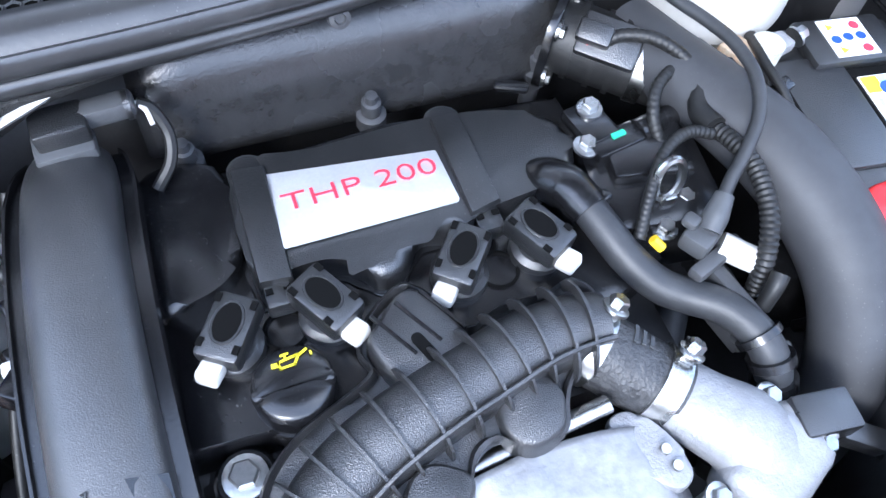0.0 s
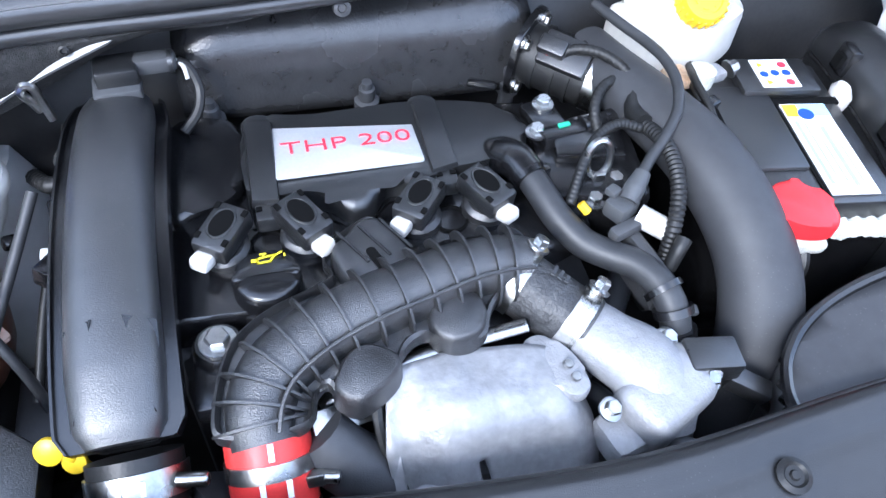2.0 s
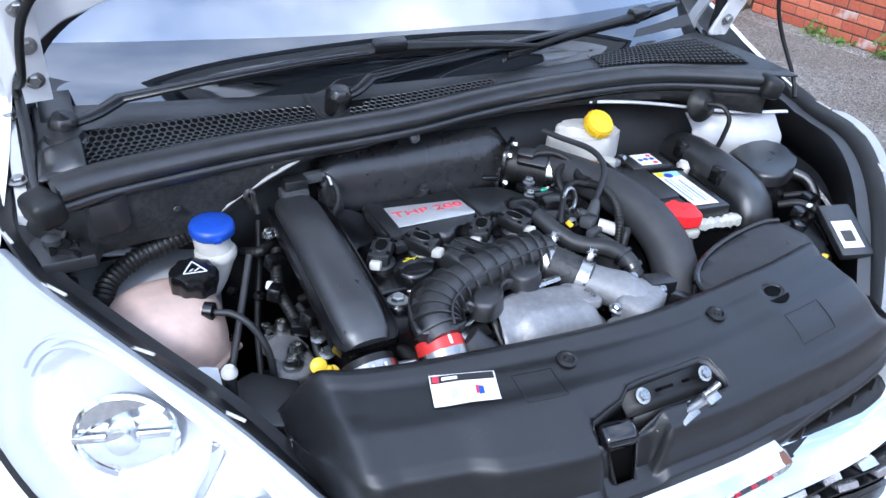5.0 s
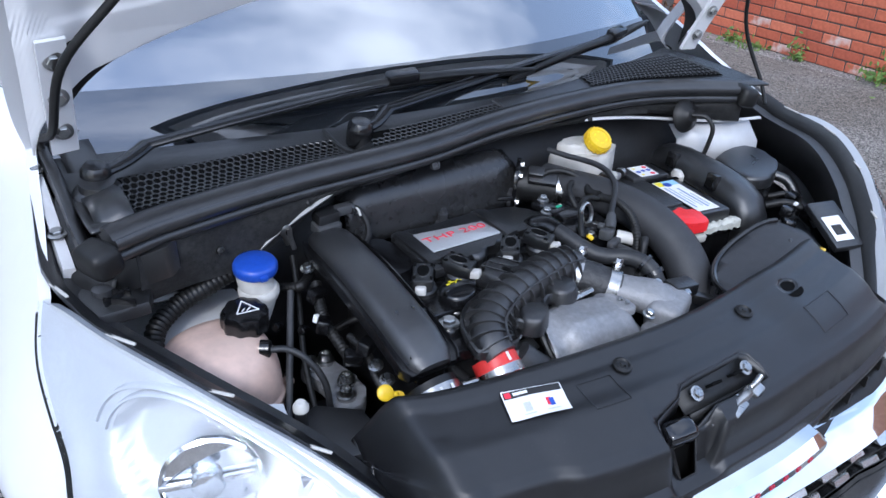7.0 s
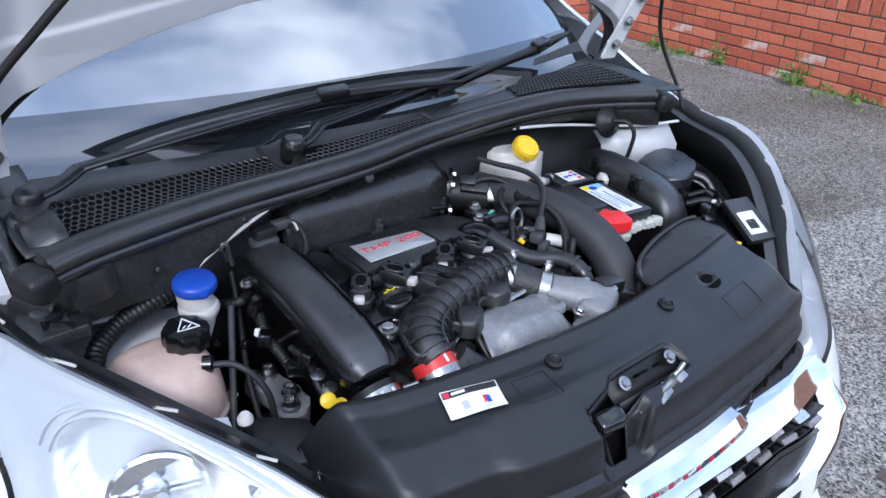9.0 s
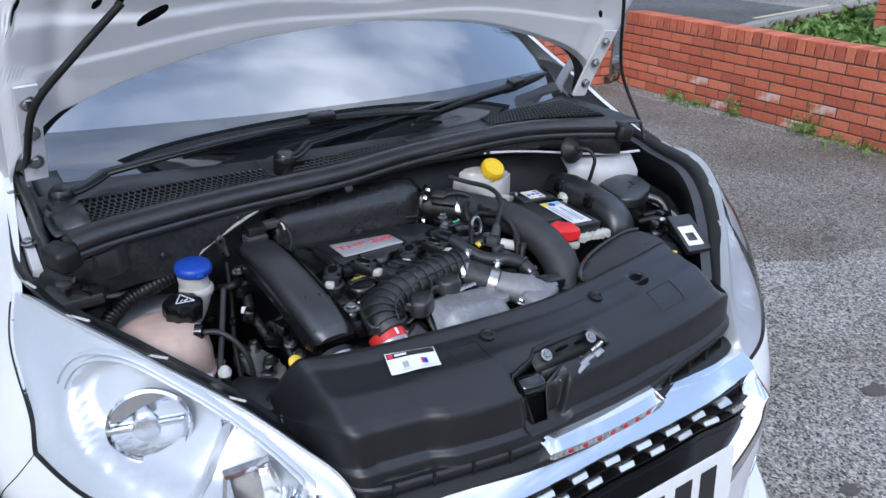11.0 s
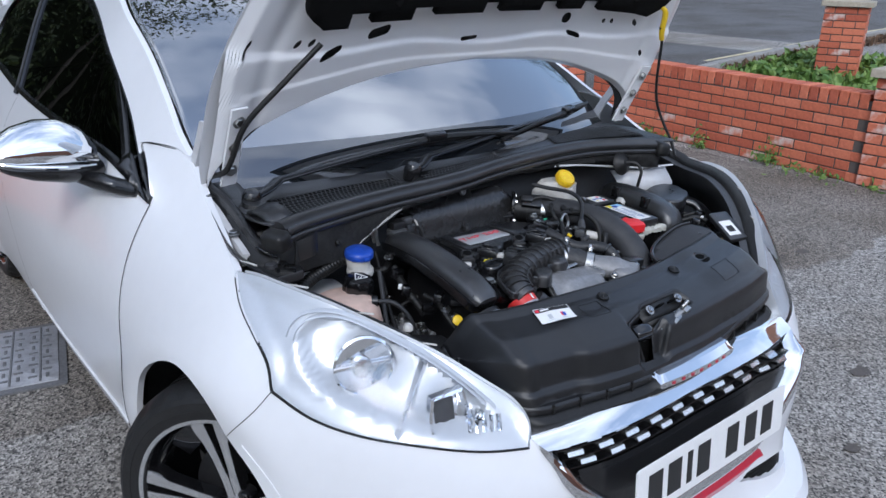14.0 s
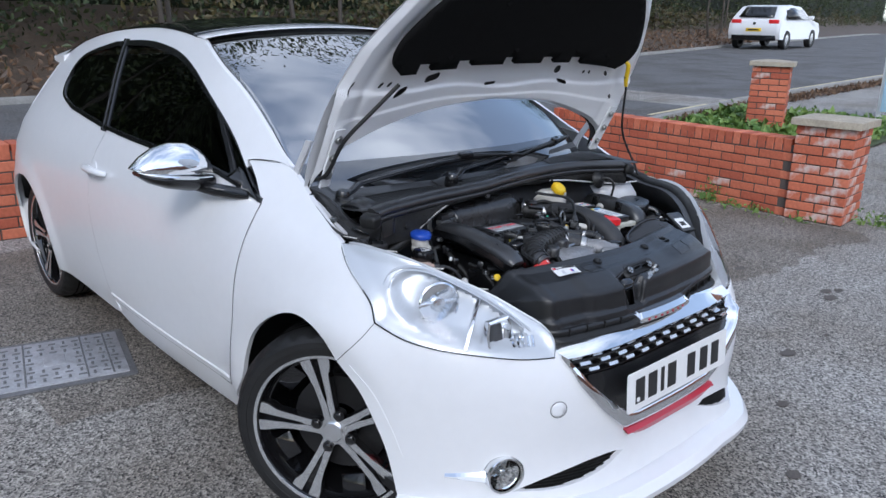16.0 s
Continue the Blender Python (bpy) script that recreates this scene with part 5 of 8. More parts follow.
part("cowl_rib", tube([cowl_point(.06, .05), cowl_point(.055, .3), cowl_point(.05, .5)], .004, 8), PLASTIC, cowl)
# gutter wall that sweeps round the scuttle's near end, wiper tower and drain grid
lipq = spline([(-.572, .728, .918), (-.610, .738, .908), (-.640, .756, .900), (-.660, .785, .903), (-.665, .83, .922), (-.666, .88, .946), (-.668, .94, .962), (-.670, 1.00, .972)], 6)
part("scuttle_lip", loft([[(x, y, z - .045), (x - .004, y - .004, z - .02), (x - .003, y - .003, z), (x + .004, y + .002, z + .004), (x + .011, y + .006, z + .001), (x + .012, y + .008, z - .04)] for x, y, z in lipq]), PLASTIC, cowl, angle=60)
part("scuttle_gutter", loft([[(x - .002, y, z - .014), (x - .010, y - .004, z - .034), (x - .018, y - .004, z - .042 + .005 * math.sin(y * 40)), (x - .022, y, z - .045)] for x, y, z in lipq[10:34]], False, False), RUBBER, cowl, solid=.004)
part("scuttle_floor", loft([[(-.665, y, .895), (-.64, y, .880), (-.60, y, .880), (-.585, y, .93)] for y in (.75, .82, .90, 1.0)], False, False), SATIN, cowl, solid=.004)
part("wiper_tower", turned([(.030, -.085), (.030, -.03), (.034, -.024), (.034, -.016), (.026, -.010), (.024, 0)], along((-.618, .888, .955), (0, -.15, 1)), 24), PLASTIC, cowl)
for k in range(4):
    part("drain_bar", box((.060, .003, .010), pose(-.622, .770 + .014 * k, .892)), SATIN, cowl, smooth=False)
    part("drain_bar", box((.003, .056, .010), pose(-.645 + .015 * k, .791, .892)), SATIN, cowl, smooth=False)
part("wing_bracket", loft([[(-.694, y, z - .03), (-.690, y, z - .004), (-.676, y, z - .006), (-.672, y, z - .03)] for y, z in ((.80, .885), (.86, .91), (.93, .945), (1.0, .965))]), PAINT_IN, car)
for y, z in ((.855, .910), (.97, .958)):
    bolt(cowl, (-.683, y, z - .004), (-.1, -.1, 1), .009, .007)
corner_trim = part("corner_trim", slab([(-.672, .70), (-.610, .705), (-.600, .735), (-.655, .790), (-.690, .78)], .018, pose(0, 0, .842), .005), PLASTIC, cowl, "black ribbed corner trim by the headlamp")
for k in range(5):
    part("trim_rib", box((.040, .003, .010), pose(-.643, .716 + .013 * k, .858, 0, 0, 35 if k % 2 else -35)), SATIN, corner_trim, smooth=False)
part("corner_plug", turned([(.013, 0), (.013, .010), (.008, .013), (0, .013)], pose(-.655, .752, .858), 18), DULL, corner_trim)
# wipers: pivot cap, arm, blade
for (px, py, pz), bend, conn, t0, t1 in (((-.233, .853, .978), (-.175, .872, .992), (.459, 1.010, 1.012), (.10, .905, .996), (.622, 1.075, 1.016)),
                                         ((-.615, .905, .963), (-.535, .94, .975), (-.128, .905, 1.022), (-.393, .955, .985), (.16, .91, 1.005))):
    wiper = part("wiper", turned([(.021, -.03), (.021, -.006), (.020, .002), (.014, .010), (0, .012)], along((px, py, pz), (0, -.25, 1)), 24), SATIN, car, "black windscreen wiper")
    part("arm_root", tube([(px, py, pz - .006), ((px + bend[0]) / 2, (py + bend[1]) / 2 - .004, pz), bend], [.012, .013, .014], 10, flat=.6), SATIN, wiper)
    part("arm", tube([bend, tuple(np.array(bend) * .65 + np.array(conn) * .35 + (0, -.012, .008)), tuple(np.array(bend) * .3 + np.array(conn) * .7 + (0, -.010, .008)), conn], [.013, .011, .008, .006], 10, flat=.55), SATIN, wiper)
    part("blade", tube([t0, tuple(np.array(t0) * .5 + np.array(conn) * .5 + (0, -.004, .006)), tuple(np.array(conn) + (0, 0, .002)), tuple(np.array(t1) * .5 + np.array(conn) * .5 + (0, -.004, .005)), t1], [.004, .008, .011, .008, .004], 10, flat=.8), RUBBER, wiper)
    part("blade_clip", box((.055, .024, .018), basis(conn, np.array(t1) - np.array(t0), z=(0, -.3, 1)), .004), SATIN, wiper)
    part("blade_rubber", tube([tuple(np.array(t0) + (0, .004, -.006)), tuple(np.array(conn) + (0, .006, -.010)), tuple(np.array(t1) + (0, .004, -.006))], .003, 6), RUBBER, wiper)

# ---- radiator top cover ----
REAR_E = [(-.450, .470), (-.376, .428), (-.197, .399), (0, .386), (.144, .398), (.25, .408), (.383, .440), (.455, .485)]
FRONT_E = [(-.450, .400), (-.425, .325), (-.394, .272), (-.302, .249), (-.163, .224), (0, .220), (.10, .224), (.266, .243), (.383, .268), (.425, .300), (.455, .360)]
DOME = [(0, .003, .013, .0165, .021, .032, .05, .07, .09, .13, .16, .25), (.684, .700, .708, .750, .760, .768, .777, .787, .795, .806, .809, .811)]
CHANNEL = [(0, .003, .014, .028, .034, .048, .065, .09, .13, .16, .25), (.684, .692, .696, .704, .740, .768, .783, .795, .806, .809, .811)]


def cover(x, q):
    """The cover's top: a dome that drops to a narrow ledge in front, with a channel below the latch; q from the rear edge (0) to the lip (1)."""
    v = 1 - (1 - q) ** 1.5
    r, f = wave(x, REAR_E), wave(x, FRONT_E)
    y = r + (f - r) * v
    d, e = y - f, r - y
    ch = sstep(x, -.150, -.138) * (1 - sstep(x, -.070, -.052))
    left = sstep(x, -.40, -.365) * (1 - sstep(x, -.30, -.26))
    d2 = max(0, d - .010 * left + .006 * sstep(x, .10, .30))
    z = float(np.interp(d2, *DOME)) * (1 - ch) + float(np.interp(d2, *CHANNEL)) * ch
    # rolled lip along the rear edge, and shallow hollow before it
    z += .004 * math.exp(-((e - .010) / .007) ** 2) - .004 * sstep(e, .020, .030) * (1 - sstep(e, .06, .09))
    # swelling over the radiator's far end, and the falling ends
    z += .006 * sstep(x, .13, .21) * sstep(d, .03, .06)
    z -= (.045 * (1 - sstep(x, -.450, -.405)) + .085 * sstep(x, .360, .455)) * sstep(d, .0, .05)
    return (x, y, z)


def at_cover(x, d):
    """The cover's own coordinates for the place d behind its front lip."""
    r, f = wave(x, REAR_E), wave(x, FRONT_E)
    return (x, 1 - min(1, max(0, d / (r - f))) ** (1 / 1.5))


pocket = [at_cover(x, d) for x, d in ((-.143, .036), (-.148, .044), (-.142, .054), (-.096, .066), (-.080, .078), (-.060, .080), (.036, .083), (.046, .076), (.054, .050), (.052, .040), (.026, .038), (.022, .028), (.011, .028), (.006, .038), (-.052, .040), (-.086, .038), (-.094, .018), (-.121, .018), (-.127, .034))]
hole = [at_cover(.220 + .018 * math.cos(a), .126 + .012 * math.sin(a)) for a in np.linspace(0, 2 * math.pi, 20, endpoint=False)]
slam = thing("radiator_cover", "black moulded plastic cover over the radiator top", "car part")
slam.parent = None
X0, X1 = -.450, .455
walls = [np.array([cover(*p) for p in pocket]), np.array([cover(*p) for p in hole])]
for w_, dp in zip(walls, (.022, .008)):
    ring0 = [tuple(p) for p in w_]
    part("opening_wall", loft([ring0 + ring0[:1], [(x, y, z - dp) for x, y, z in ring0 + ring0[:1]]], False, False), COVERP, slam, solid=.002)
part("cover_top", holed(X0, X1, 200, 0, 1, 70, cover, [pocket, hole]), COVERP, slam, solid=.003)
rows = [[cover(x, 1), tuple(np.array(cover(x, 1)) + (0, -.003, -.010)), tuple(np.array(cover(x, 1)) + (0, .006, -.035))] for x in np.linspace(X0, X1, 60)]
part("cover_skirt", loft(rows, False, False), COVERP, slam, solid=.003)
rows = [[cover(x, 0), tuple(np.array(cover(x, 0)) + (0, .005, -.006)), tuple(np.array(cover(x, 0)) + (0, .004, -.04))] for x in np.linspace(X0, X1, 60)]
part("cover_back_lip", loft(rows, False, False), COVERP, slam, solid=.003)
for xe, o in ((X0, -.004), (X1, .004)):
    part("cover_end", loft([[cover(xe, v), tuple(np.array(cover(xe, v)) + (o, 0, -.05))] for v in np.linspace(0, 1, 12)], False, False), COVERP, slam, solid=.003)
# black cup coloured as the shade inside the round hole
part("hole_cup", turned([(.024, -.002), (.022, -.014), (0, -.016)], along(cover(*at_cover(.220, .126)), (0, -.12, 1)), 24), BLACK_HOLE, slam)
for x, d in ((-.130, .130), (.110, .129)):
    m = along(np.array(cover(*at_cover(x, d))) + (0, 0, .001), (0, -.2, 1))
    part("trim_screw", turned([(.013, 0), (.013, .002), (.009, .004), (.007, .002), (.004, .002), (.003, .004), (0, .004)], m, 20), RUBBER, slam)
# faint moulded outlines and a rib on the far lobe
for x0, x1, d0, d1 in ((-.205, -.155, .085, .125), (.20, .27, .045, .085)):
    q = [at_cover(x, d) for x, d in ((x0, d0), (x1, d0), (x1, d1), (x0, d1), (x0, d0))]
    for a, b in zip(q, q[1:]):
        part("moulded_line", tube([tuple(np.array(cover(a[0] + (b[0] - a[0]) * t, a[1] + (b[1] - a[1]) * t)) + (0, 0, .0004)) for t in np.linspace(0, 1, 6)], .0007, 5, smooth_path=False), COVERP, slam)
# dark ribbed air slot below the cover's front edge; a black sheet paints its shade
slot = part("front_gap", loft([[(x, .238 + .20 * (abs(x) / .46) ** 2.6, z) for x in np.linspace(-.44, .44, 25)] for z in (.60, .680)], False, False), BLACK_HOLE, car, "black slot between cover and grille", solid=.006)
part("gap_sill", loft([[(x, wave(x, FRONT_E) + dy, z) for dy, z in ((.012, .668), (-.006, .664), (-.016, .655), (-.016, .640))] for x in np.linspace(-.42, .40, 41)], False, False), RUBBER, slot, solid=.003)
for x in np.linspace(-.36, .36, 13):
    part("gap_rib", box((.004, .018, .020), pose(x, wave(x, FRONT_E) + .004, .664)), RUBBER, slot)
# bonnet latch in its pocket
latch = thing("bonnet_latch", "zinc and black steel bonnet catch in its pocket", "latch")
# black block added in the pocket to paint its deep shade
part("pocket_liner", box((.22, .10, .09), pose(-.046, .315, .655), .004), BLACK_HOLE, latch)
part("latch_plate", loft([[(x, .309 - .036 * t, .787 - .024 * t) for t in (0, .3, .7, 1)] for x in (-.092, -.05, 0, .056)], False, False), RUBBER, latch, solid=.003)
part("latch_plate_fold", loft([[(x, .273, .763), (x, .2725, .750), (x, .275, .735)] for x in (-.085, -.02, .03, .052)], False, False), RUBBER, latch, solid=.003)
part("side_cup", box((.048, .030, .034), pose(-.112, .272, .735, 24, 0, -8), .010, 3), GLOSSBLACK, latch)
part("latch_claw", tube([(-.062, .2555, .748), (-.04, .254, .756), (-.018, .256, .764), (.006, .258, .769), (.026, .261, .772)], [.0035, .006, .0085, .008, .006], 8, flat=.75), STEEL, latch)
part("latch_lever", box((.030, .020, .010), pose(-.022, .254, .757, 22, -12, 12), .002), STEEL, latch)
part("latch_lever", box((.022, .018, .012), pose(.018, .259, .764, 22, -8, 10), .003), STEEL, latch)
part("latch_tongue", box((.014, .010, .008), pose(-.036, .250, .751, 20, 0, 20), .002), LABEL, latch)
part("latch_spring", ribbed([(.004, .256, .778), (.018, .258, .780), (.032, .262, .781)], .0045, .003, .25, 8), STEEL, latch)
part("latch_body", box((.085, .022, .030), pose(-.015, .262, .728, 15, 0, 6), .004), DARK, latch)
for o in ((-.068, .281, .782), (.032, .285, .780)):
    bolt(latch, o, (0, -.65, .75), .0066, .006)
for x in (-.035, .006):
    part("latch_slot", box((.018, .004, .014), pose(x, .2865, .7775, 40), .001), BLACK_HOLE, latch)
# warning label on the cover
lab = thing("warning_label", "white label with a black header on the radiator cover", "label")


def on_cover(x, y, up=.0012):
    c = cover(*at_cover(x, y - wave(x, FRONT_E)))
    return Vector((x, y, c[2] + up))


def cover_patch(name, x0, x1, w0, w1, material, up):
    fx = lambda a, b: Vector((-.297, .386, 0)) + Vector((.074, -.020, 0)) * a + Vector((-.010, -.038, 0)) * b
    part(name, sheet([(x0, w0), (x1, w0), (x1, w1), (x0, w1)], lambda a, b: tuple(on_cover(*fx(a, b)[:2], up + .0022)), .1, .1), material, lab, smooth=False)


cover_patch("label_sheet", 0, 1, 0, 1, LABEL, .0012)
cover_patch("label_header", .02, .98, .03, .27, INK, .0016)
cover_patch("warning_mark", .04, .14, .06, .24, REDTXT, .002)
cover_patch("print_bar", .18, .42, .10, .20, LABEL, .002)
cover_patch("print_mark", .28, .40, .48, .78, BADGE, .0016)
cover_patch("print_bar", .24, .44, .84, .88, BADGE, .0016)
cover_patch("print_mark", .66, .74, .46, .72, REDTXT, .0016)
cover_patch("print_mark", .70, .78, .50, .76, BLUE, .002)
cover_patch("print_bar", .62, .84, .84, .88, BADGE, .0016)
# ---- engine and its surroundings ----
GREYHOSE = mat("grey_rubber_hose", (0.020, 0.021, 0.023), 0.5, 0, 0.15, 25, 0.15, 500, dust=0.3, dust_color=(0.06, 0.06, 0.06))
TRAY = mat("dark_satin_heat_tray", (0.030, 0.030, 0.031), 0.27, 0.3, 0.2, 10, 0.3, 420, spec=0.8, dust=0.3, dust_color=(0.04, 0.04, 0.04), speck=0.5)
DUCT = mat("dark_grey_blow_moulded_duct", (0.026, 0.0265, 0.028), 0.35, 0, 0.2, 9, 0.30, 900, spec=1.0, dust=0.35, dust_color=(0.050, 0.050, 0.051), speck=0.7)
GRAIN = mat("black_grained_duct_plastic", (0.015, 0.015, 0.016), 0.33, 0, 0.3, 20, 0.6, 1000, spec=1.0, dust=0.5, dust_color=(0.050, 0.050, 0.050), speck=0.6)
GREENP = mat("green_plastic", (0.05, 0.45, 0.25), 0.4, 0, 0.1, 20)
GREYP = mat("grey_plastic", (0.055, 0.057, 0.06), 0.5, 0, 0.1, 20, 0.1, 500)

engine = thing("engine", "black plastic topped four-cylinder petrol engine in the bay", "engine")
part("engine_block", box((.36, .26, .30), pose(-.125, .66, .47), .02), DARK, engine)
# valve cover plate
plate = [(-.300, .560), (-.300, .775), (-.10, .785), (.045, .775), (.055, .60), (-.02, .57), (-.14, .56)]
part("valve_cover", slab(plate, .030, pose(0, 0, .775), .006), SATIN, engine, "black plastic valve cover")
part("separator_lid", slab([tuple(p) for p in spline([(-.298, .772), (-.240, .772), (-.236, .700), (-.246, .673), (-.272, .660), (-.300, .664)], 5, True)], .022, pose(0, 0, .800), .008, 3), SATIN, engine)
wavy = [(-.231, .756), (-.166, .757), (-.067, .760), (.014, .738), (.022, .70), (.004, .677), (-.037, .669), (-.061, .666), (-.088, .657), (-.115, .662), (-.133, .641), (-.152, .637), (-.166, .652), (-.187, .660), (-.215, .658), (-.232, .655)]
part("engine_cover", slab([tuple(p) for p in spline(wavy, 4, True)], .027, pose(0, 0, .803), .010, 4), PLASTIC, engine, "raised black engine cover")
part("cover_flange", slab([(-.117 + (x + .117) * 1.03, .70 + (y - .70) * 1.07) for x, y in spline(wavy, 4, True)], .006, pose(0, 0, .801), .002), SATIN, engine)
for a, b, c, d in (((-.231, .752), (-.206, .750), (-.208, .650), (-.231, .652)), ((-.076, .756), (-.053, .758), (-.052, .668), (-.077, .662))):
    st = part("cover_strap", slab([a, b, c, d], .034, pose(0, 0, .801), .004), PLASTIC, engine)
    mx, my = (c[0] + d[0]) / 2, (c[1] + d[1]) / 2
    part("strap_clip", box((.020, .020, .016), pose(mx, my - .006, .812), .003), PLASTIC, engine)
    part("strap_head", turned([(.015, 0), (.015, .018), (.010, .022), (0, .022)], pose((a[0] + b[0]) / 2, a[1] + .002, .808), 16), PLASTIC, engine)
    part("clip_window", box((.005, .004, .003), pose(mx - .006, my - .004, .8265)), BLACK_HOLE, engine)
    part("clip_window", box((.005, .004, .003), pose(mx + .006, my - .003, .8265)), BLACK_HOLE, engine)
# badge with its lettering
bm_ = basis((-.1455, .711, .8292), (.130, .002, -.001), (0, .070, -.004))
badge = part("badge", slab(rounded(.130, .071, .003), .0022, bm_, .0006), BADGE, engine, "brushed silver badge with red lettering")
tm = bm_ @ pose(.002, .001, .0026)
text("lettering", "THP 200", .0285, tm @ Matrix.Diagonal((1.14, .80, 1, 1)), REDTXT, badge, thin=-.0004)
# dark heat tray behind the head, with its three studs
rows = []
for x in np.linspace(-.285, .062, 24):
    e = max(0, 1 - min(x + .285, .062 - x) / .03)
    rows.append([(x, .800 + .008 * e, .800), (x, .802, .812 - .004 * e), (x, .806, .822 - .006 * e), (x, .809, .838 - .008 * e), (x, .812, .856 - .012 * e), (x, .820, .874 - .018 * e), (x, .834, .888 - .02 * e), (x, .852, .893 - .02 * e), (x, .87, .88)])
tray = part("heat_tray", loft(rows, False, False), TRAY, engine, "dark pressed metal tray behind the engine", solid=.003)
for x, y, z in ((-.259, .798, .810), (-.111, .804, .809), (.039, .812, .809)):
    part("stud", turned([(.008, -.045), (.008, -.012), (.0125, -.011), (.0125, .003), (.009, .005), (.008, .005), (.008, .018), (.0055, .019), (.005, .026), (0, .027)], along((x, y - .006, z - .004), (0, -.12, 1)), 14), DULL, tray)
# coils
def coil(o, toward, ang_z):
    c = thing("ignition_coil", "black ignition coil with a white connector on the valve cover", "ignition coil", "ignition coils")
    part("body", box((.030, .046, .020), pose(0, 0, 0), .004), PLASTIC, c)
    part("neck", turned([(.021, -.016), (.021, -.004), (.017, 0)], pose(0, -.004, 0), 20), PLASTIC, c)
    part("top_recess", slab([(x * .9, y) for x, y in rounded(.019, .027, .0094, 6)], .0015, pose(0, .002, .0196)), BLACK_HOLE, c)
    part("recess_rim", tube([(.0095 * math.cos(a), .002 + .0145 * math.sin(a), .0205) for a in np.linspace(0, 2 * math.pi, 20)], .0011, 6, smooth_path=False), PLASTIC, c)
    for x, y in ((-.012, .017), (.012, .017), (-.012, -.014), (.012, -.014)):
        part("clip_slot", box((.004, .006, .002), pose(x, y, .0190)), BLACK_HOLE, c)
    part("connector", box((.016, .016, .012), pose(-.002, -.030, .002, -18), .003), OPAL, c, "white connector")
    part("seal_ring", turned([(.027, -.022), (.027, -.017), (.021, -.015)], pose(0, -.002, 0), 22), RUBBER, c)
    c.matrix_basis = pose(o[0], o[1], o[2], 6, 0, ang_z)
    return c


for (x, y), a in (((-.255, .628), -34), ((-.193, .630), 32), ((-.094, .634), -40), ((-.036, .637), 30)):
    coil((x, y, .818), None, a)
for x, y in ((-.222, .628), (-.067, .628)):
    part("bolt_well", turned([(.0155, 0), (.0155, .0025), (.0135, .003), (.0135, -.003), (0, -.003)], pose(x, y, .8045), 24), BLACK_HOLE, engine)
# oil filler cap
cap = thing("oil_filler_cap", "black oil filler cap with a yellow oil-can mark", "oil cap")
cm = pose(-.226, .583, .803)
part("cap_body", turned([(.0270, -.01), (.0270, .014), (.0255, .019), (.0230, .021), (.012, .022), (0, .0222)], cm, 36), SATIN, cap)
part("cap_seat", turned([(.031, -.02), (.031, -.004), (.0285, -.001)], cm, 30), SATIN, cap)
part("cap_grip", slab([tuple(p) for p in spline([(-.0255, .000), (-.012, .0045), (.0, .005), (.012, .0045), (.0255, .000), (.0245, -.008), (.012, -.005), (0, -.004), (-.012, -.005), (-.0245, -.008)], 4, True)], .009, cm @ pose(0, -.002, .0195), .003, 2), SATIN, cap)
# oil-can mark drawn from plain strokes
im = cm @ pose(.001, .0125, .0224, 0, 0, 4)
can = [(-.0065, -.0026), (.003, -.0026), (.0072, .003), (.0044, .003), (-.0065, .002)]
for a, b in zip(can, can[1:] + can[:1]):
    d = Vector((b[0] - a[0], b[1] - a[1], 0))
    part("mark_stroke", box((d.length + .0016, .0016, .0006), im @ basis(((a[0] + b[0]) / 2, (a[1] + b[1]) / 2, 0), d, z=(0, 0, 1))), YELTXT, cap, smooth=False)
for x0, y0, w, h, r in ((.0098, .0036, .007, .0016, 24), (-.0088, .0006, .005, .0032, -8), (-.0015, .0045, .0015, .003, 0), (-.0015, .0060, .0056, .0013, 0), (.0146, .0014, .0014, .0028, 0)):
    part("mark_stroke", box((w, h, .0006), im @ pose(x0, y0, 0, 0, 0, r)), YELTXT, cap, smooth=False)
# corner bolt on its boss
part("boss", turned([(.022, -.03), (.020, 0), (.017, .004), (0, .004)], pose(-.2675, .540, .800), 22), SATIN, engine)
bolt(engine, (-.2675, .540, .805), (0, 0, 1), .0095, .008)
part("side_bracket", box((.06, .05, .02), pose(-.258, .515, .775), .004), SATIN, engine)

# ---- ribbed inlet duct ----
duct = thing("inlet_duct", "ribbed black plastic air inlet duct across the engine", "air duct")
OUT = [(-.024, .600), (-.047, .595), (-.081, .595), (-.106, .587), (-.119, .612), (-.130, .628), (-.144, .632), (-.175, .610), (-.182, .593), (-.178, .577), (-.198, .566), (-.229, .553), (-.255, .532), (-.268, .506), (-.275, .470), (-.268, .459), (-.240, .455), (-.211, .459), (-.205, .477), (-.193, .483), (-.183, .470), (-.150, .477), (-.132, .502), (-.114, .509), (-.099, .497), (-.073, .500), (-.064, .517), (-.056, .529), (-.037, .548), (-.014, .580)]
oz = lambda x, y: .812 - .16 * max(0, .53 - y) * (1 if x < -.2 else .4)
b2 = bmesh.new()
fl = [tuple(p) for p in spline(OUT, 4, True)]
cc = np.mean(np.array(fl), axis=0)
rimr = []
for x, y in fl:
    d = np.array([x, y]) - cc
    d = d / np.linalg.norm(d)
    z = oz(x, y)
    rimr.append([(x - d[0] * .006, y - d[1] * .006, z + .004), (x - d[0] * .003, y - d[1] * .003, z + .0085), (x, y, z + .006), (x, y, z - .006), (x - d[0] * .006, y - d[1] * .006, z - .006)])
part("flange", loft(rimr + rimr[:1], True, False), GRAIN, duct)
part("shell_floor", sheet(fl, lambda x, y: (x, y, oz(x, y) + .001), .02, .02), GRAIN, duct, solid=.006)
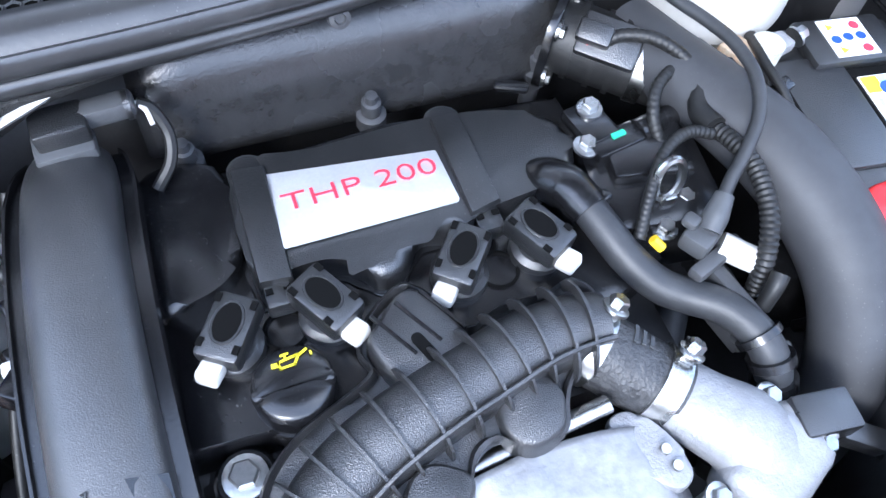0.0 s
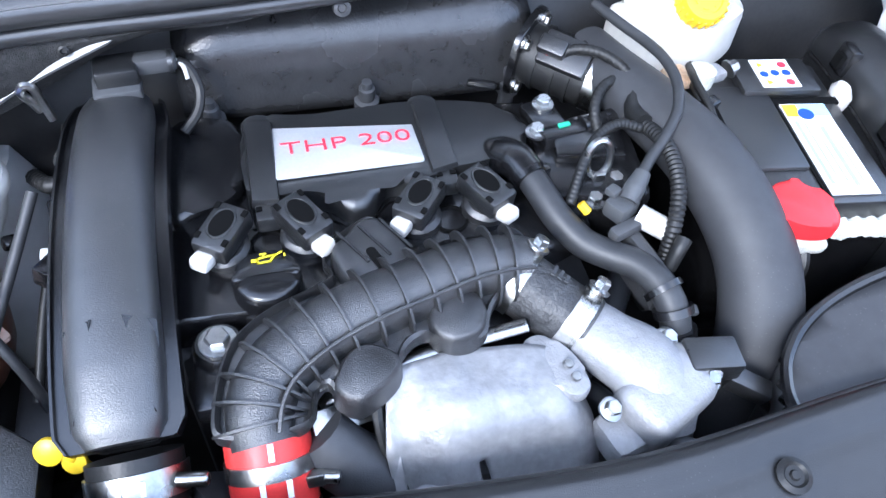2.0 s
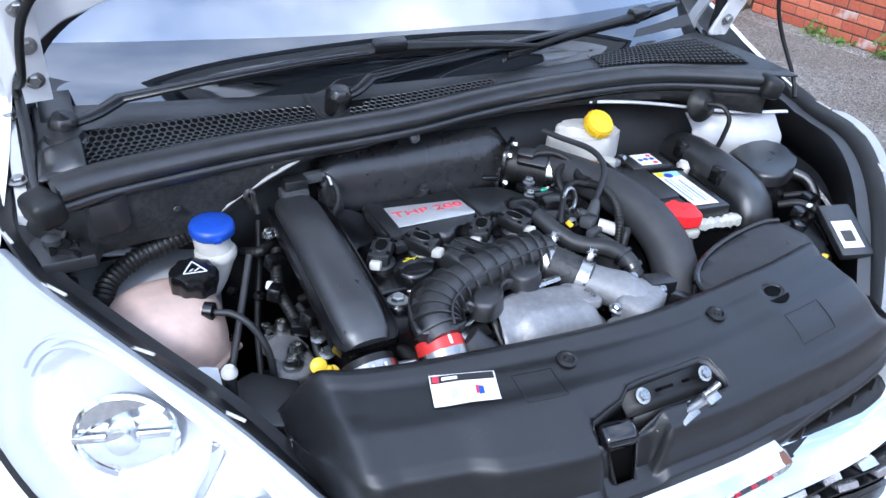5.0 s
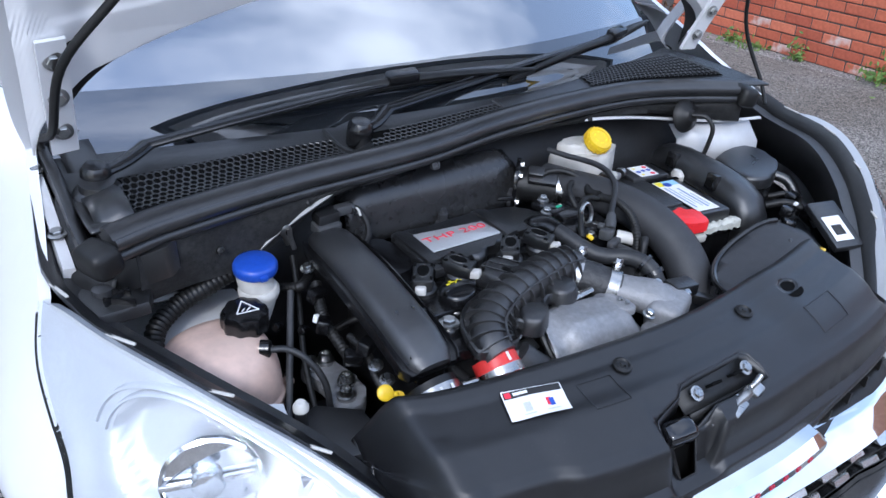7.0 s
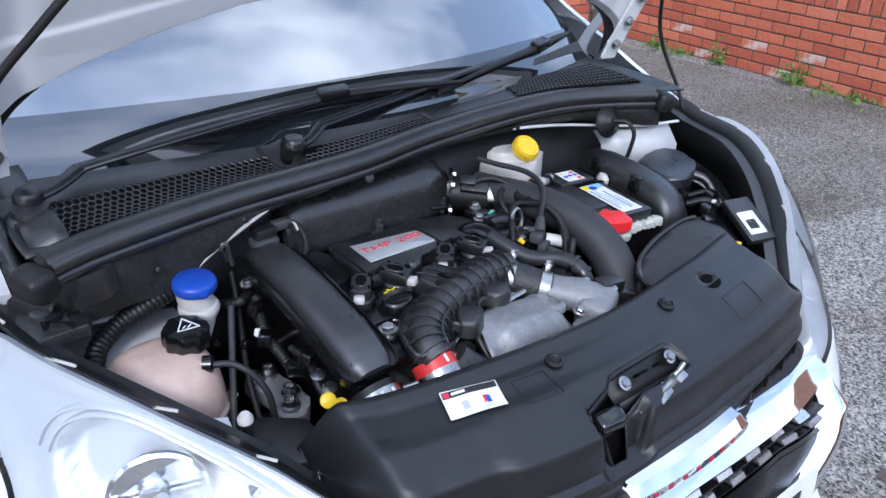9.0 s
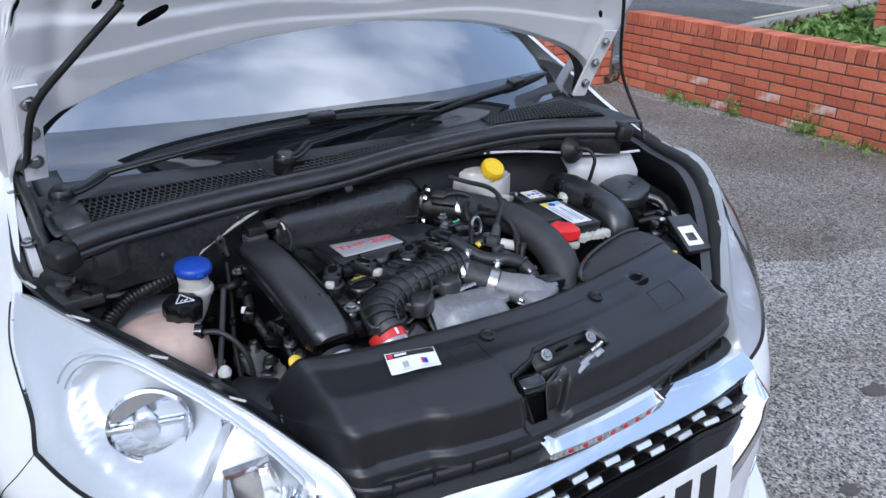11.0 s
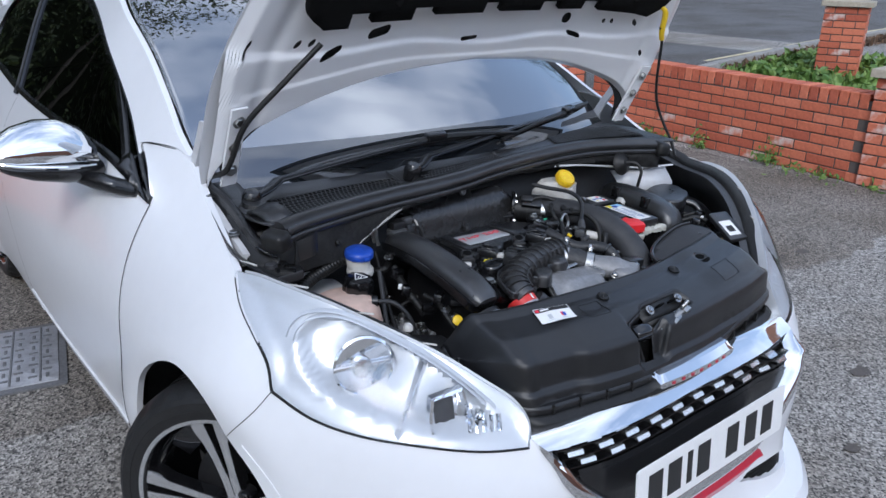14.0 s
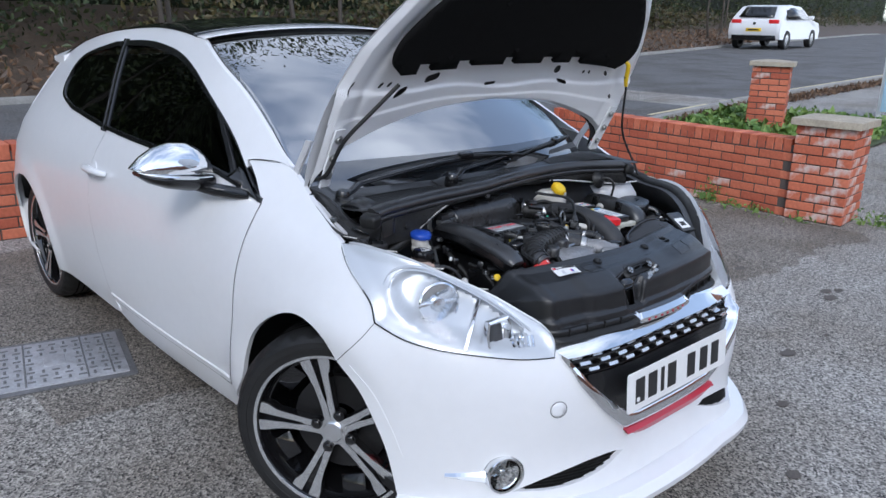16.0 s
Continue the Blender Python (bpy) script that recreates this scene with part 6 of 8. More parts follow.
MID = [(-.241, .458, .790), (-.242, .478, .800), (-.230, .502, .808), (-.200, .522, .814), (-.160, .537, .818), (-.115, .550, .818), (-.077, .560, .818), (-.040, .563, .816), (-.022, .560, .814)]
part("tube", tube(MID, [.024, .025, .0258, .0258, .0258, .0255, .025, .0245, .024], 24, k=6), GRAIN, duct)
qm = spline(MID, 10)
fr_ = frames_along(qm)
for k in range(6, len(fr_) - 6, 5):
    p, sd, up, tt = fr_[k]
    ring = [p + (sd * math.cos(a) * 1.22 + up * math.sin(a)) * .0262 for a in np.linspace(math.radians(-8), math.radians(188), 18)]
    rb = loft([[q_ + tt * e + (q_ - p).normalized() * h for e, h in ((-.0013, -.005), (-.0010, .0022), (.0010, .0022), (.0013, -.005))] for q_ in ring])
    part("rib", rb, GRAIN, duct)
spine = [p - sd * .004 * 0 + up * .0235 + Vector((.012, -.012, -.004)) for p, sd, up, tt in fr_[8:-6]]
part("spine_rib", tube(spine[::4], .0020, 6), GRAIN, duct)


def pod(name, pts, z0, h, bev):
    q = spline(pts, 5, True)
    c = q.mean(axis=0)
    rings = [[(c[0] + (x - c[0]) * k, c[1] + (y - c[1]) * k, z0 + h * z) for x, y in q] for k, z in ((1.16, 0), (1.12, .55), (1.09, .78), (1.04, .93), (.94, 1.0))]
    return part(name, loft(rings), GRAIN, duct)


pod("resonator", [(-.172, .590), (-.160, .604), (-.144, .618), (-.130, .612), (-.112, .572), (-.122, .556), (-.148, .548), (-.162, .560)], .806, .026, .009)
part("slot", slab([(x, y) for x, y in rounded(.008, .026, .0038, 4)], .0016, pose(-.141, .574, .8322, 0, 0, 22)), BLACK_HOLE, duct)
for k in range(3):
    part("rib", box((.0022, .040, .004), pose(-.158 + .018 * k, .590 + .004 * k, .8295, 0, 0, 30)), SATIN, duct)
pod("resonator", [(-.187, .478), (-.176, .500), (-.160, .506), (-.142, .494), (-.144, .482), (-.158, .470), (-.174, .464)], .796, .026, .009)
pod("resonator", [(-.108, .526), (-.092, .538), (-.074, .536), (-.068, .522), (-.076, .503), (-.096, .498), (-.108, .508)], .800, .024, .009)

# ---- black braided hose with two steel clamps, into the cast elbow ----
hose = thing("throttle_hose", "black braided hose with two steel band clamps", "hose")
HA, HB = Vector((-.031, .557, .803)), Vector((.011, .516, .788))
ax = (HB - HA).normalized()
part("hose_body", tube([HA - ax * .006, HA * .5 + HB * .5, HB + ax * .010], .0275, 28, smooth_path=False), mat("braided_hose", (.022, .022, .023), .42, 0, .3, 60, 1.0, 330, dust=.6, dust_color=(.06, .06, .06), speck=1.0), hose)
for t_, w in ((.02, .016), (.98, .016)):
    c0 = HA.lerp(HB, t_)
    part("clamp", tube([c0 - ax * w / 2, c0 + ax * w / 2], .0295, 30, smooth_path=False), STEEL, hose, "bright steel band clamp")
    u_ = (Vector((.3, .5, 1)) - ax * Vector((.3, .5, 1)).dot(ax)).normalized()
    part("clamp_lug", box((.018, .010, .012), basis(c0 + u_ * .028, ax.cross(u_), z=u_), .002), STEEL, hose)
    bolt(hose, c0 + u_ * .036 + ax.cross(u_) * .004, u_, .0065, .009)
for k in range(3):
    n1 = (Vector((.25, .35, 1)) - ax * Vector((.25, .35, 1)).dot(ax)).normalized()
    m = basis(HA.lerp(HB, .38 + .10 * k) + n1 * .0274, ax.cross(n1), z=tuple(n1))
    part("print_bar", box((.018 - .003 * k, .0028, .0008), m), GREYP, hose, smooth=False)
elbow = thing("cast_elbow", "rough cast aluminium outlet elbow", "engine part")
part("elbow_tube", tube([(.009, .518, .788), (.032, .492, .784), (.052, .470, .780), (.060, .448, .768), (.058, .43, .75)], [.027, .029, .033, .033, .030], 22, flat=.85), ALU, elbow)
part("elbow_body", box((.075, .055, .05), pose(.062, .448, .745, 6, -4, 28), .014, 3), ALU, elbow)
part("elbow_lug", box((.05, .035, .03), pose(.088, .462, .765, 0, 0, -12), .010, 3), ALU, elbow)
part("elbow_foot", box((.06, .04, .03), pose(.036, .432, .735, 0, 0, 15), .008), ALU, elbow)
for o in ((.012, .438, .782), (.097, .445, .785), (.078, .486, .788)):
    bolt(elbow, o, (.2, -.3, 1), .0065, .008)
part("stay_plate", slab([tuple(p) for p in spline([(-.038, .503), (-.020, .506), (-.004, .484), (.002, .458), (-.010, .448), (-.024, .456), (-.034, .478)], 4, True)], .010, pose(0, 0, .784), .004), ALU, elbow)
for x, y in ((-.012, .474), (-.010, .462)):
    part("plate_hole", turned([(.0042, 0), (.0034, .0022), (0, .0023)], pose(x, y, .7975, 8, 4), 14), STEEL, elbow)
part("pressure_sensor", box((.045, .030, .022), pose(.105, .462, .775, 0, 4, -6), .003), PLASTIC, elbow)
part("sensor_plug", box((.038, .018, .016), pose(.135, .445, .758, 0, 16, -30), .003), PLASTIC, elbow)
part("sensor_wire", tube([(.150, .436, .752), (.160, .428, .742), (.170, .424, .72), (.168, .43, .68)], .004, 8), RUBBER, elbow)
part("wire_end", tube([(.153, .434, .750), (.159, .430, .746)], .003, 6, smooth_path=False), REDHOSE, elbow)
part("outlet_pipe", tube([(.03, .432, .752), (.06, .420, .746), (.085, .412, .738), (.10, .40, .72)], .007, 12), GREYP, elbow)

# ---- heat shield over the turbo ----
sh = thing("heat_shield", "crumpled bright aluminium heat shield over the turbo", "heat shield")


def shield_pt(u, v):
    x = -.150 + .150 * u + .012 * v
    y = .494 - .004 * u - .098 * v + .008 * math.sin(u * 3)
    z = .803 - .010 * u - .010 * v - .068 * sstep(v, .40, 1.05) - .030 * sstep(u, .82, 1.0) - .05 * (1 - sstep(u, 0, .22)) * v
    z += .0022 * noise.noise((x * 40, y * 40, 3)) + .003 * math.exp(-((v - .62) / .05) ** 2) + .0025 * math.exp(-((u - .30 - .1 * v) / .05) ** 2)
    return (x, y, z)


part("shield_sheet", sheet([(0, 0), (1, 0), (1, 1.0), (.42, 1.0), (.36, .72), (.33, .72), (.35, 1.0), (-.08, 1.0), (-.1, .5)], shield_pt, .05, .05), SHIELD, sh, solid=.002)
part("shield_flap", loft([[(-.085 + .085 * t, .414 - .004 * t, .735 + .018 * t), (-.082 + .085 * t, .400 - .004 * t, .718 + .018 * t), (-.08 + .083 * t, .396, .690 + .02 * t)] for t in np.linspace(0, 1, 8)], False, False), SHIELD, sh, solid=.002)
part("shield_side", loft([[(-.138, .488, .797), (-.150, .475, .770), (-.165, .455, .735)], [(-.150, .46, .785), (-.162, .45, .76), (-.175, .435, .725)], [(-.148, .42, .75), (-.160, .41, .73), (-.17, .40, .70)]], False, False), SHIELD, sh, solid=.002)
part("support_bar", tube([(-.20, .492, .770), (-.166, .500, .785), (-.096, .507, .797), (-.034, .513, .800)], .0065, 10, flat=.6), STEEL, sh)
part("shield_stay", box((.05, .02, .004), pose(-.185, .478, .772, 25, 10, 15), .001), STEEL, sh)
part("turbo_housing", turned([(.05, -.03), (.055, 0), (.05, .03), (.03, .04), (0, .04)], along((-.12, .44, .69), (.3, -1, .2)), 26), ALU, sh)
part("lambda_cable", tube([(-.155, .492, .80), (-.160, .470, .785), (-.158, .450, .765), (-.150, .435, .745)], .0045, 8), RUBBER, sh)
part("cable_nut", turned([(.009, 0), (.009, .018), (.006, .022)], along((-.150, .435, .742), (.2, -.4, -1)), 6), STEEL, sh)

# ---- red silicone hose with clamps ----
rh = thing("red_hose", "red silicone boost hose with steel clamps and white print", "hose")
RA, RB = Vector((-.241, .470, .778)), Vector((-.240, .398, .716))
rax = (RB - RA).normalized()
part("hose_body", tube([RA - rax * .004, RA.lerp(RB, .25), RA.lerp(RB, .5), RA.lerp(RB, .56), RA.lerp(RB, .62), RB], [.031, .0315, .0315, .028, .0315, .0315], 30, k=4), REDHOSE, rh)
for t_ in (.20, .60):
    c0 = RA.lerp(RB, t_)
    part("clamp", tube([c0 - rax * .006, c0 + rax * .006], .0328, 32, smooth_path=False), STEEL, rh)
    part("clamp_screw", turned([(.005, 0), (.005, .018), (.004, .02)], along(c0 + Vector((.028, -.018, .004)), (1, -.3, .1)), 10), STEEL, rh)
part("clamp_housing", box((.014, .010, .010), along(RA.lerp(RB, .2) + Vector((.030, -.016, .002)), (0, -.8, .5), (1, 0, 0)), .002), STEEL, rh)
for dx, t_ in ((-.006, .36), (.012, .36), (.003, .08)):
    c0 = RA.lerp(RB, t_) + Vector((dx, -.018, .0262))
    part("print_bar", box((.004, .012, .001), along(c0, (dx * 20, -.55, .83), (1, 0, 0))), LABEL, rh, smooth=False)
part("foil_sleeve", tube([(-.205, .468, .775), (-.19, .455, .755), (-.17, .445, .735), (-.15, .43, .70)], [.022, .026, .028, .03], 14), DULL, rh)
part("mesh_sleeve", tube([(-.275, .455, .74), (-.285, .440, .72), (-.29, .42, .69)], .024, 14), DULL, rh)

# ---- large charge pipe on the engine's right flank ----
cp = thing("charge_pipe", "wide satin black plastic charge pipe with a rim", "air pipe")
CP = [(-.333, .792, .832), (-.334, .770, .840), (-.336, .720, .844), (-.337, .660, .842), (-.337, .600, .834), (-.336, .545, .823), (-.335, .505, .812), (-.334, .472, .800)]
fl_ = frames_along(spline(CP, 6))
rows, lip = [], []
m_ = len(fl_) - 1
for i, (p, sd, up, tt) in enumerate(fl_):
    w = i / m_
    hw = float(np.interp(w, [0, .06, .2, .8, .95, 1], [.020, .027, .032, .0335, .031, .024]))
    hh = float(np.interp(w, [0, .06, .2, .8, .95, 1], [.010, .017, .024, .024, .018, .012]))
    rows.append([p + sd * hw * math.copysign(abs(math.cos(a)) ** .75, math.cos(a)) + up * hh * math.copysign(abs(math.sin(a)) ** .8, math.sin(a)) for a in np.linspace(0, 2 * math.pi, 24, endpoint=False)])
    lw = float(np.interp(w, [0, .06, .2, .95, 1], [.032, .036, .0430, .0430, .036]))
    lip.append([p + sd * a * lw + up * b for a, b in ((-1, -.012), (-1.01, .000), (-1, .0055), (-.955, .0055), (-.94, .001), (0, .001), (.94, .001), (.955, .0055), (1, .0055), (1.01, .000), (1, -.012), (0, -.016))])
part("pipe_upper", loft(rows), DUCT, cp)
part("pipe_rim", loft(lip), SATIN, cp)
part("pipe_lower", loft([[q_ - up * .02 + (p - q_) * .15 for q_ in r] for r, (p, sd, up, tt) in zip(rows, fl_)]), SATIN, cp)
for sg in (-1, 1):
    part("end_web", loft([[(-.335 + sg * (.010 + .016 * t), .545 - .062 * t, .845 - .030 * t + h) for h in (0, .004)] + [(-.335 + sg * .031, .545 - .062 * t, .838 - .030 * t)] for t in np.linspace(0, 1, 5)]), SATIN, cp)
ps = thing("pressure_sensor", "grey pressure sensor plugged into the charge pipe", "sensor")
part("sensor_base", box((.040, .028, .016), pose(-.331, .783, .851, 4, 0, 4), .003), GREYP, ps)
part("sensor_body", box((.036, .026, .018), pose(-.329, .788, .866, 6, 0, 4), .003), PLASTIC, ps)
part("sensor_plug", box((.040, .017, .016), pose(-.299, .793, .868, 0, 0, 5), .004), GREYP, ps)
part("plug_rim", turned([(.0105, 0), (.0105, .004)], along((-.286, .794, .875), (1, .05, 0)), 14), PLASTIC, ps)
part("wire", tube([(-.279, .795, .874), (-.270, .792, .868), (-.264, .782, .852), (-.268, .768, .838), (-.282, .756, .826)], .0045, 8), RUBBER, ps)
part("white_wire_tail", tube([(-.281, .795, .876), (-.274, .790, .872), (-.272, .784, .862)], .002, 6), OPAL, ps)
lc_ = Vector((-.334, .464, .756))
la = Vector((.02, -.82, -.55)).normalized()
hc = thing("lower_hose_clamp", "steel band clamp on the charge pipe's lower hose", "hose clamp")
part("hose_end", tube([lc_ - la * .02, lc_ + la * .05], .034, 26, smooth_path=False), RUBBER, hc)
part("clamp", tube([lc_ - la * .010, lc_ + la * .010], .0362, 30, smooth_path=False), STEEL, hc)
part("clamp_screw", turned([(.0055, 0), (.0055, .02), (.004, .022)], along(lc_ + Vector((.030, -.012, .018)), (1, -.2, .1)), 10), STEEL, hc)
for dx in (-.006, .010):
    part("print_bar", box((.0035, .010, .001), along(lc_ + Vector((dx, -.020, .0302)), (0, -.55, .83), (1, 0, 0))), LABEL, hc, smooth=False)
yd = thing("yellow_dipstick", "yellow plastic dipstick handle beside the charge pipe", "dipstick")
part("handle_disc", turned([(.0105, -.002), (.0105, .002), (.007, .004), (0, .004)], along((-.392, .494, .770), (-.2, -.8, .6)), 22), YELLOW, yd)
part("handle_disc", turned([(.009, -.002), (.009, .002), (0, .003)], along((-.377, .488, .760), (-.2, -.8, .6)), 20), YELLOW, yd)
part("stem", tube([(-.392, .494, .77), (-.384, .492, .765), (-.377, .49, .76), (-.37, .50, .70)], .004, 8), YELLOW, yd)

# ---- dark duct towards the battery, and the hoses over it ----
MATTDUCT = mat("matt_grey_duct", (0.032, 0.033, 0.036), 0.6, 0, 0.15, 9, 0.1, 700, spec=0.45, dust=0.3, dust_color=(0.06, 0.06, 0.062), speck=0.7)
rd = thing("intake_pipe", "wide matt dark grey intake pipe curving down by the battery", "air pipe")
RD = [(.112, .800, .838), (.124, .755, .840), (.144, .700, .840), (.166, .640, .834), (.182, .585, .816), (.190, .540, .788), (.188, .505, .750), (.176, .480, .705), (.155, .47, .65)]
part("pipe_body", tube(RD, [.030, .031, .033, .035, .036, .037, .038, .037, .035], 26, flat=.92), MATTDUCT, rd)
part("pipe_seam", tube([(x + .030, y, z + .014) for x, y, z in RD[1:7]], .0014, 6), DUCT, rd)
tb = thing("air_flow_housing", "black plastic air flow tube with a band clamp and plug", "air duct")
TA, TB = Vector((.075, .796, .834)), Vector((.137, .742, .828))
tx = (TB - TA).normalized()
part("tube_body", tube([TA - tx * .03, TA, TB, TB + tx * .02], [.031, .031, .030, .028], 28, smooth_path=False), RUBBER, tb)
for t_ in (.62, .92):
    c0 = TA.lerp(TB, t_)
    part("clamp", tube([c0 - tx * .006, c0 + tx * .006], .0322, 30, smooth_path=False), STEEL if t_ < .7 else SATIN, tb)
for t_ in (-.1, .15, .35, 1.05):
    c0 = TA.lerp(TB, t_)
    part("tube_ring", tube([c0 - tx * .0025, c0 + tx * .0025], .0330, 28, smooth_path=False), RUBBER, tb)
part("sensor_seat", box((.05, .036, .010), basis(TA.lerp(TB, .22) + Vector((-.010, -.015, .024)), tx, z=(-.3, -.5, 1)), .003), PLASTIC, tb)
part("sensor_plug", box((.028, .018, .012), basis(TA.lerp(TB, .08) + Vector((-.014, -.018, .030)), tx, z=(-.3, -.5, 1)), .003), PLASTIC, tb)
part("plug_cable", ribbed([(.068, .766, .862), (.085, .762, .870), (.106, .748, .872), (.124, .728, .864), (.128, .705, .852)], .0055, .005, .10, 12), RUBBER, tb)
part("red_wire", tube([(.058, .770, .862), (.066, .768, .863)], .0022, 6, smooth_path=False), REDHOSE, tb)
fm = along(TA - tx * .030, tx, (0, 0, 1))
part("flange_plate", slab([tuple(p) for p in spline([(.042, 0), (.033, .033), (0, .041), (-.033, .033), (-.041, 0), (-.033, -.033), (0, -.042), (.034, -.033)], 4, True)], .007, fm, .002), SATIN, tb)
for k in range(4):
    a = radians(45 + 90 * k)
    bolt(tb, fm @ Vector((.036 * math.cos(a), .036 * math.sin(a), .008)), tx, .006, .006)
hs_ = thing("coolant_hose", "grey-black moulded coolant hose with a collar at each end", "hose")
HP = [(-.008, .680, .824), (.003, .660, .829), (.012, .632, .824), (.022, .604, .815), (.038, .581, .806), (.056, .566, .804), (.074, .550, .806), (.086, .530, .804), (.092, .510, .795), (.096, .494, .77), (.098, .48, .73)]
part("hose_body", tube(HP, .0132, 18), GREYHOSE, hs_)
part("end_collar", tube([(-.016, .692, .816), (-.008, .680, .824), (.001, .664, .829), (.008, .642, .826)], [.014, .0175, .017, .0160], 18), SATIN, hs_)
for a_, b_ in (((-.003, .671, .827), (.000, .665, .829)), ((.004, .654, .828), (.007, .647, .827)), ((.0875, .526, .803), (.089, .521, .801)), ((.092, .510, .795), (.093, .505, .790)), ((.095, .499, .780), (.096, .495, .773))):
    part("collar_ring", tube([a_, b_], .0170, 20, smooth_path=False), SATIN, hs_)
part("collar_tab", box((.012, .010, .014), pose(.020, .648, .822, 0, 0, 20), .003), SATIN, hs_)
wr = thing("wiring_conduit", "black corrugated wiring conduit over the intake pipe", "cable conduit")
part("conduit", ribbed([(.124, .700, .852), (.118, .685, .846), (.122, .655, .854), (.124, .625, .856), (.119, .592, .848), (.110, .568, .830), (.104, .556, .80)], .0072, .0045, .16, 14), RUBBER, wr)
part("conduit", ribbed([(.114, .664, .852), (.094, .668, .856), (.070, .658, .854), (.050, .636, .842), (.034, .612, .822)], .0050, .0042, .12, 12), RUBBER, wr)
part("conduit", ribbed([(.116, .730, .858), (.094, .716, .856), (.084, .698, .846), (.086, .680, .830)], .0052, .0048, .12, 12), RUBBER, wr)
part("taped_loom", tube([(.126, .706, .856), (.118, .688, .850), (.118, .668, .853)], .0092, 12), RUBBER, wr)
pipe = thing("fuel_pipe", "thin grey plastic pipe with a quick coupling", "pipe")
part("pipe_run", tube([(.112, .800, .893), (.128, .765, .890), (.140, .735, .890), (.146, .708, .890), (.146, .680, .886), (.138, .655, .876), (.120, .635, .864), (.104, .622, .854), (.094, .612, .846)], .0050, 12), GREYHOSE, pipe)
part("coupling", tube([(.096, .614, .848), (.086, .604, .840), (.078, .596, .834)], [.007, .0095, .0085], 14), GREYP, pipe)
part("coupling_body", box((.026, .022, .018), pose(.074, .597, .818, 0, 0, 30), .004), GREYP, pipe)
part("coupling_tab", box((.012, .012, .008), pose(.068, .606, .834, 0, 0, 30), .003), GREYP, pipe)
ds = thing("lifting_eye", "flat steel lifting eye on the engine end", "bracket")
part("eye", tube([(.066 + .011 * math.cos(a), .640 + .004 * math.sin(a), .845 + .017 * math.sin(a)) for a in np.linspace(0, 2 * math.pi, 25)], .0035, 8, smooth_path=False), STEEL, ds)
part("eye_tail", box((.010, .004, .040), pose(.067, .637, .795, 8), .001), STEEL, ds)
th = thing("thermostat_housing", "black thermostat housing with bolts and a green-marked plug", "engine part")
part("housing", box((.10, .10, .07), pose(.070, .665, .755, 0, 0, -8), .010), SATIN, th)
part("housing_top", box((.065, .05, .012), pose(.072, .678, .824, 0, 0, -10), .004), SATIN, th)
part("plug", box((.044, .022, .016), pose(.052, .692, .822, 0, 0, 10), .003), SATIN, th)
part("plug_lock", box((.012, .005, .003), pose(.054, .694, .8375, 0, 0, 10), .001), GREENP, th)
part("plug_back", turned([(.012, 0), (.012, .022), (.010, .026)], along((.073, .696, .830), (1, .2, 0)), 16), SATIN, th)
part("plug_boot", tube([(.095, .701, .830), (.108, .705, .830)], .010, 12, smooth_path=False), SATIN, th)
part("mount_ear", box((.030, .040, .012), pose(.040, .712, .828, 0, 0, 10), .003), SATIN, th)
for o in ((.042, .722, .842), (.028, .694, .834), (.086, .636, .818), (.060, .618, .815)):
    bolt(th, o, (0, -.1, 1), .0068, .008)
part("cast_bracket", box((.012, .055, .05), pose(.085, .555, .765, 0, 0, 10), .003), DULL, th)
part("cast_bracket", box((.05, .012, .012), pose(.082, .582, .812, 0, 0, 20), .003), DULL, th)
part("ribbed_stub", tube([(.088, .590, .822), (.100, .578, .820), (.112, .570, .816)], .010, 14), OPAL, th)
part("gasket_tab", box((.028, .009, .008), pose(-.005, .765, .834, 0, 0, -24), .003), SATIN, th)
cn = thing("wiring_plug", "black wiring plug hanging by the coolant hose", "plug")
part("plug_body", box((.018, .014, .040), pose(.094, .535, .768, 8, -14, 12), .003), GREYP, cn)
part("plug_latch", box((.012, .006, .018), pose(.091, .527, .785, 8, -14, 12), .002), GREYP, cn)
part("plug_sleeve", tube([(.100, .541, .806), (.106, .546, .822), (.112, .552, .828)], [.006, .0065, .007], 10), RUBBER, cn)
part("plug_arm", box((.03, .010, .006), pose(.112, .520, .768, 0, 0, -10), .002), GREYP, cn)
part("yellow_tape", tube([(.040, .606, .828), (.046, .600, .822)], .004, 8, smooth_path=False), YELLOW, cn)
# yellow-lit bits of dark machinery low in the gaps
low = thing("lower_engine", "dark grimy hoses and brackets low in the bay", "engine part")
random.seed(5)
for i in range(46):
    x, y = random.uniform(-.27, .18), random.uniform(.46, .80)
    z = random.uniform(.55, .72)
    if i % 3:
        d = Vector((random.uniform(-1, 1), random.uniform(-1, 1), random.uniform(-.4, .4))).normalized() * random.uniform(.05, .12)
        part("hose", tube([(x, y, z), tuple(Vector((x, y, z)) + d * .5 + Vector((0, 0, .02))), tuple(Vector((x, y, z)) + d)], random.uniform(.006, .016), 10), (RUBBER, DARK, DULL)[i % 3], low)
    else:
        part("bracket", box((random.uniform(.03, .07), random.uniform(.02, .06), random.uniform(.02, .05)), pose(x, y, z, random.uniform(-20, 20), random.uniform(-20, 20), random.uniform(0, 180)), .005), (DARK, SATIN, DULL)[i % 3 - 1], low)

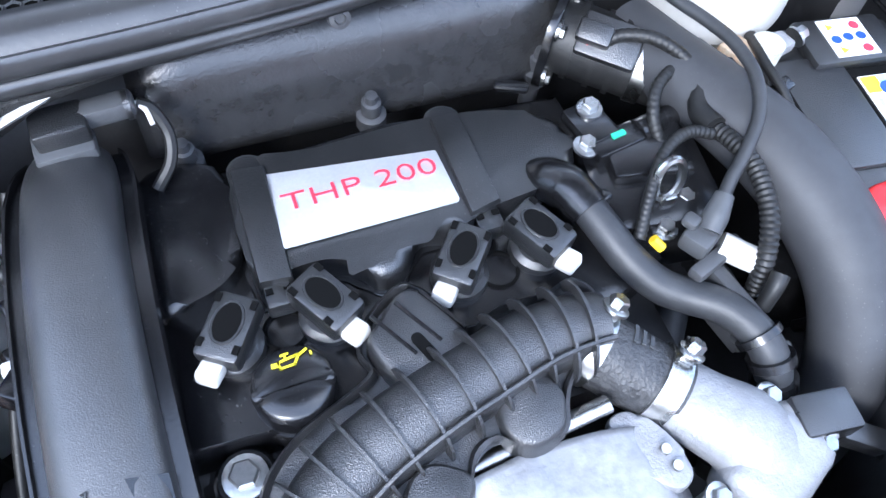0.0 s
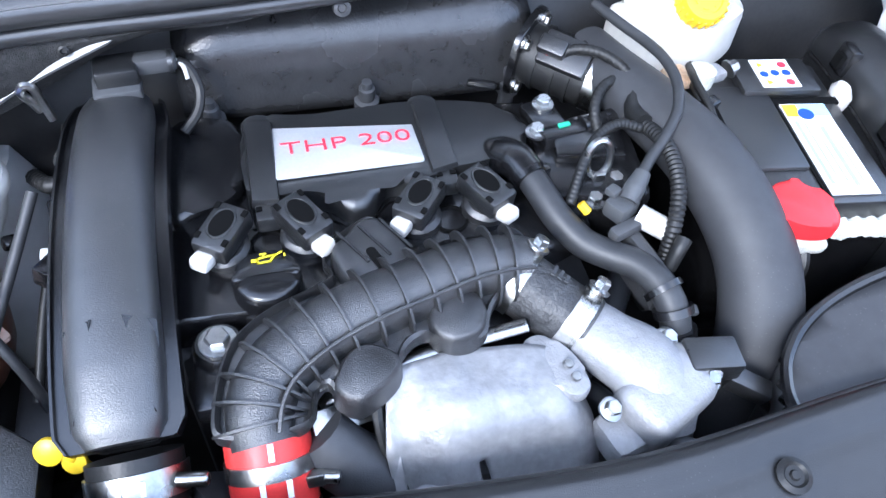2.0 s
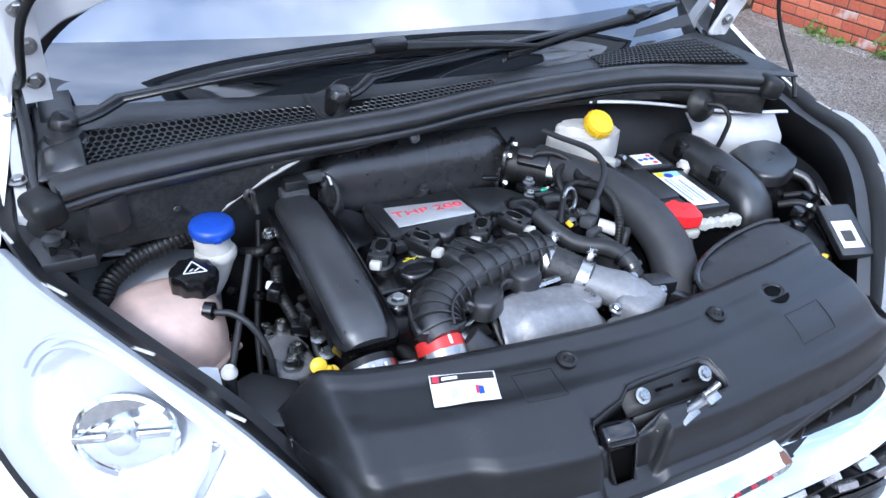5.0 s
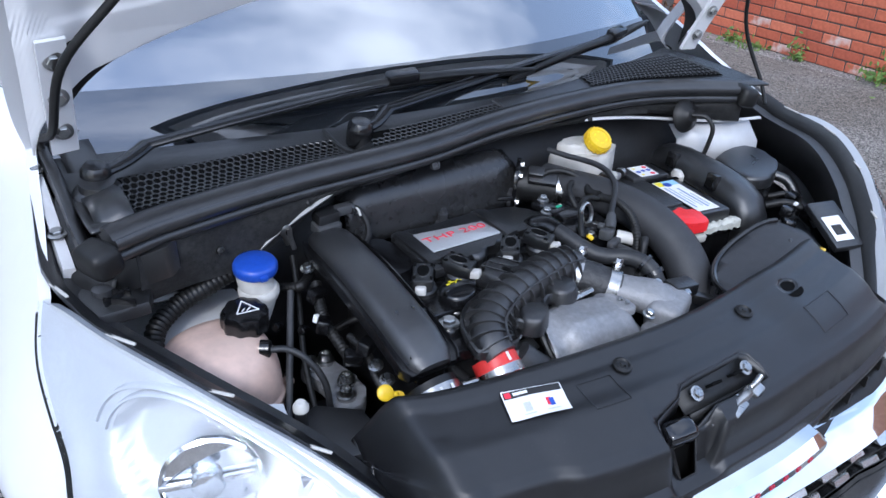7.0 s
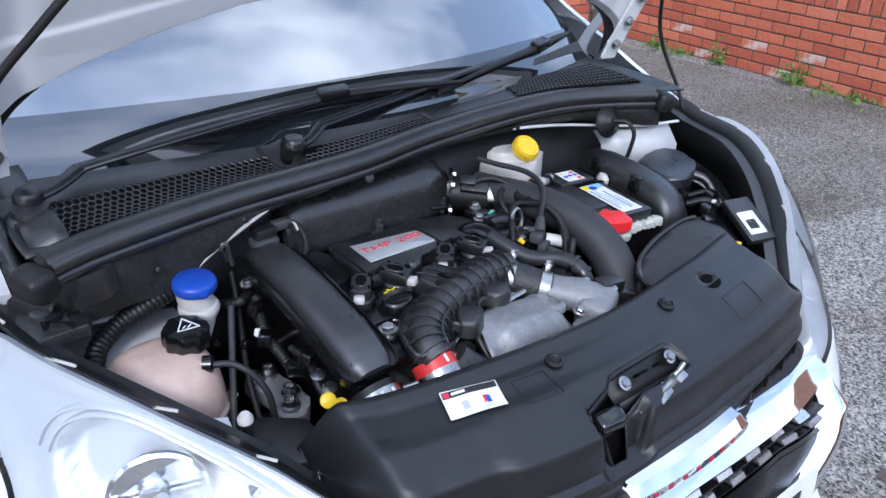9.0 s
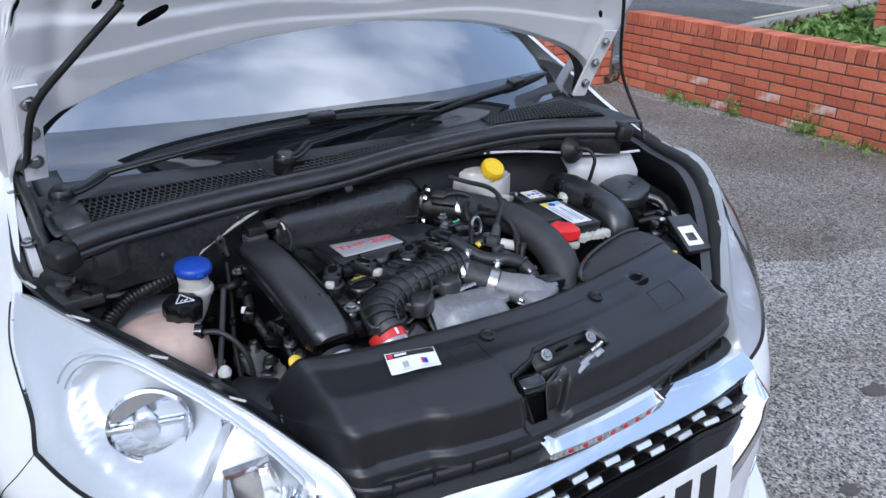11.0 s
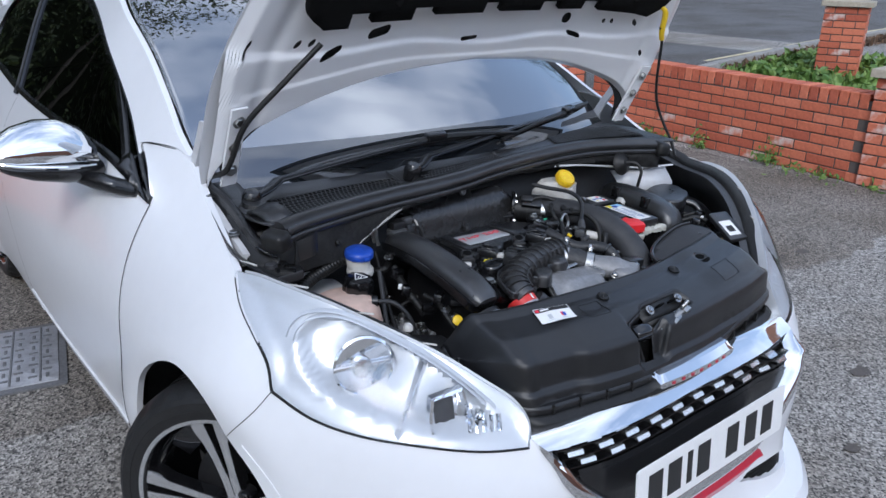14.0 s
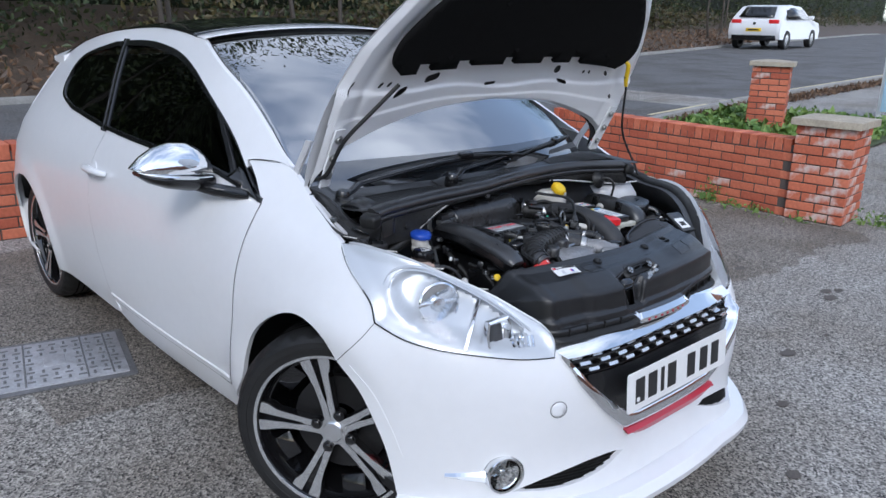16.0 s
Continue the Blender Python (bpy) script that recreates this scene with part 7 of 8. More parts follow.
# ---- battery and its neighbours ----
bat = thing("battery", "black car battery with white labels and a red terminal cover", "battery")
BM = basis((.275, .664, .640), (.991, -.131, 0), (.131, .991, 0))
part("case", box((.158, .200, .150), BM, .004), SATIN, bat)
part("case_rim", box((.168, .212, .014), BM @ pose(.004, 0, .148), .003), PLASTIC, bat)
part("lid", box((.140, .200, .026), BM @ pose(-.002, .002, .161), .004), PLASTIC, bat)
part("lid_step", box((.066, .118, .006), BM @ pose(-.036, .002, .186), .003), PLASTIC, bat)
part("lid_step", box((.062, .130, .005), BM @ pose(.034, -.026, .1835), .003), PLASTIC, bat)
part("lid_block", box((.082, .054, .012), BM @ pose(.010, .072, .186), .004), PLASTIC, bat)
part("lid_seam", box((.003, .128, .002), BM @ pose(-.0005, -.026, .1868)), BLACK_HOLE, bat, smooth=False)
part("lid_channel", box((.135, .010, .003), BM @ pose(0, .040, .1865), .001), BLACK_HOLE, bat)
part("lid_clip", box((.006, .060, .004), BM @ pose(-.067, .0, .189), .001), BLACK_HOLE, bat)
part("label", box((.046, .124, .001), BM @ pose(.026, -.028, .1886)), LABEL, bat, "white battery label with yellow and blue marks", smooth=False)
part("print_mark", box((.044, .018, .0006), BM @ pose(.026, .024, .1892)), YELTXT, bat, smooth=False)
part("print_mark", box((.030, .018, .0006), BM @ pose(.034, .024, .1895)), mat("pale_blue_print", (.35, .60, .82), .45, 0, .05, 30), bat, smooth=False)
part("print_mark", turned([(.008, 0), (.008, .0006)], BM @ pose(.024, .018, .1900), 18), BLUE, bat)
for k, (w, y, h) in enumerate(((.004, -.034, .085), (.0022, -.030, .070), (.0022, -.044, .060), (.005, -.040, .080), (.0022, -.050, .050))):
    part("print_bar", box((w, h, .0006), BM @ pose(.010 + .0075 * k, y, .1892)), mat("grey_blue_print", (.30, .36, .48), .5, 0, .1, 30) if k == 0 else bpy.data.materials["grey_blue_print"], bat, smooth=False)
part("label", box((.040, .044, .001), BM @ pose(.010, .072, .1978)), LABEL, bat, smooth=False)
for x, y, mt in ((-.012, .013, YELTXT), (.0, .0, BLUE), (.012, .0, BLUE), (.012, .013, REDTXT), (-.012, -.002, BLUE), (-.011, -.015, YELTXT), (.011, -.015, REDTXT)):
    part("print_mark", turned([(.0046, 0), (.0046, .0006)], BM @ pose(.010 + x, .072 + y, .1987), 3 if mt is YELTXT else 16), mt, bat, smooth=False)
part("terminal_cover", slab([tuple(p) for p in spline([(-.030, -.012), (-.029, .012), (-.014, .024), (.010, .020), (.028, -.002), (.026, -.022), (.004, -.028), (-.018, -.024)], 4, True)], .020, BM @ pose(-.026, -.096, .172, 6, 0, -10), .007, 3), REDP, bat, "red terminal cover")
CORRODED = mat("white_corrosion", (.46, .46, .41), .85, 0, .3, 60, .9, 260, dust=.5, dust_color=(.38, .36, .28))
for y0, x0, x1, h in ((-.106, .004, .086, .006), (-.107, -.070, -.05, .007)):
    part("corroded_edge", loft([[tuple(BM @ Vector((x, y0 + a + .0016 * noise.noise((x * 120, 3, a * 200)), .160 + b + .003 * noise.noise((x * 90, b * 50, 0))))) for a, b in ((.014, .002), (.012, .007 * (1 + noise.noise((x * 140, 1, 2)))), (.002, .008), (-.004, .004 + .004 * noise.noise((x * 110, 5, 0))), (-.005, -h * (1 + .6 * noise.noise((x * 130, 9, 0)))), (.0, -h))] for x in np.linspace(x0, x1, 34)]), CORRODED, bat, "white corroded battery edge")
for k in range(9):
    part("rim_tab", box((.010, .004, .007), BM @ pose(.006 + .010 * k, -.105, .146)), BLACK_HOLE if k % 2 else SATIN, bat, smooth=False)
part("terminal_post", box((.034, .012, .016), BM @ pose(-.018, -.116, .146, 10), .004), mat("furred_terminal", (.50, .49, .44), .8, .2, .3, 60, .8, 300, dust=.5, dust_color=(.35, .30, .2)), bat)
part("terminal_cable", tube([tuple(BM @ Vector(p)) for p in ((-.018, -.116, .150), (-.020, -.130, .13), (-.030, -.128, .08), (-.05, -.11, .03))], .006, 8), RUBBER, bat)
neg = thing("negative_terminal", "corroded brass battery clamp with a silver bolt", "terminal")
NT = Vector((.222, .742, .832))
part("clamp_body", box((.040, .020, .012), pose(*NT, 0, 0, 14), .004), ALU, neg)
part("corroded_copper", box((.030, .030, .012), pose(NT.x - .028, NT.y + .004, NT.z - .002, 0, 8, 20), .004), mat("corroded_copper", (.55, .36, .22), .6, .2, .3, 40, .4, 200, dust=.6, dust_color=(.55, .6, .5)), neg)
part("clamp_jaw", turned([(.014, 0), (.014, .016), (.010, .018), (0, .018)], pose(NT.x - .008, NT.y - .002, NT.z), 16), CORRODED, neg)
bolt(neg, NT + Vector((.026, .004, .008)), (.9, .2, .3), .0065, .010)
part("cable_boot", tube([(NT.x - .035, NT.y, NT.z), (NT.x - .05, NT.y - .02, NT.z - .012), (NT.x - .05, NT.y - .03, NT.z - .05)], .010, 10), RUBBER, neg)
part("white_cap", loft([[tuple(BM @ Vector((.076 + r * math.cos(a) * .8, .050 + r * 1.3 * math.sin(a), .180 + z))) for a in np.linspace(0, 2 * math.pi, 14, endpoint=False)] for r, z in ((.008, -.01), (.011, 0), (.012, .010), (.007, .018))]), OPAL, neg)
# air scoop shell beside the battery
sc = thing("air_scoop", "matt black plastic air scoop beside the battery", "air duct")
rows = []
for y, x0, x1, zt, zl in ((.150, .092, .150, .205, .10), (.138, .088, .166, .214, .09), (.10, .086, .172, .218, .07), (.04, .086, .174, .217, .06), (-.02, .087, .172, .214, .05), (-.06, .089, .168, .208, .04), (-.088, .091, .163, .198, .03), (-.104, .094, .158, .182, .02), (-.112, .096, .155, .16, .0), (-.114, .098, .152, .06, -.02)):
    w = x1 - x0
    rows.append([tuple(BM @ Vector((x, y, z))) for x, z in ((x0, zl), (x0, zt - .030), (x0 + .004, zt - .010), (x0 + .014, zt - .002), (x0 + .026, zt), (x0 + w * .5, zt + .001), (x1 - .026, zt - .002), (x1 - .010, zt - .010), (x1 - .002, zt - .024), (x1, zl))])
part("scoop_shell", loft(rows), PLASTIC, sc, angle=60)
part("scoop_seam", tube([tuple(BM @ Vector((.086, y, z))) for y, z in ((.138, .176), (.08, .180), (0, .178), (-.06, .170), (-.10, .150))], .002, 6), SATIN, sc)
for y, z in ((.084, .196), (-.024, .194)):
    part("scoop_clip", box((.014, .024, .030), BM @ pose(.088, y, z - .006, 0, 8, 0), .003), SATIN, sc)
    part("clip_hole", box((.004, .012, .014), BM @ pose(.080, y, z + .002, 0, 8, 0)), BLACK_HOLE, sc)
part("scoop_hose", ribbed([tuple(BM @ Vector(p)) for p in ((.150, -.02, .12), (.190, -.05, .12), (.205, -.09, .09), (.19, -.12, .04))], .012, .008, .1, 14), RUBBER, sc)
fb = thing("fuse_box", "black plastic fuse box with a moulded lid", "fuse box")
fuse_o = [(.486, .723), (.470, .668), (.461, .626), (.500, .606), (.560, .632), (.596, .668), (.606, .706), (.600, .743), (.545, .738)]
part("box_body", slab([(.534 + (x - .534) * .94, .678 + (y - .678) * .94) for x, y in fuse_o], .115, pose(0, 0, .695), .004), SATIN, fb)
part("box_lid", slab([tuple(p) for p in spline(fuse_o, 3, True)], .024, pose(0, 0, .808), .007, 3), PLASTIC, fb)
part("lid_mark", box((.030, .004, .0015), pose(.535, .668, .8315, 0, 0, 24), .0005), SATIN, fb)
part("lid_mark", box((.024, .004, .0015), pose(.556, .682, .8315, 0, 0, 74), .0005), SATIN, fb)
part("box_strap", tube([(.588, .66, .80), (.606, .63, .79), (.602, .60, .76), (.58, .585, .72)], .010, 10), PLASTIC, fb)
lp = thing("lamp_loom", "black plugs and cables behind the far headlamp", "wiring")
for path, r in (([(.50, .60, .775), (.525, .575, .785), (.545, .55, .775), (.55, .52, .75)], .007), ([(.44, .56, .75), (.47, .545, .765), (.505, .545, .765), (.54, .56, .75)], .009), ([(.55, .63, .77), (.575, .60, .78), (.57, .56, .76)], .006)):
    part("cable", tube(path, r, 10), RUBBER, lp)
for x, y, z, a in ((.500, .556, .772, 20), (.535, .530, .770, -25), (.470, .530, .762, 50), (.555, .585, .775, 10)):
    part("plug", box((.030, .022, .020), pose(x, y, z, 8, 6, a), .004), SATIN, lp)
part("plug_tail", box((.014, .008, .006), pose(.512, .548, .793, 0, 10, 20), .002), LABEL, lp)
# air guide disc on the radiator cover
ag = thing("air_guide", "round dark grey plastic air guide behind the radiator cover", "air duct")
arc = [(.150, .402), (.152, .420), (.165, .446), (.190, .470), (.222, .487), (.262, .497), (.310, .501), (.345, .500), (.369, .494)]
rim_q = spline(arc, 4)
gz = lambda x, y: .786 + .034 * sstep(x, .15, .37) - .25 * max(0, .44 - y) * sstep(x, .25, .37)
part("guide_plate", sheet([tuple(p) for p in rim_q] + [(.376, .452), (.372, .425), (.30, .402), (.20, .388)], lambda x, y: (x, y, gz(x, y)), .02, .02), MATTDUCT, ag, solid=.005)
part("guide_rim", tube([(x, y, gz(x, y) + .001) for x, y in rim_q], .0050, 8, smooth_path=False), SATIN, ag)
part("guide_wall", loft([[(.27 + (x - .27) * k, .42 + (y - .42) * k, gz(x, y) - d) for x, y in rim_q] for k, d in ((1, .002), (.985, .04), (.96, .16))], False, False), DUCT, ag, solid=.003)
for k in range(12):
    x, y = rim_q[2 + int(k * 2.4)]
    part("guide_notch", box((.006, .008, .008), pose(x, y, gz(x, y) - .012, 0, 0, 20), .002), SATIN, ag)
part("guide_edge", box((.050, .010, .012), pose(.350, .452, .806, -10, 0, 40), .003), SATIN, ag)
# brake fluid reservoir
br = thing("brake_reservoir", "milky brake fluid reservoir with a yellow cap", "reservoir")
part("tank", slab([tuple(p) for p in spline([(.150, .838), (.160, .800), (.186, .776), (.222, .768), (.262, .784), (.292, .812), (.284, .838), (.220, .846)], 4, True)], .050, pose(0, 0, .822), .014, 3), OPAL, br)
part("tank_top", slab([tuple(p) for p in spline([(.165, .835), (.172, .805), (.200, .790), (.235, .795), (.245, .835)], 4, True)], .020, pose(0, 0, .868), .008, 3), OPAL, br)
part("neck", turned([(.026, -.02), (.025, .006), (.023, .012)], pose(.219, .800, .876, 38), 24), OPAL, br)
cap_m = pose(.219, .791, .889, 38)
part("cap", turned([(.0245, 0), (.025, .013), (.0225, .018), (.017, .019), (.016, .0175), (0, .0175)], cap_m, 40), YELLOW, br, "ribbed yellow cap")
for k in range(22):
    a = 2 * math.pi * k / 22
    part("cap_rib", box((.002, .003, .013), cap_m @ pose(.025 * math.cos(a), .025 * math.sin(a), .001, 0, 0, math.degrees(a) + 90)), YELLOW, br, smooth=False)
for k in range(6):
    a = 2 * math.pi * k / 6 + .3
    part("cap_mark", box((.006, .0015, .001), cap_m @ pose(.012 * math.cos(a), .012 * math.sin(a), .0177, 0, 0, math.degrees(a) + 90)), YELTXT, br, smooth=False)
part("tank_foot", turned([(.013, 0), (.016, .012), (.012, .026)], pose(.215, .785, .795, 20), 18), OPAL, br)

# ---- washer filler, coolant tank ----
wf = thing("washer_filler", "white washer filler neck with a blue cap", "filler neck")
part("neck", tube([(-.462, .742, .846), (-.462, .740, .830), (-.460, .738, .815), (-.460, .737, .800), (-.470, .738, .770), (-.495, .735, .735), (-.52, .72, .66)], [.026, .025, .024, .024, .022, .022, .024], 22), OPAL, wf)
part("neck_collar", turned([(.027, 0), (.029, .006), (.029, .012), (.026, .016)], pose(-.459, .738, .803, 4), 26), OPAL, wf)
wm = pose(-.460, .740, .843, 5, 0, 0)
part("cap", turned([(.030, 0), (.031, .004), (.031, .010), (.029, .014), (.027, .0155), (.010, .0165), (0, .0165)], wm, 36), BLUE, wf, "blue cap")
for k in range(5):
    part("cap_mark", box((.018 - .003 * abs(k - 2), .0016, .0008), wm @ pose(0, -.010 + .005 * k, .0162)), BLUE, wf, smooth=False)
part("cap_tab", box((.012, .008, .008), wm @ pose(.0, -.031, .001), .002), BLUE, wf)
ct = thing("coolant_tank", "aged amber coolant tank with a black warning cap", "coolant tank")
rows = []
def tank_ring(z, k):
    return [(-.548 + .082 * k * math.copysign(abs(math.cos(a)) ** .85, math.cos(a)) + .02 * (1 - k), .672 + .080 * k * math.copysign(abs(math.sin(a)) ** .85, math.sin(a)) + .01 * (1 - k), z) for a in np.linspace(0, 2 * math.pi, 32, endpoint=False)]


part("tank", loft([tank_ring(z, k) for z, k in ((.706, 1.0), (.712, 1.05), (.716, 1.05), (.720, 1.0), (.745, .985), (.766, .92), (.782, .80), (.793, .62), (.798, .40))]), AMBER, ct)
part("tank_base", loft([tank_ring(z, k) for z, k in ((.640, .70), (.655, .92), (.680, .99), (.700, 1.02), (.706, 1.02))]), mat("brown_fluid_tank", (.20, .09, .06), .3, 0, .15, 8, .1, 60), ct, "darker fluid-filled lower half")
part("tank_tab", slab(rounded(.034, .020, .005), .004, pose(-.470, .640, .712, 0, 0, 40), .001), AMBER, ct)
part("neck", turned([(.024, 0), (.022, .02), (.020, .03)], pose(-.501, .686, .772), 22), AMBER, ct)
km = pose(-.500, .685, .796, 6, 4)
part("cap", loft([[tuple(km @ Vector((r * (1 + .05 * math.cos(a * 9)) * math.cos(a), r * (1 + .05 * math.cos(a * 9)) * math.sin(a), z))) for a in np.linspace(0, 2 * math.pi, 54, endpoint=False)] for r, z in ((.030, 0), (.031, .006), (.031, .020), (.028, .027), (.020, .030))]), SATIN, ct, "black ribbed cap")
tri = [(0, .015), (-.015, -.010), (.015, -.010)]
for a, b in zip(tri, tri[1:] + tri[:1]):
    d = Vector((b[0] - a[0], b[1] - a[1], 0))
    part("warning_stroke", box((d.length, .0016, .0008), km @ basis(((a[0] + b[0]) / 2, (a[1] + b[1]) / 2, .0302), d, z=(0, 0, 1))), LABEL, ct, smooth=False)
for x, w in ((-.004, .007), (.003, .009)):
    part("warning_stroke", box((w, .0016, .0008), km @ pose(x, -.004, .0302, 0, 0, 40)), LABEL, ct, smooth=False)
part("outlet", tube([(-.512, .648, .780), (-.500, .641, .786), (-.490, .634, .785)], [.009, .008, .007], 12), AMBER, ct)
part("clip", turned([(.012, 0), (.012, .012), (.008, .014)], along((-.497, .639, .786), (1, -.6, 0)), 16), SATIN, ct)
part("overflow_hose", tube([(-.487, .632, .785), (-.465, .622, .783), (-.445, .605, .768), (-.430, .590, .735), (-.425, .585, .68)], .0048, 10), GREYHOSE, ct)
cg = thing("washer_conduit", "black corrugated conduit behind the washer filler", "cable conduit")
part("conduit", ribbed([(-.440, .775, .838), (-.475, .775, .832), (-.52, .770, .820), (-.565, .765, .806), (-.600, .745, .792), (-.615, .720, .776)], .0145, .0075, .14, 16), RUBBER, cg)
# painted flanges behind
# dusty paint, with the flange's shade put into its darker grey
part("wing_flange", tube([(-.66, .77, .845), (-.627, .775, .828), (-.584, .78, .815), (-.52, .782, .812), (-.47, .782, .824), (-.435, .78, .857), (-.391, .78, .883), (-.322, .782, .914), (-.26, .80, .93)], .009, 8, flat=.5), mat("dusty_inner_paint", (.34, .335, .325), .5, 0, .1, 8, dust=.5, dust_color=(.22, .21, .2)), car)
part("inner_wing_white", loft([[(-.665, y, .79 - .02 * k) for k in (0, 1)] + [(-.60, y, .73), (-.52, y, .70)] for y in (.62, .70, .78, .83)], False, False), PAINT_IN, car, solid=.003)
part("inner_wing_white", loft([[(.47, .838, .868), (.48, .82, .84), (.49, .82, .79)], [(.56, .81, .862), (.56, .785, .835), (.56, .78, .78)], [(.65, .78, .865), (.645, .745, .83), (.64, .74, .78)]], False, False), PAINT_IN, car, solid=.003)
part("wing_flange", tube([(.24, .850, .912), (.32, .842, .905), (.40, .838, .893), (.50, .812, .880), (.58, .79, .872), (.66, .76, .875)], .006, 8, flat=.5), PAINT_IN, car)
gr = thing("bulkhead_grommet", "black rubber grommet with a cable in the bulkhead", "grommet")
part("grommet", turned([(.034, 0), (.030, .008), (.018, .014), (.012, .020), (0, .021)], along((.467, .800, .898), (0, -1, .3)), 24), RUBBER, gr)
part("cable", tube([(.467, .782, .905), (.482, .760, .905), (.490, .745, .885), (.486, .745, .855), (.48, .75, .82)], .0045, 8), RUBBER, gr)
# engine mount casting with torx bolts
em = thing("engine_mount", "cast aluminium engine mount with four bolts", "engine mount")
part("mount_arm", slab([tuple(p) for p in spline([(-.425, .690), (-.385, .700), (-.372, .660), (-.362, .610), (-.385, .572), (-.420, .580), (-.412, .630)], 5, True)], .022, pose(0, 0, .672), .007), ALU, em)
for x, y in ((-.412, .680), (-.388, .682), (-.384, .622), (-.398, .594)):
    z = .700
    part("torx_bolt", turned([(.0135, -.006), (.0135, 0), (.010, .001), (.009, .010), (.006, .011), (.005, .007), (0, .007)], pose(x, y, z - .02 * (x + .40)), 18), STEEL, em)
part("mount_block", box((.07, .10, .06), pose(-.43, .60, .60), .01), DARK, em)
part("tie_bar", tube([(-.415, .73, .80), (-.44, .68, .76), (-.48, .60, .70), (-.51, .54, .66)], .005, 12), DULL, em)
part("lift_hook", tube([(-.396, .776, .850), (-.400, .774, .862), (-.404, .772, .872), (-.400, .771, .880), (-.394, .772, .876), (-.392, .774, .86), (-.388, .772, .842)], .0040, 8), STEEL, em)
sd_ = thing("side_loom", "black wiring loom and plugs beside the charge pipe", "wiring")
for path, r in (([(-.375, .73, .80), (-.385, .70, .79), (-.392, .665, .775), (-.385, .64, .755), (-.375, .62, .73)], .009), ([(-.378, .62, .775), (-.372, .58, .77), (-.378, .545, .755), (-.37, .52, .73)], .006), ([(-.42, .76, .79), (-.40, .735, .80), (-.385, .745, .80), (-.37, .76, .80)], .008)):
    part("loom", ribbed(path, r, .005, .12, 10), RUBBER, sd_)
for x, y, z, r in ((-.388, .705, .788, 20), (-.378, .575, .775, 35), (-.402, .655, .770, 60), (-.384, .600, .745, -20)):
    part("plug", box((.026, .018, .020), pose(x, y, z, 10, 8, r), .003), SATIN, sd_)
part("plug_tail", box((.010, .008, .012), pose(-.405, .668, .778, 0, 20, 20), .002), LABEL, sd_)
for o in ((-.372, .555, .765), (-.368, .532, .755), (-.382, .742, .822)):
    bolt(sd_, o, (-.2, -.2, 1), .007, .008)
# slim pipes and cables in the gap between coolant tank and charge pipe, and beside the battery
sp = thing("service_pipes", "dark slim pipes and cables beside the coolant tank", "pipes")
for path, r, mt in (([(-.385, .79, .82), (-.40, .74, .775), (-.425, .67, .72), (-.44, .60, .67)], .0045, RUBBER),):
    part("pipe", tube(path, r, 10), mt, sp)
for o in ((-.447, .715, .752), (-.472, .655, .718), (-.415, .70, .745)):
    part("pipe_clip", box((.016, .012, .012), pose(*o, 20, 20, 30), .003), SATIN, sp)
bw = thing("battery_cables", "black cables running beside the battery", "cable")
for path, r in (([(.215, .762, .836), (.205, .735, .838), (.203, .69, .825), (.21, .64, .80), (.215, .58, .76)], .0055),
                ([(.205, .75, .845), (.196, .72, .85), (.198, .68, .84), (.202, .62, .80)], .004),
                ([(.235, .575, .80), (.23, .555, .77), (.225, .54, .72), (.23, .53, .66)], .005)):
    part("cable", tube(path, r, 10), RUBBER, bw)
for o, a in (((.204, .70, .834), 20), ((.213, .61, .785), 35)):
    part("cable_clip", box((.018, .012, .010), pose(*o, 10, 0, a), .002), SATIN, bw)
# plastic tower trims by the lamps
for sg, pts in ((-1, [(-.41, .44), (-.41, .52), (-.46, .56), (-.52, .53), (-.46, .45)]), (1, [(.42, .44), (.41, .52), (.47, .56), (.54, .55), (.47, .45)])):
    part("lamp_carrier", slab(pts, .03, pose(0, 0, .705 if sg < 0 else .730), .006), PLASTIC, car)
part("carrier_screw", turned([(.010, 0), (.010, .006), (.006, .012), (0, .012)], pose(-.494, .519, .770), 14), OPAL, car)
part("carrier_stem", turned([(.008, -.06), (.008, 0)], pose(-.494, .519, .770), 12), DARK, car)
rl = thing("label_box", "black plastic box with a white barcode label by the headlamp", "label")
LM = basis((.473, .441, .8045), (.032, -.012, .002), (.028, .042, .021))
part("box_top", box((.056, .105, .016), LM @ pose(.004, .012, -.0185), .005), PLASTIC, rl)
part("barcode_label", box((.034, .054, .0012), LM @ pose(0, 0, -.002)), LABEL, rl, smooth=False)
for k in range(7):
    part("code_bar", box((.0022, .022, .0006), LM @ pose(-.009 + .0028 * k, -.004, -.0008)), INK, rl, smooth=False)
part("yellow_tab", box((.012, .010, .008), pose(.391, .414, .790, 0, 0, 20), .002), YELLOW, rl)
ll = thing("paper_tag", "crumpled white printed tag near the coolant tank", "label")
part("tag", sheet([(-.035, -.022), (.035, -.022), (.035, .022), (-.035, .022)], lambda a, b: (-.535 + a, .548 + b * .7, .742 + .004 * math.sin(a * 120) + b * .5), .008, .008), LABEL, ll)
for k in range(8):
    part("code_bar", box((.0022, .010, .0006), pose(-.55 + .004 * k, .545, .744 + .004 * math.sin((-.015 + .004 * k) * 120), 35)), INK, ll, smooth=False)
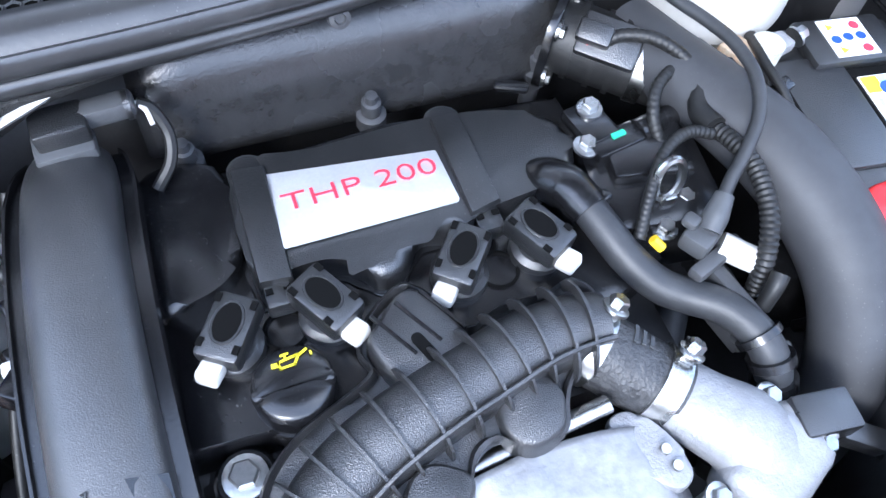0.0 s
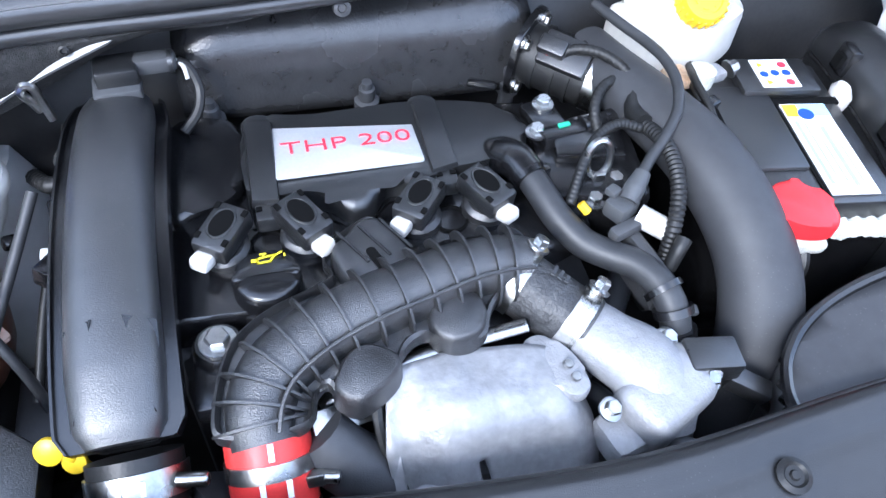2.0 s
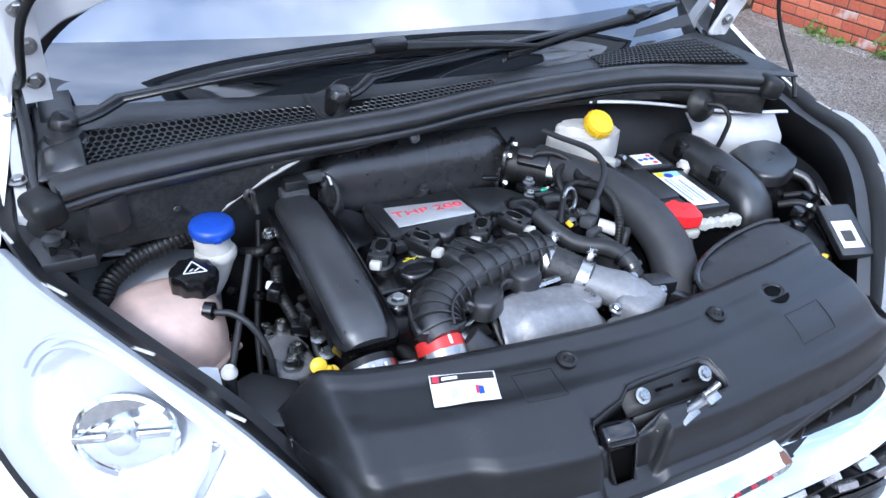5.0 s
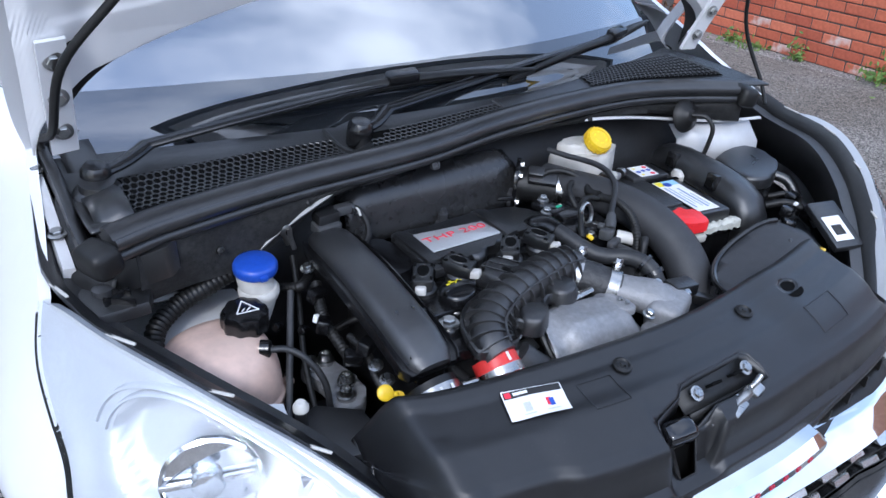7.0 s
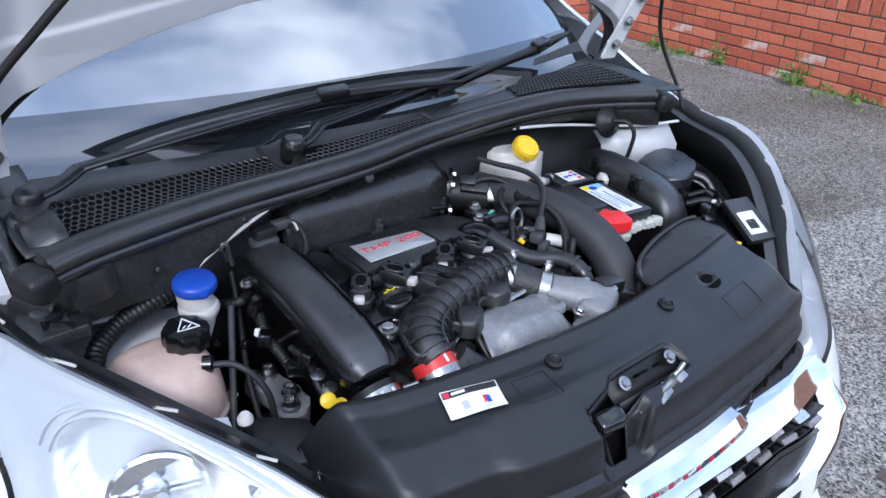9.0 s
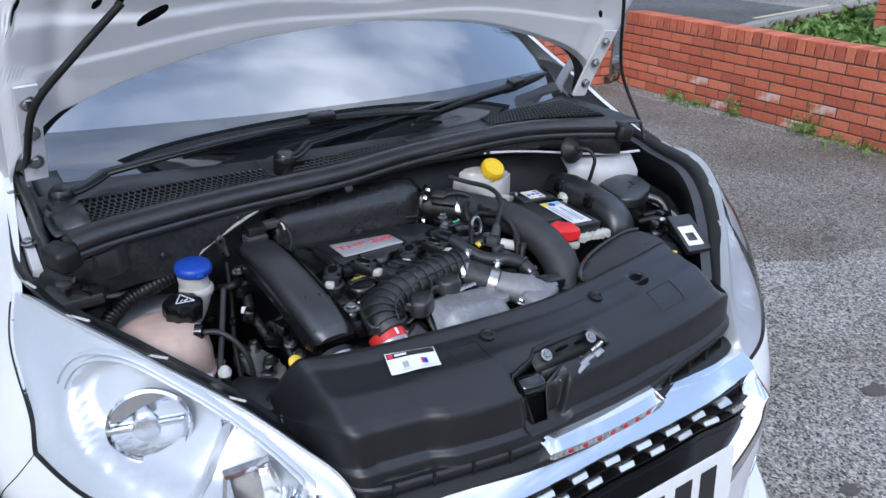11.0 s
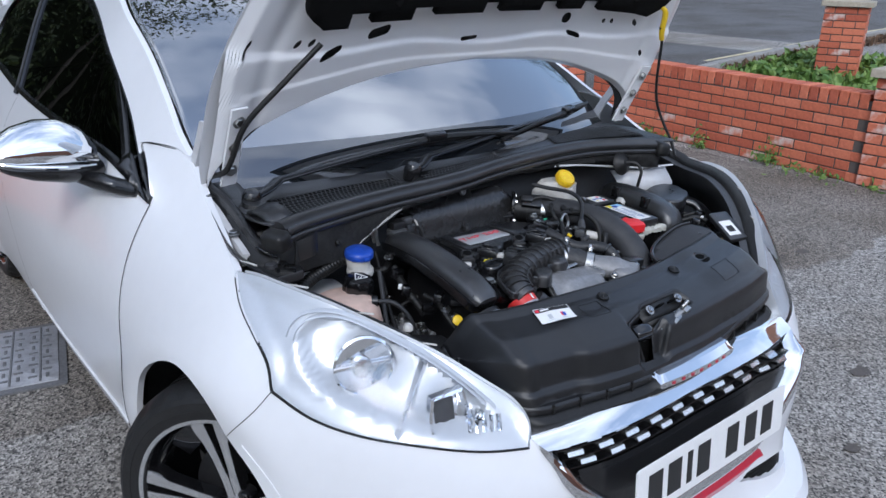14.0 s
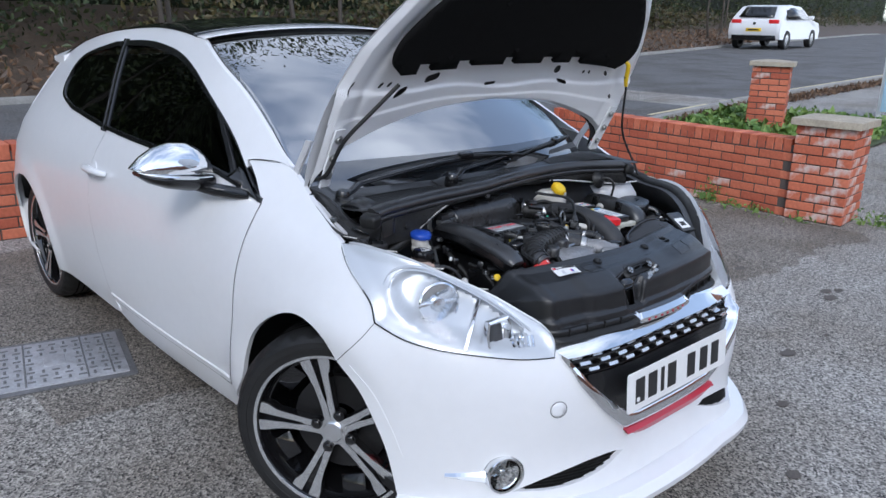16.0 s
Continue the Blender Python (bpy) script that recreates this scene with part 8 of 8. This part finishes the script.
# ---- around the drive: road, verge, bank ----
def strip(name, material, label, pts_a, pts_b, lift, kind="structure", cat_="road"):
    """A sheet between two edge lines, laid on the ground."""
    bm = bmesh.new()
    rows = []
    for a, b in zip(pts_a, pts_b):
        rows.append([bm.verts.new((a[0] + (b[0] - a[0]) * t, a[1] + (b[1] - a[1]) * t, hill(a[0] + (b[0] - a[0]) * t, a[1] + (b[1] - a[1]) * t) + lift)) for t in np.linspace(0, 1, 9)])
    for r, q in zip(rows, rows[1:]):
        for i in range(8):
            bm.faces.new((r[i], q[i], q[i + 1], r[i + 1]))
    return tagged(part(name, bm, material), label, cat_, kind=kind)


RX = [-60, -40, -25, -15, -8, -4, 0, 4, 8, 12, 16, 20, 26, 34, 44, 60, 90, 140]
near = lambda x: 5.02 + .03 * (x - 8) + (.0 if x > -4 else (-4 - x) * .1)
far = lambda x: 10.2 + .18 * x if x > -10 else 8.4 + (x + 10) * .05
strip("road", ROAD, "smooth dark tarmac road beyond the wall", [(x, near(x)) for x in RX], [(x, far(x)) for x in RX], .012)
VERGE = mat("verge_grass_soil", (0.05, 0.075, 0.025), 0.95, 0, 0.4, 9, 0.5, 80, dust=0.5, dust_color=(0.12, 0.09, 0.05))
strip("leaf_litter", SOIL, "strip of dead leaves along the kerb", [(x, near(x) - .45) for x in RX[7:]], [(x, near(x) - .14) for x in RX[7:]], .012, cat_="ground")
strip("verge", VERGE, "small grass verge between wall and kerb", [(x, 2.2) for x in (6.2, 7.4, 8.6, 9.2)], [(x, near(x) - .45) for x in (6.2, 7.4, 8.6, 9.2)], .02, cat_="ground")
LINE = mat("worn_pale_road_line", (0.62, 0.54, 0.34), 0.8, 0, 0.2, 6, 0.2, 90, dust=0.5, dust_color=(0.2, 0.19, 0.17))
for off in (.10, .32):
    strip("road_line", LINE, "worn pale yellow road line", [(x, near(x) + off) for x in RX[8:]], [(x, near(x) + off + .08) for x in RX[8:]], .017, cat_="road marking")
# kerbs as real steps, stone by stone near by
kerb = thing("kerb", "weathered concrete kerb stones along the road", "kerb", kind="structure")
for k in range(22):
    x = 4.6 + k * .92
    part("kerb_stone", box((.90, .125, .17), pose(x, near(x) - .07, hill(x, near(x)) - .07, 0, -math.degrees(math.atan((hill(x + .4, near(x)) - hill(x - .4, near(x))) / .8)), math.degrees(math.atan(.03))), .012), CONC, kerb)
kerb2 = thing("far_kerb", "low concrete kerb on the far side of the road", "kerb", kind="structure")
for k in range(52):
    x = -6 + k * 1.4
    part("kerb_stone", box((1.38, .15, .16), pose(x, far(x) + .07, hill(x, far(x)) - .06, 0, -math.degrees(math.atan((hill(x + .4, far(x)) - hill(x - .4, far(x))) / .8)), math.degrees(math.atan(.18))), .012), CONC, kerb2)
bm = bmesh.new()
rows = []
for x in RX:
    f, h = far(x), hill(x, far(x))
    rows.append([bm.verts.new((x, f + d, h + z + .12 * noise.noise((x * .4, d, 1)))) for d, z in ((.1, .02), (1.2, .15), (3.0, .55), (6.0, 1.2), (12, 1.8), (40, 2.5))])
for r, q in zip(rows, rows[1:]):
    for i in range(5):
        bm.faces.new((r[i], q[i], q[i + 1], r[i + 1]))
tagged(part("bank", bm, SOIL), "bare earth bank covered in dead leaves", "ground", kind="structure")


# ---- foliage ----
def leaf_mat(name, a, b):
    m, n, l, bs = nodes_of(name)
    gi = n.new("ShaderNodeNewGeometry")
    rp = n.new("ShaderNodeValToRGB")
    rp.color_ramp.elements[0].color, rp.color_ramp.elements[1].color = (*a, 1), (*b, 1)
    l.new(gi.outputs["Random Per Island"], rp.inputs["Fac"])
    l.new(rp.outputs["Color"], bs.inputs["Base Color"])
    bs.inputs["Roughness"].default_value = 0.55
    return m


IVY = leaf_mat("dark_ivy_leaves", (0.012, 0.022, 0.008), (0.055, 0.075, 0.020))
AUTUMN = leaf_mat("autumn_undergrowth", (0.035, 0.024, 0.012), (0.12, 0.10, 0.035))
FRESH = leaf_mat("weed_leaves", (0.07, 0.15, 0.03), (0.20, 0.30, 0.07))


def leaves(points, size, rng, flat=0.0):
    """Small folded leaves at the points, as one mesh."""
    vs, fs = [], []
    for p in points:
        s = size * rng.uniform(.6, 1.4)
        d = Vector((rng.gauss(0, 1), rng.gauss(0, 1), rng.gauss(0, 1) * (1 - flat))).normalized()
        u = d.orthogonal().normalized()
        u.rotate(Matrix.Rotation(rng.uniform(0, 6.28), 3, d))
        w = d.cross(u)
        p = Vector(p)
        k = len(vs)
        vs += [p - u * s, p + w * s * .45 + d * s * .15, p + u * s, p - w * s * .45 + d * s * .15]
        fs += [(k, k + 1, k + 2), (k, k + 2, k + 3)]
    me = bpy.data.meshes.new("leaves")
    me.from_pydata([tuple(v) for v in vs], [], fs)
    return me


def foliage(name, label, material, points, size, seed, flat=0.0):
    rng = random.Random(seed)
    me = leaves(points, size, rng, flat)
    me.materials.append(material)
    return tagged(new(name, me), label, "foliage", kind="stuff")


rng = random.Random(11)


def clumps(n, line, h0, h1, depth, per, spread):
    """Leaf places gathered in clumps along a line of (x, y), from h0 to h1 high."""
    out = []
    for _ in range(n):
        i = rng.uniform(0, len(line) - 1.001)
        a, b = line[int(i)], line[int(i) + 1]
        t = i - int(i)
        x, y = a[0] + (b[0] - a[0]) * t, a[1] + (b[1] - a[1]) * t + rng.uniform(0, depth)
        z = hill(x, y) + .3 + h0 + (h1 - h0) * rng.random() ** 1.3
        sp = spread * rng.uniform(.5, 1.3)
        for _ in range(per):
            out.append((x + rng.gauss(0, sp), y + rng.gauss(0, sp * .6), max(hill(x, y) + .1, z + rng.gauss(0, sp * .7))))
    return out


BACK = [(-22, 11.0), (-12, 11.2), (-4, 11.4), (3, 13.0), (10, 14.4), (18, 16), (26, 17.6), (36, 20), (50, 22), (70, 26), (95, 31), (130, 38)]
foliage("hedge", "dark ivy-clad hedge and trees along the far bank", IVY, clumps(1150, BACK, .1, 4.5, 3.0, 50, .42), .075, 3)
foliage("tree_canopy", "tall dark tree canopy above the far bank", IVY, clumps(900, BACK[:9], 3.5, 16.5, 4.5, 44, .8), .15, 4)
foliage("undergrowth", "brown and yellow-green undergrowth on the far bank", AUTUMN, clumps(420, BACK[3:], 0, 1.3, 1.6, 26, .35), .085, 5)
# dark sheet behind the hedge; the wood's inner shade is put into its colour
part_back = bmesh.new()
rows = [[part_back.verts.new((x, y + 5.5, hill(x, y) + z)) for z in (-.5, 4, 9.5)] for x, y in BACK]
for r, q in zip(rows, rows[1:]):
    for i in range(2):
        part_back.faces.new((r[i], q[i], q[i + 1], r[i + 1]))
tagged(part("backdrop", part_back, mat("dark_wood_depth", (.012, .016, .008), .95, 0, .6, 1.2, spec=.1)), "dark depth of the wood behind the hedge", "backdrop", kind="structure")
# bare stems on the bank
for k in range(16):
    x = rng.uniform(-8, 38)
    y = far(x) + rng.uniform(1.2, 3.5)
    h = hill(x, y) + .3
    tr = part("sapling", tube([(x, y, h), (x + rng.uniform(-.3, .3), y, h + 1.4), (x + rng.uniform(-.8, .8), y + .2, h + 3.2), (x + rng.uniform(-1, 1), y + .3, h + 5.5)], [.06, .045, .03, .015], 8), mat("bark", (.06, .05, .04), .9, 0, .3, 12, .5, 40) if k == 0 else bpy.data.materials["bark"])
    tagged(tr, "bare grey sapling stem on the bank", "tree", "saplings")
# trees on the car's other side, seen only as reflections in its glass
SIDE = [(-11, -9), (-10.5, -3), (-10, 3), (-10.5, 9), (-12, 12)]
foliage("side_trees", "tall leafy trees across from the car's flank", IVY, clumps(430, SIDE, .2, 7.5, .6, 46, .75), .13, 6)
# weeds at the foot of the wall
def weed_points(cx, cy, r, h, n):
    return [(cx + rng.gauss(0, r), cy + rng.gauss(0, r), hill(cx, cy) + .01 + abs(rng.gauss(0, h))) for _ in range(n)]


for cx, cy, r, h, n in ((4.40, 3.62, .06, .05, 90), (4.38, 3.40, .10, .03, 80), (4.40, 3.02, .04, .07, 80), (4.34, 2.40, .06, .10, 170), (4.30, 1.95, .12, .03, 90), (4.34, 2.16, .08, .03, 60), (4.62, 1.10, .12, .05, 130), (4.85, .95, .16, .05, 130), (4.30, 1.50, .08, .02, 40)):
    foliage("weed", "green weed growing at the wall's foot", FRESH, weed_points(cx, cy, r * .85, h * .75, int(n * .75)), .022, int(cx * 100 + cy * 1000), .3)
grass = []
for _ in range(5200):
    x = rng.uniform(6.3, 9.3)
    y = rng.uniform(2.3, near(x) - .45)
    grass.append((x, y, hill(x, y) + .03 + abs(rng.gauss(0, .05))))
foliage("grass", "rough green grass on the verge", FRESH, grass, .06, 8)
litter = []
for _ in range(2600):
    x = 4.4 + rng.random() ** 1.6 * 18
    y = near(x) - rng.uniform(.12, .55)
    litter.append((x, y, hill(x, y) + .03 + rng.random() * .02))
foliage("dead_leaves", "dry brown leaves along the kerb", leaf_mat("dry_leaves", (.05, .03, .018), (.20, .12, .07)), litter, .045, 9, .85)
bank_l = []
for _ in range(5000):
    x = rng.uniform(-8, 45)
    d = rng.uniform(.15, 3)
    bank_l.append((x, far(x) + d, hill(x, far(x)) + .05 + .18 * d + rng.random() * .05))
foliage("dead_leaves", "dry brown leaves on the bank", bpy.data.materials["dry_leaves"], bank_l, .07, 10, .6)

# ---- manhole tray in the drive ----
IRON = mat("weathered_iron_tray", (0.40, 0.405, 0.43), 0.5, 0.1, 0.2, 8, 0.4, 120, dust=0.45, dust_color=(0.19, 0.18, 0.17))
IRON_DARK = mat("dirt_filled_iron", (0.16, 0.16, 0.165), 0.7, 0.1, 0.3, 12, 0.4, 120)
mh = thing("manhole_cover", "weathered grey patterned iron manhole cover in the tarmac", "manhole cover")
MM = basis((-1.03, 2.46, -.001), (.43, -.10, 0), z=(0, 0, 1))
part("cover_frame", slab(rounded(.60, .54, .01), .006, MM), IRON_DARK, mh)
part("cover_plate", slab(rounded(.545, .475, .008), .010, MM @ pose(0, 0, .001), .002), IRON, mh)
for i in range(11):
    for j in range(9):
        if abs(i - 5) < 2 and abs(j - 4) < 2:
            continue
        part("tread_block", box((.030, .011, .004), MM @ pose(-.235 + .047 * i, -.19 + .0475 * j, .0102, 0, 0, 0 if (i + j) % 2 else 90), .001), IRON_DARK, mh)
for k in (-1, 1):
    part("tread_bar", box((.008, .46, .004), MM @ pose(k * .115, 0, .010), .001), IRON_DARK, mh)
    part("tread_bar", box((.008, .46, .004), MM @ pose(k * .212, 0, .010), .001), IRON_DARK, mh)
part("centre_boss", slab(rounded(.085, .105, .006), .004, MM @ pose(0, 0, .0105), .001), IRON, mh)
# oil stains and small stones
STAIN = mat("dark_oil_stain", (0.095, 0.080, 0.068), 0.7, 0, 0.3, 12, 0.2, 90)
for x, y, r in ((1.588, .446, .034), (1.06, .235, .022), (.577, -.022, .022), (1.97, .417, .014), (2.56, .64, .036), (2.66, .70, .03), (2.74, .66, .026), (2.69, 1.24, .03), (2.1, -.35, .012), (1.35, .9, .012), (3.2, .5, .02)):
    ol = [(x + r * (1 + .45 * noise.noise((math.cos(a) * 2 + x * 9, math.sin(a) * 2, y))) * math.cos(a) * 1.4, y + r * (1 + .45 * noise.noise((math.cos(a) * 2, math.sin(a) * 2 + x, y * 7))) * math.sin(a)) for a in np.linspace(0, 2 * math.pi, 22, endpoint=False)]
    b2 = bmesh.new()
    b2.faces.new([b2.verts.new((p[0], p[1], .0005)) for p in ol])
    tagged(part("oil_stain", b2, STAIN, smooth=False), "dark oil stain on the tarmac", "stain")
# strip of older, darker tarmac along the wall, with a broken edge
edge = [(-1.2, 1.9), (.4, 1.75), (1.5, 1.62), (2.2, 1.30), (2.40, 1.12), (2.62, 1.10), (2.9, 1.04), (3.25, 1.08), (3.6, 1.12), (4.05, .98), (4.3, 1.05)]
line = [(x + .05 * noise.noise((x * 7, 1, 0)), y + .07 * noise.noise((x * 6, 2, 0)) + .03 * noise.noise((x * 23, 5, 0))) for x, y in spline(edge, 12)]
b2 = bmesh.new()
lo = [b2.verts.new((x, y, -.0015)) for x, y in line]
hi = [b2.verts.new((x, 4.35, -.0015)) for x, y in line]
for k in range(len(line) - 1):
    b2.faces.new((lo[k], lo[k + 1], hi[k + 1], hi[k]))
tagged(part("old_tarmac", b2, PATCH, smooth=False), "strip of older darker tarmac along the wall", "ground", kind="structure")
grit = bmesh.new()
for _ in range(420):
    if rng.random() < .5:
        x, y = rng.uniform(2.2, 4.3), rng.uniform(.2, 3.8)
    else:
        x, y = rng.uniform(-2.2, -.9), rng.uniform(.3, 3.8)
    bmesh.ops.create_icosphere(grit, subdivisions=1, radius=rng.uniform(.002, .006), matrix=Matrix.Translation((x, y, .001)))
tagged(part("loose_stones", grit, CONC), "loose light stones scattered on the tarmac", "stones", kind="stuff")

# ---- far car ----
fc = thing("far_car", "white hatchback with red tail lamps parked across the road", "car")
prof = [(-1.95, .35), (-2.05, .55), (-2.0, .85), (-1.85, 1.05), (-1.45, 1.42), (-.6, 1.47), (.3, 1.42), (1.0, 1.0), (1.85, .85), (2.05, .6), (2.0, .3)]
rows = []
for w in (-.88, -.86, -.80, -.72, .72, .80, .86, .88):
    k = 1 - ((abs(w) - .6) / .28) ** 2 * .05
    rows.append([(x * (1 if abs(w) < .85 else .985), w * (1 - .22 * max(0, z - .95) / .5), z * (1 if abs(w) < .85 else .985)) for x, z in prof])
part("body", loft(rows), PAINT, fc)
part("rear_window", sheet([(-.60, 0), (.60, 0), (.52, 1), (-.52, 1)], lambda y, t: (-1.895 + .40 * t, y, 1.06 + .345 * t), .3, .3), GLOSSBLACK, fc, solid=.01)
for sg in (-1, 1):
    part("side_window", loft([[(x, sg * (.885 - .22 * (z0 - .95) / .5 + .006), z0) for x in (-1.3 + .2 * (z0 - 1), -.3, .75 - 1.15 * (z0 - 1))] for z0 in (1.0, 1.37)], False, False), GLOSSBLACK, fc, solid=.006)
    part("tail_lamp", box((.06, .34, .13), pose(-1.97, sg * .64, .86), .02), REDP, fc, "red tail lamp")
    part("door_mirror", box((.12, .20, .12), pose(.55, sg * 1.0, .98), .03), PAINT, fc)
    for x in (-1.28, 1.28):
        wh2 = part("wheel", turned([(.20, -.09), (.30, -.10), (.315, -.07), (.315, .07), (.30, .10), (.20, .10), (.19, .06)], along((x, sg * .80, .315), (0, sg, 0)), 28, ring=True), TYRE, fc)
        part("rim", turned([(.20, .05), (.20, .085), (.05, .095), (0, .095)], along((x, sg * .80, .315), (0, sg, 0)), 20), ALLOY, wh2)
part("bumper_shade", box((.10, 1.5, .18), pose(-1.99, 0, .30), .03), SATIN, fc)
part("number_plate", box((.02, .52, .11), pose(-2.045, 0, .60), .004), YELLOW, fc, "yellow rear plate with dark marks")
part("plate_bar", box((.008, .36, .05), pose(-2.056, 0, .63)), INK, fc)
part("tail_badge", turned([(.05, 0), (.05, .012)], along((-2.005, 0, .86), (-1, 0, .1)), 16), INK, fc)
fc.matrix_basis = pose(30.6, 14.1, hill(30.6, 14.1) + .01, 0, -1.5, 5) @ Matrix.Scale(1.15, 4)

# unseen brick walls added behind the camera: close the drive, darken low reflections
UNSEEN_WALL = mat("house_brick", (0.26, 0.12, 0.08), 0.85, 0, 0.25, 3, 0.3, 60, dust=0.3, dust_color=(0.30, 0.22, 0.17))
tagged(part("wall_south", box((22, .3, 3.6), pose(3, -10.5, -.05)), UNSEEN_WALL, smooth=False), "plain brick house front across the drive", "wall", kind="structure")
tagged(part("wall_southeast", box((.3, 10.6, 4.2), pose(11.2, -5.0, -.05)), UNSEEN_WALL, smooth=False), "plain brick house side beyond the gate", "wall", kind="structure")
# pale sign board and white post
sg_ = thing("sign_board", "pale blue board in a white frame by the pavement", "sign")
part("board", box((.03, .9, 1.2), pose(9.6, 2.35, hill(9.6, 2.35) + .15, 0, 0, 14), .004), mat("pale_blue_board", (.42, .62, .78), .5, 0, .06, 8), sg_)
part("board_frame", box((.05, .05, 1.5), pose(9.55, 2.82, hill(9.6, 2.8), 0, 0, 14), .006), LABEL, sg_)
po = thing("marker_post", "short grey steel post with a worn cap behind the wall", "post")
part("post", tube([(4.95, 4.95, 0), (4.95, 4.95, .80)], .045, 16, smooth_path=False), STEEL, po)
part("post_cap", box((.14, .10, .05), pose(4.95, 4.95, .80), .008), BADGE, po)

# ---- brick walls: each brick a piece ----
def brick_mesh(l, w, h):
    bm = bmesh.new()
    bmesh.ops.create_cube(bm, size=1)
    for v in bm.verts:
        v.co = Vector((v.co.x * l, v.co.y * w, v.co.z * h))
    bmesh.ops.bevel(bm, geom=bm.edges[:], offset=.004, segments=1, affect="EDGES")
    me = bpy.data.meshes.new("brick")
    bm.to_mesh(me)
    bm.free()
    me.materials.append(BRICK)
    return me


STRETCHER, HEADER, HALF = brick_mesh(.215, .1025, .065), brick_mesh(.1025, .215, .065), brick_mesh(.1025, .1025, .065)
ONEDGE = brick_mesh(.065, .215, .1025)
WHITED = BRICK.copy()
WHITED.name = "lime_stained_brick"
nt = WHITED.node_tree
nz_ = nt.nodes.new("ShaderNodeTexNoise")
nz_.inputs["Scale"].default_value, nz_.inputs["Detail"].default_value = 9, 6
rp_ = nt.nodes.new("ShaderNodeValToRGB")
rp_.color_ramp.elements[0].position, rp_.color_ramp.elements[1].position = .50, .68
mx_ = nt.nodes.new("ShaderNodeMix")
mx_.data_type = "RGBA"
mx_.inputs["B"].default_value = (.62, .55, .50, 1)
co_ = nt.nodes.new("ShaderNodeTexCoord")
bs_ = nt.nodes["Principled BSDF"]
src_ = bs_.inputs["Base Color"].links[0].from_socket
nt.links.new(co_.outputs["Object"], nz_.inputs["Vector"])
nt.links.new(nz_.outputs["Fac"], rp_.inputs["Fac"])
nt.links.new(rp_.outputs["Color"], mx_.inputs["Factor"])
nt.links.new(src_, mx_.inputs["A"])
nt.links.new(mx_.outputs["Result"], bs_.inputs["Base Color"])
STAINED = STRETCHER.copy()
STAINED.materials.clear()
STAINED.materials.append(WHITED)


def lay(me, parent, m):
    ob = new("brick", me)
    ob.parent = parent
    ob.matrix_basis = m
    return ob


def brick_wall(name, label, p0, p1, courses, whited=.06, seed=1):
    """A one-brick-thick garden wall from p0 to p1 with a brick-on-edge coping; bricks show on the near face."""
    r = random.Random(seed)
    d = Vector((p1[0] - p0[0], p1[1] - p0[1], 0))
    L = d.length
    m0 = basis((p0[0], p0[1], 0), d, z=(0, 0, 1))
    wall = part(name, box((L, .200, courses * .075 + .085), m0 @ pose(L / 2, .1075, -.03)), MORTAR, smooth=False)
    tagged(wall, label, "wall", kind="structure")
    for c in range(courses):
        x = 0 if c % 2 else -.1125
        while x < L - .02:
            a, b = max(0, x), min(L, x + .215)
            if b - a > .18:
                me = STAINED if r.random() < whited else STRETCHER
                lay(me, wall, m0 @ pose(x + .1075 + r.uniform(-.001, .001), .0512 + r.uniform(-.002, .002), .0325 + c * .075 + r.uniform(-.001, .001), 0, 0, r.uniform(-.4, .4)))
            elif b - a > .06:
                lay(HALF, wall, m0 @ pose((a + b) / 2 if b - a < .11 else a + .051, .0512, .0325 + c * .075))
            x += .225
    x = .035
    while x < L - .02:
        lay(ONEDGE, wall, m0 @ pose(x, .1075 + r.uniform(-.003, .003), courses * .075 + .052 + r.uniform(-.002, .002), 0, 0, r.uniform(-.8, .8)))
        x += .0752
    return wall


# the near face lies on the side of the drive
brick_wall("wall_east", "red brick garden wall with a brick-on-edge coping", (4.56, 4.36), (4.36, 1.72), 7, .03, 1)
brick_wall("wall_north", "red brick garden wall behind the parked car", (-2.6, 4.75), (4.50, 4.40), 7, .03, 2)


def brick_pillar(label, x0, y0, turn, courses, z0, seed, cap_w=.52, lime=.3):
    r = random.Random(seed)
    pil = thing("brick_pillar", label, "pillar", "gate pillars")
    m0 = pose(x0, y0, z0, 0, 0, turn)
    part("core", box((.42, .42, courses * .075), m0), MORTAR, pil, smooth=False)
    for c in range(courses):
        for f in range(4):
            mf = m0 @ pose(0, 0, 0, 0, 0, 90 * f)
            for x in (-.1125, .1125):
                if (c + f) % 2 == 0:
                    lay(STAINED if r.random() < lime else STRETCHER, pil, mf @ pose(x, -.168 - .0005 * f, .0375 + c * .075, 0, 0, r.uniform(-.5, .5)))
                else:
                    if x < 0:
                        lay(STAINED if r.random() < lime else STRETCHER, pil, mf @ pose(0, -.1675, .0375 + c * .075, 0, 0, r.uniform(-.5, .5)))
    cap = slab(rounded(cap_w, cap_w, .01), .055, m0 @ pose(0, 0, courses * .075 + .004), .006)
    cap = slab(rounded(cap_w - .02, cap_w - .02, .01), .022, m0 @ pose(0, 0, courses * .075 + .058), 0, 2, cap, top_scale=.25)
    part("capstone", cap, mat("buff_capstone", (.40, .35, .27), .85, 0, .2, 6, .5, 80, dust=.4, dust_color=(.28, .25, .20)) if seed == 21 else bpy.data.materials["buff_capstone"], pil, "buff concrete capstone")
    return pil


brick_pillar("red brick gate pillar with a buff capstone and white lime stains", 4.56, 1.50, 4.5, 10, 0, 21, lime=.65)
brick_pillar("red brick gate pillar with a buff capstone on the verge", 7.95, 3.62, 20, 11, .22, 22)
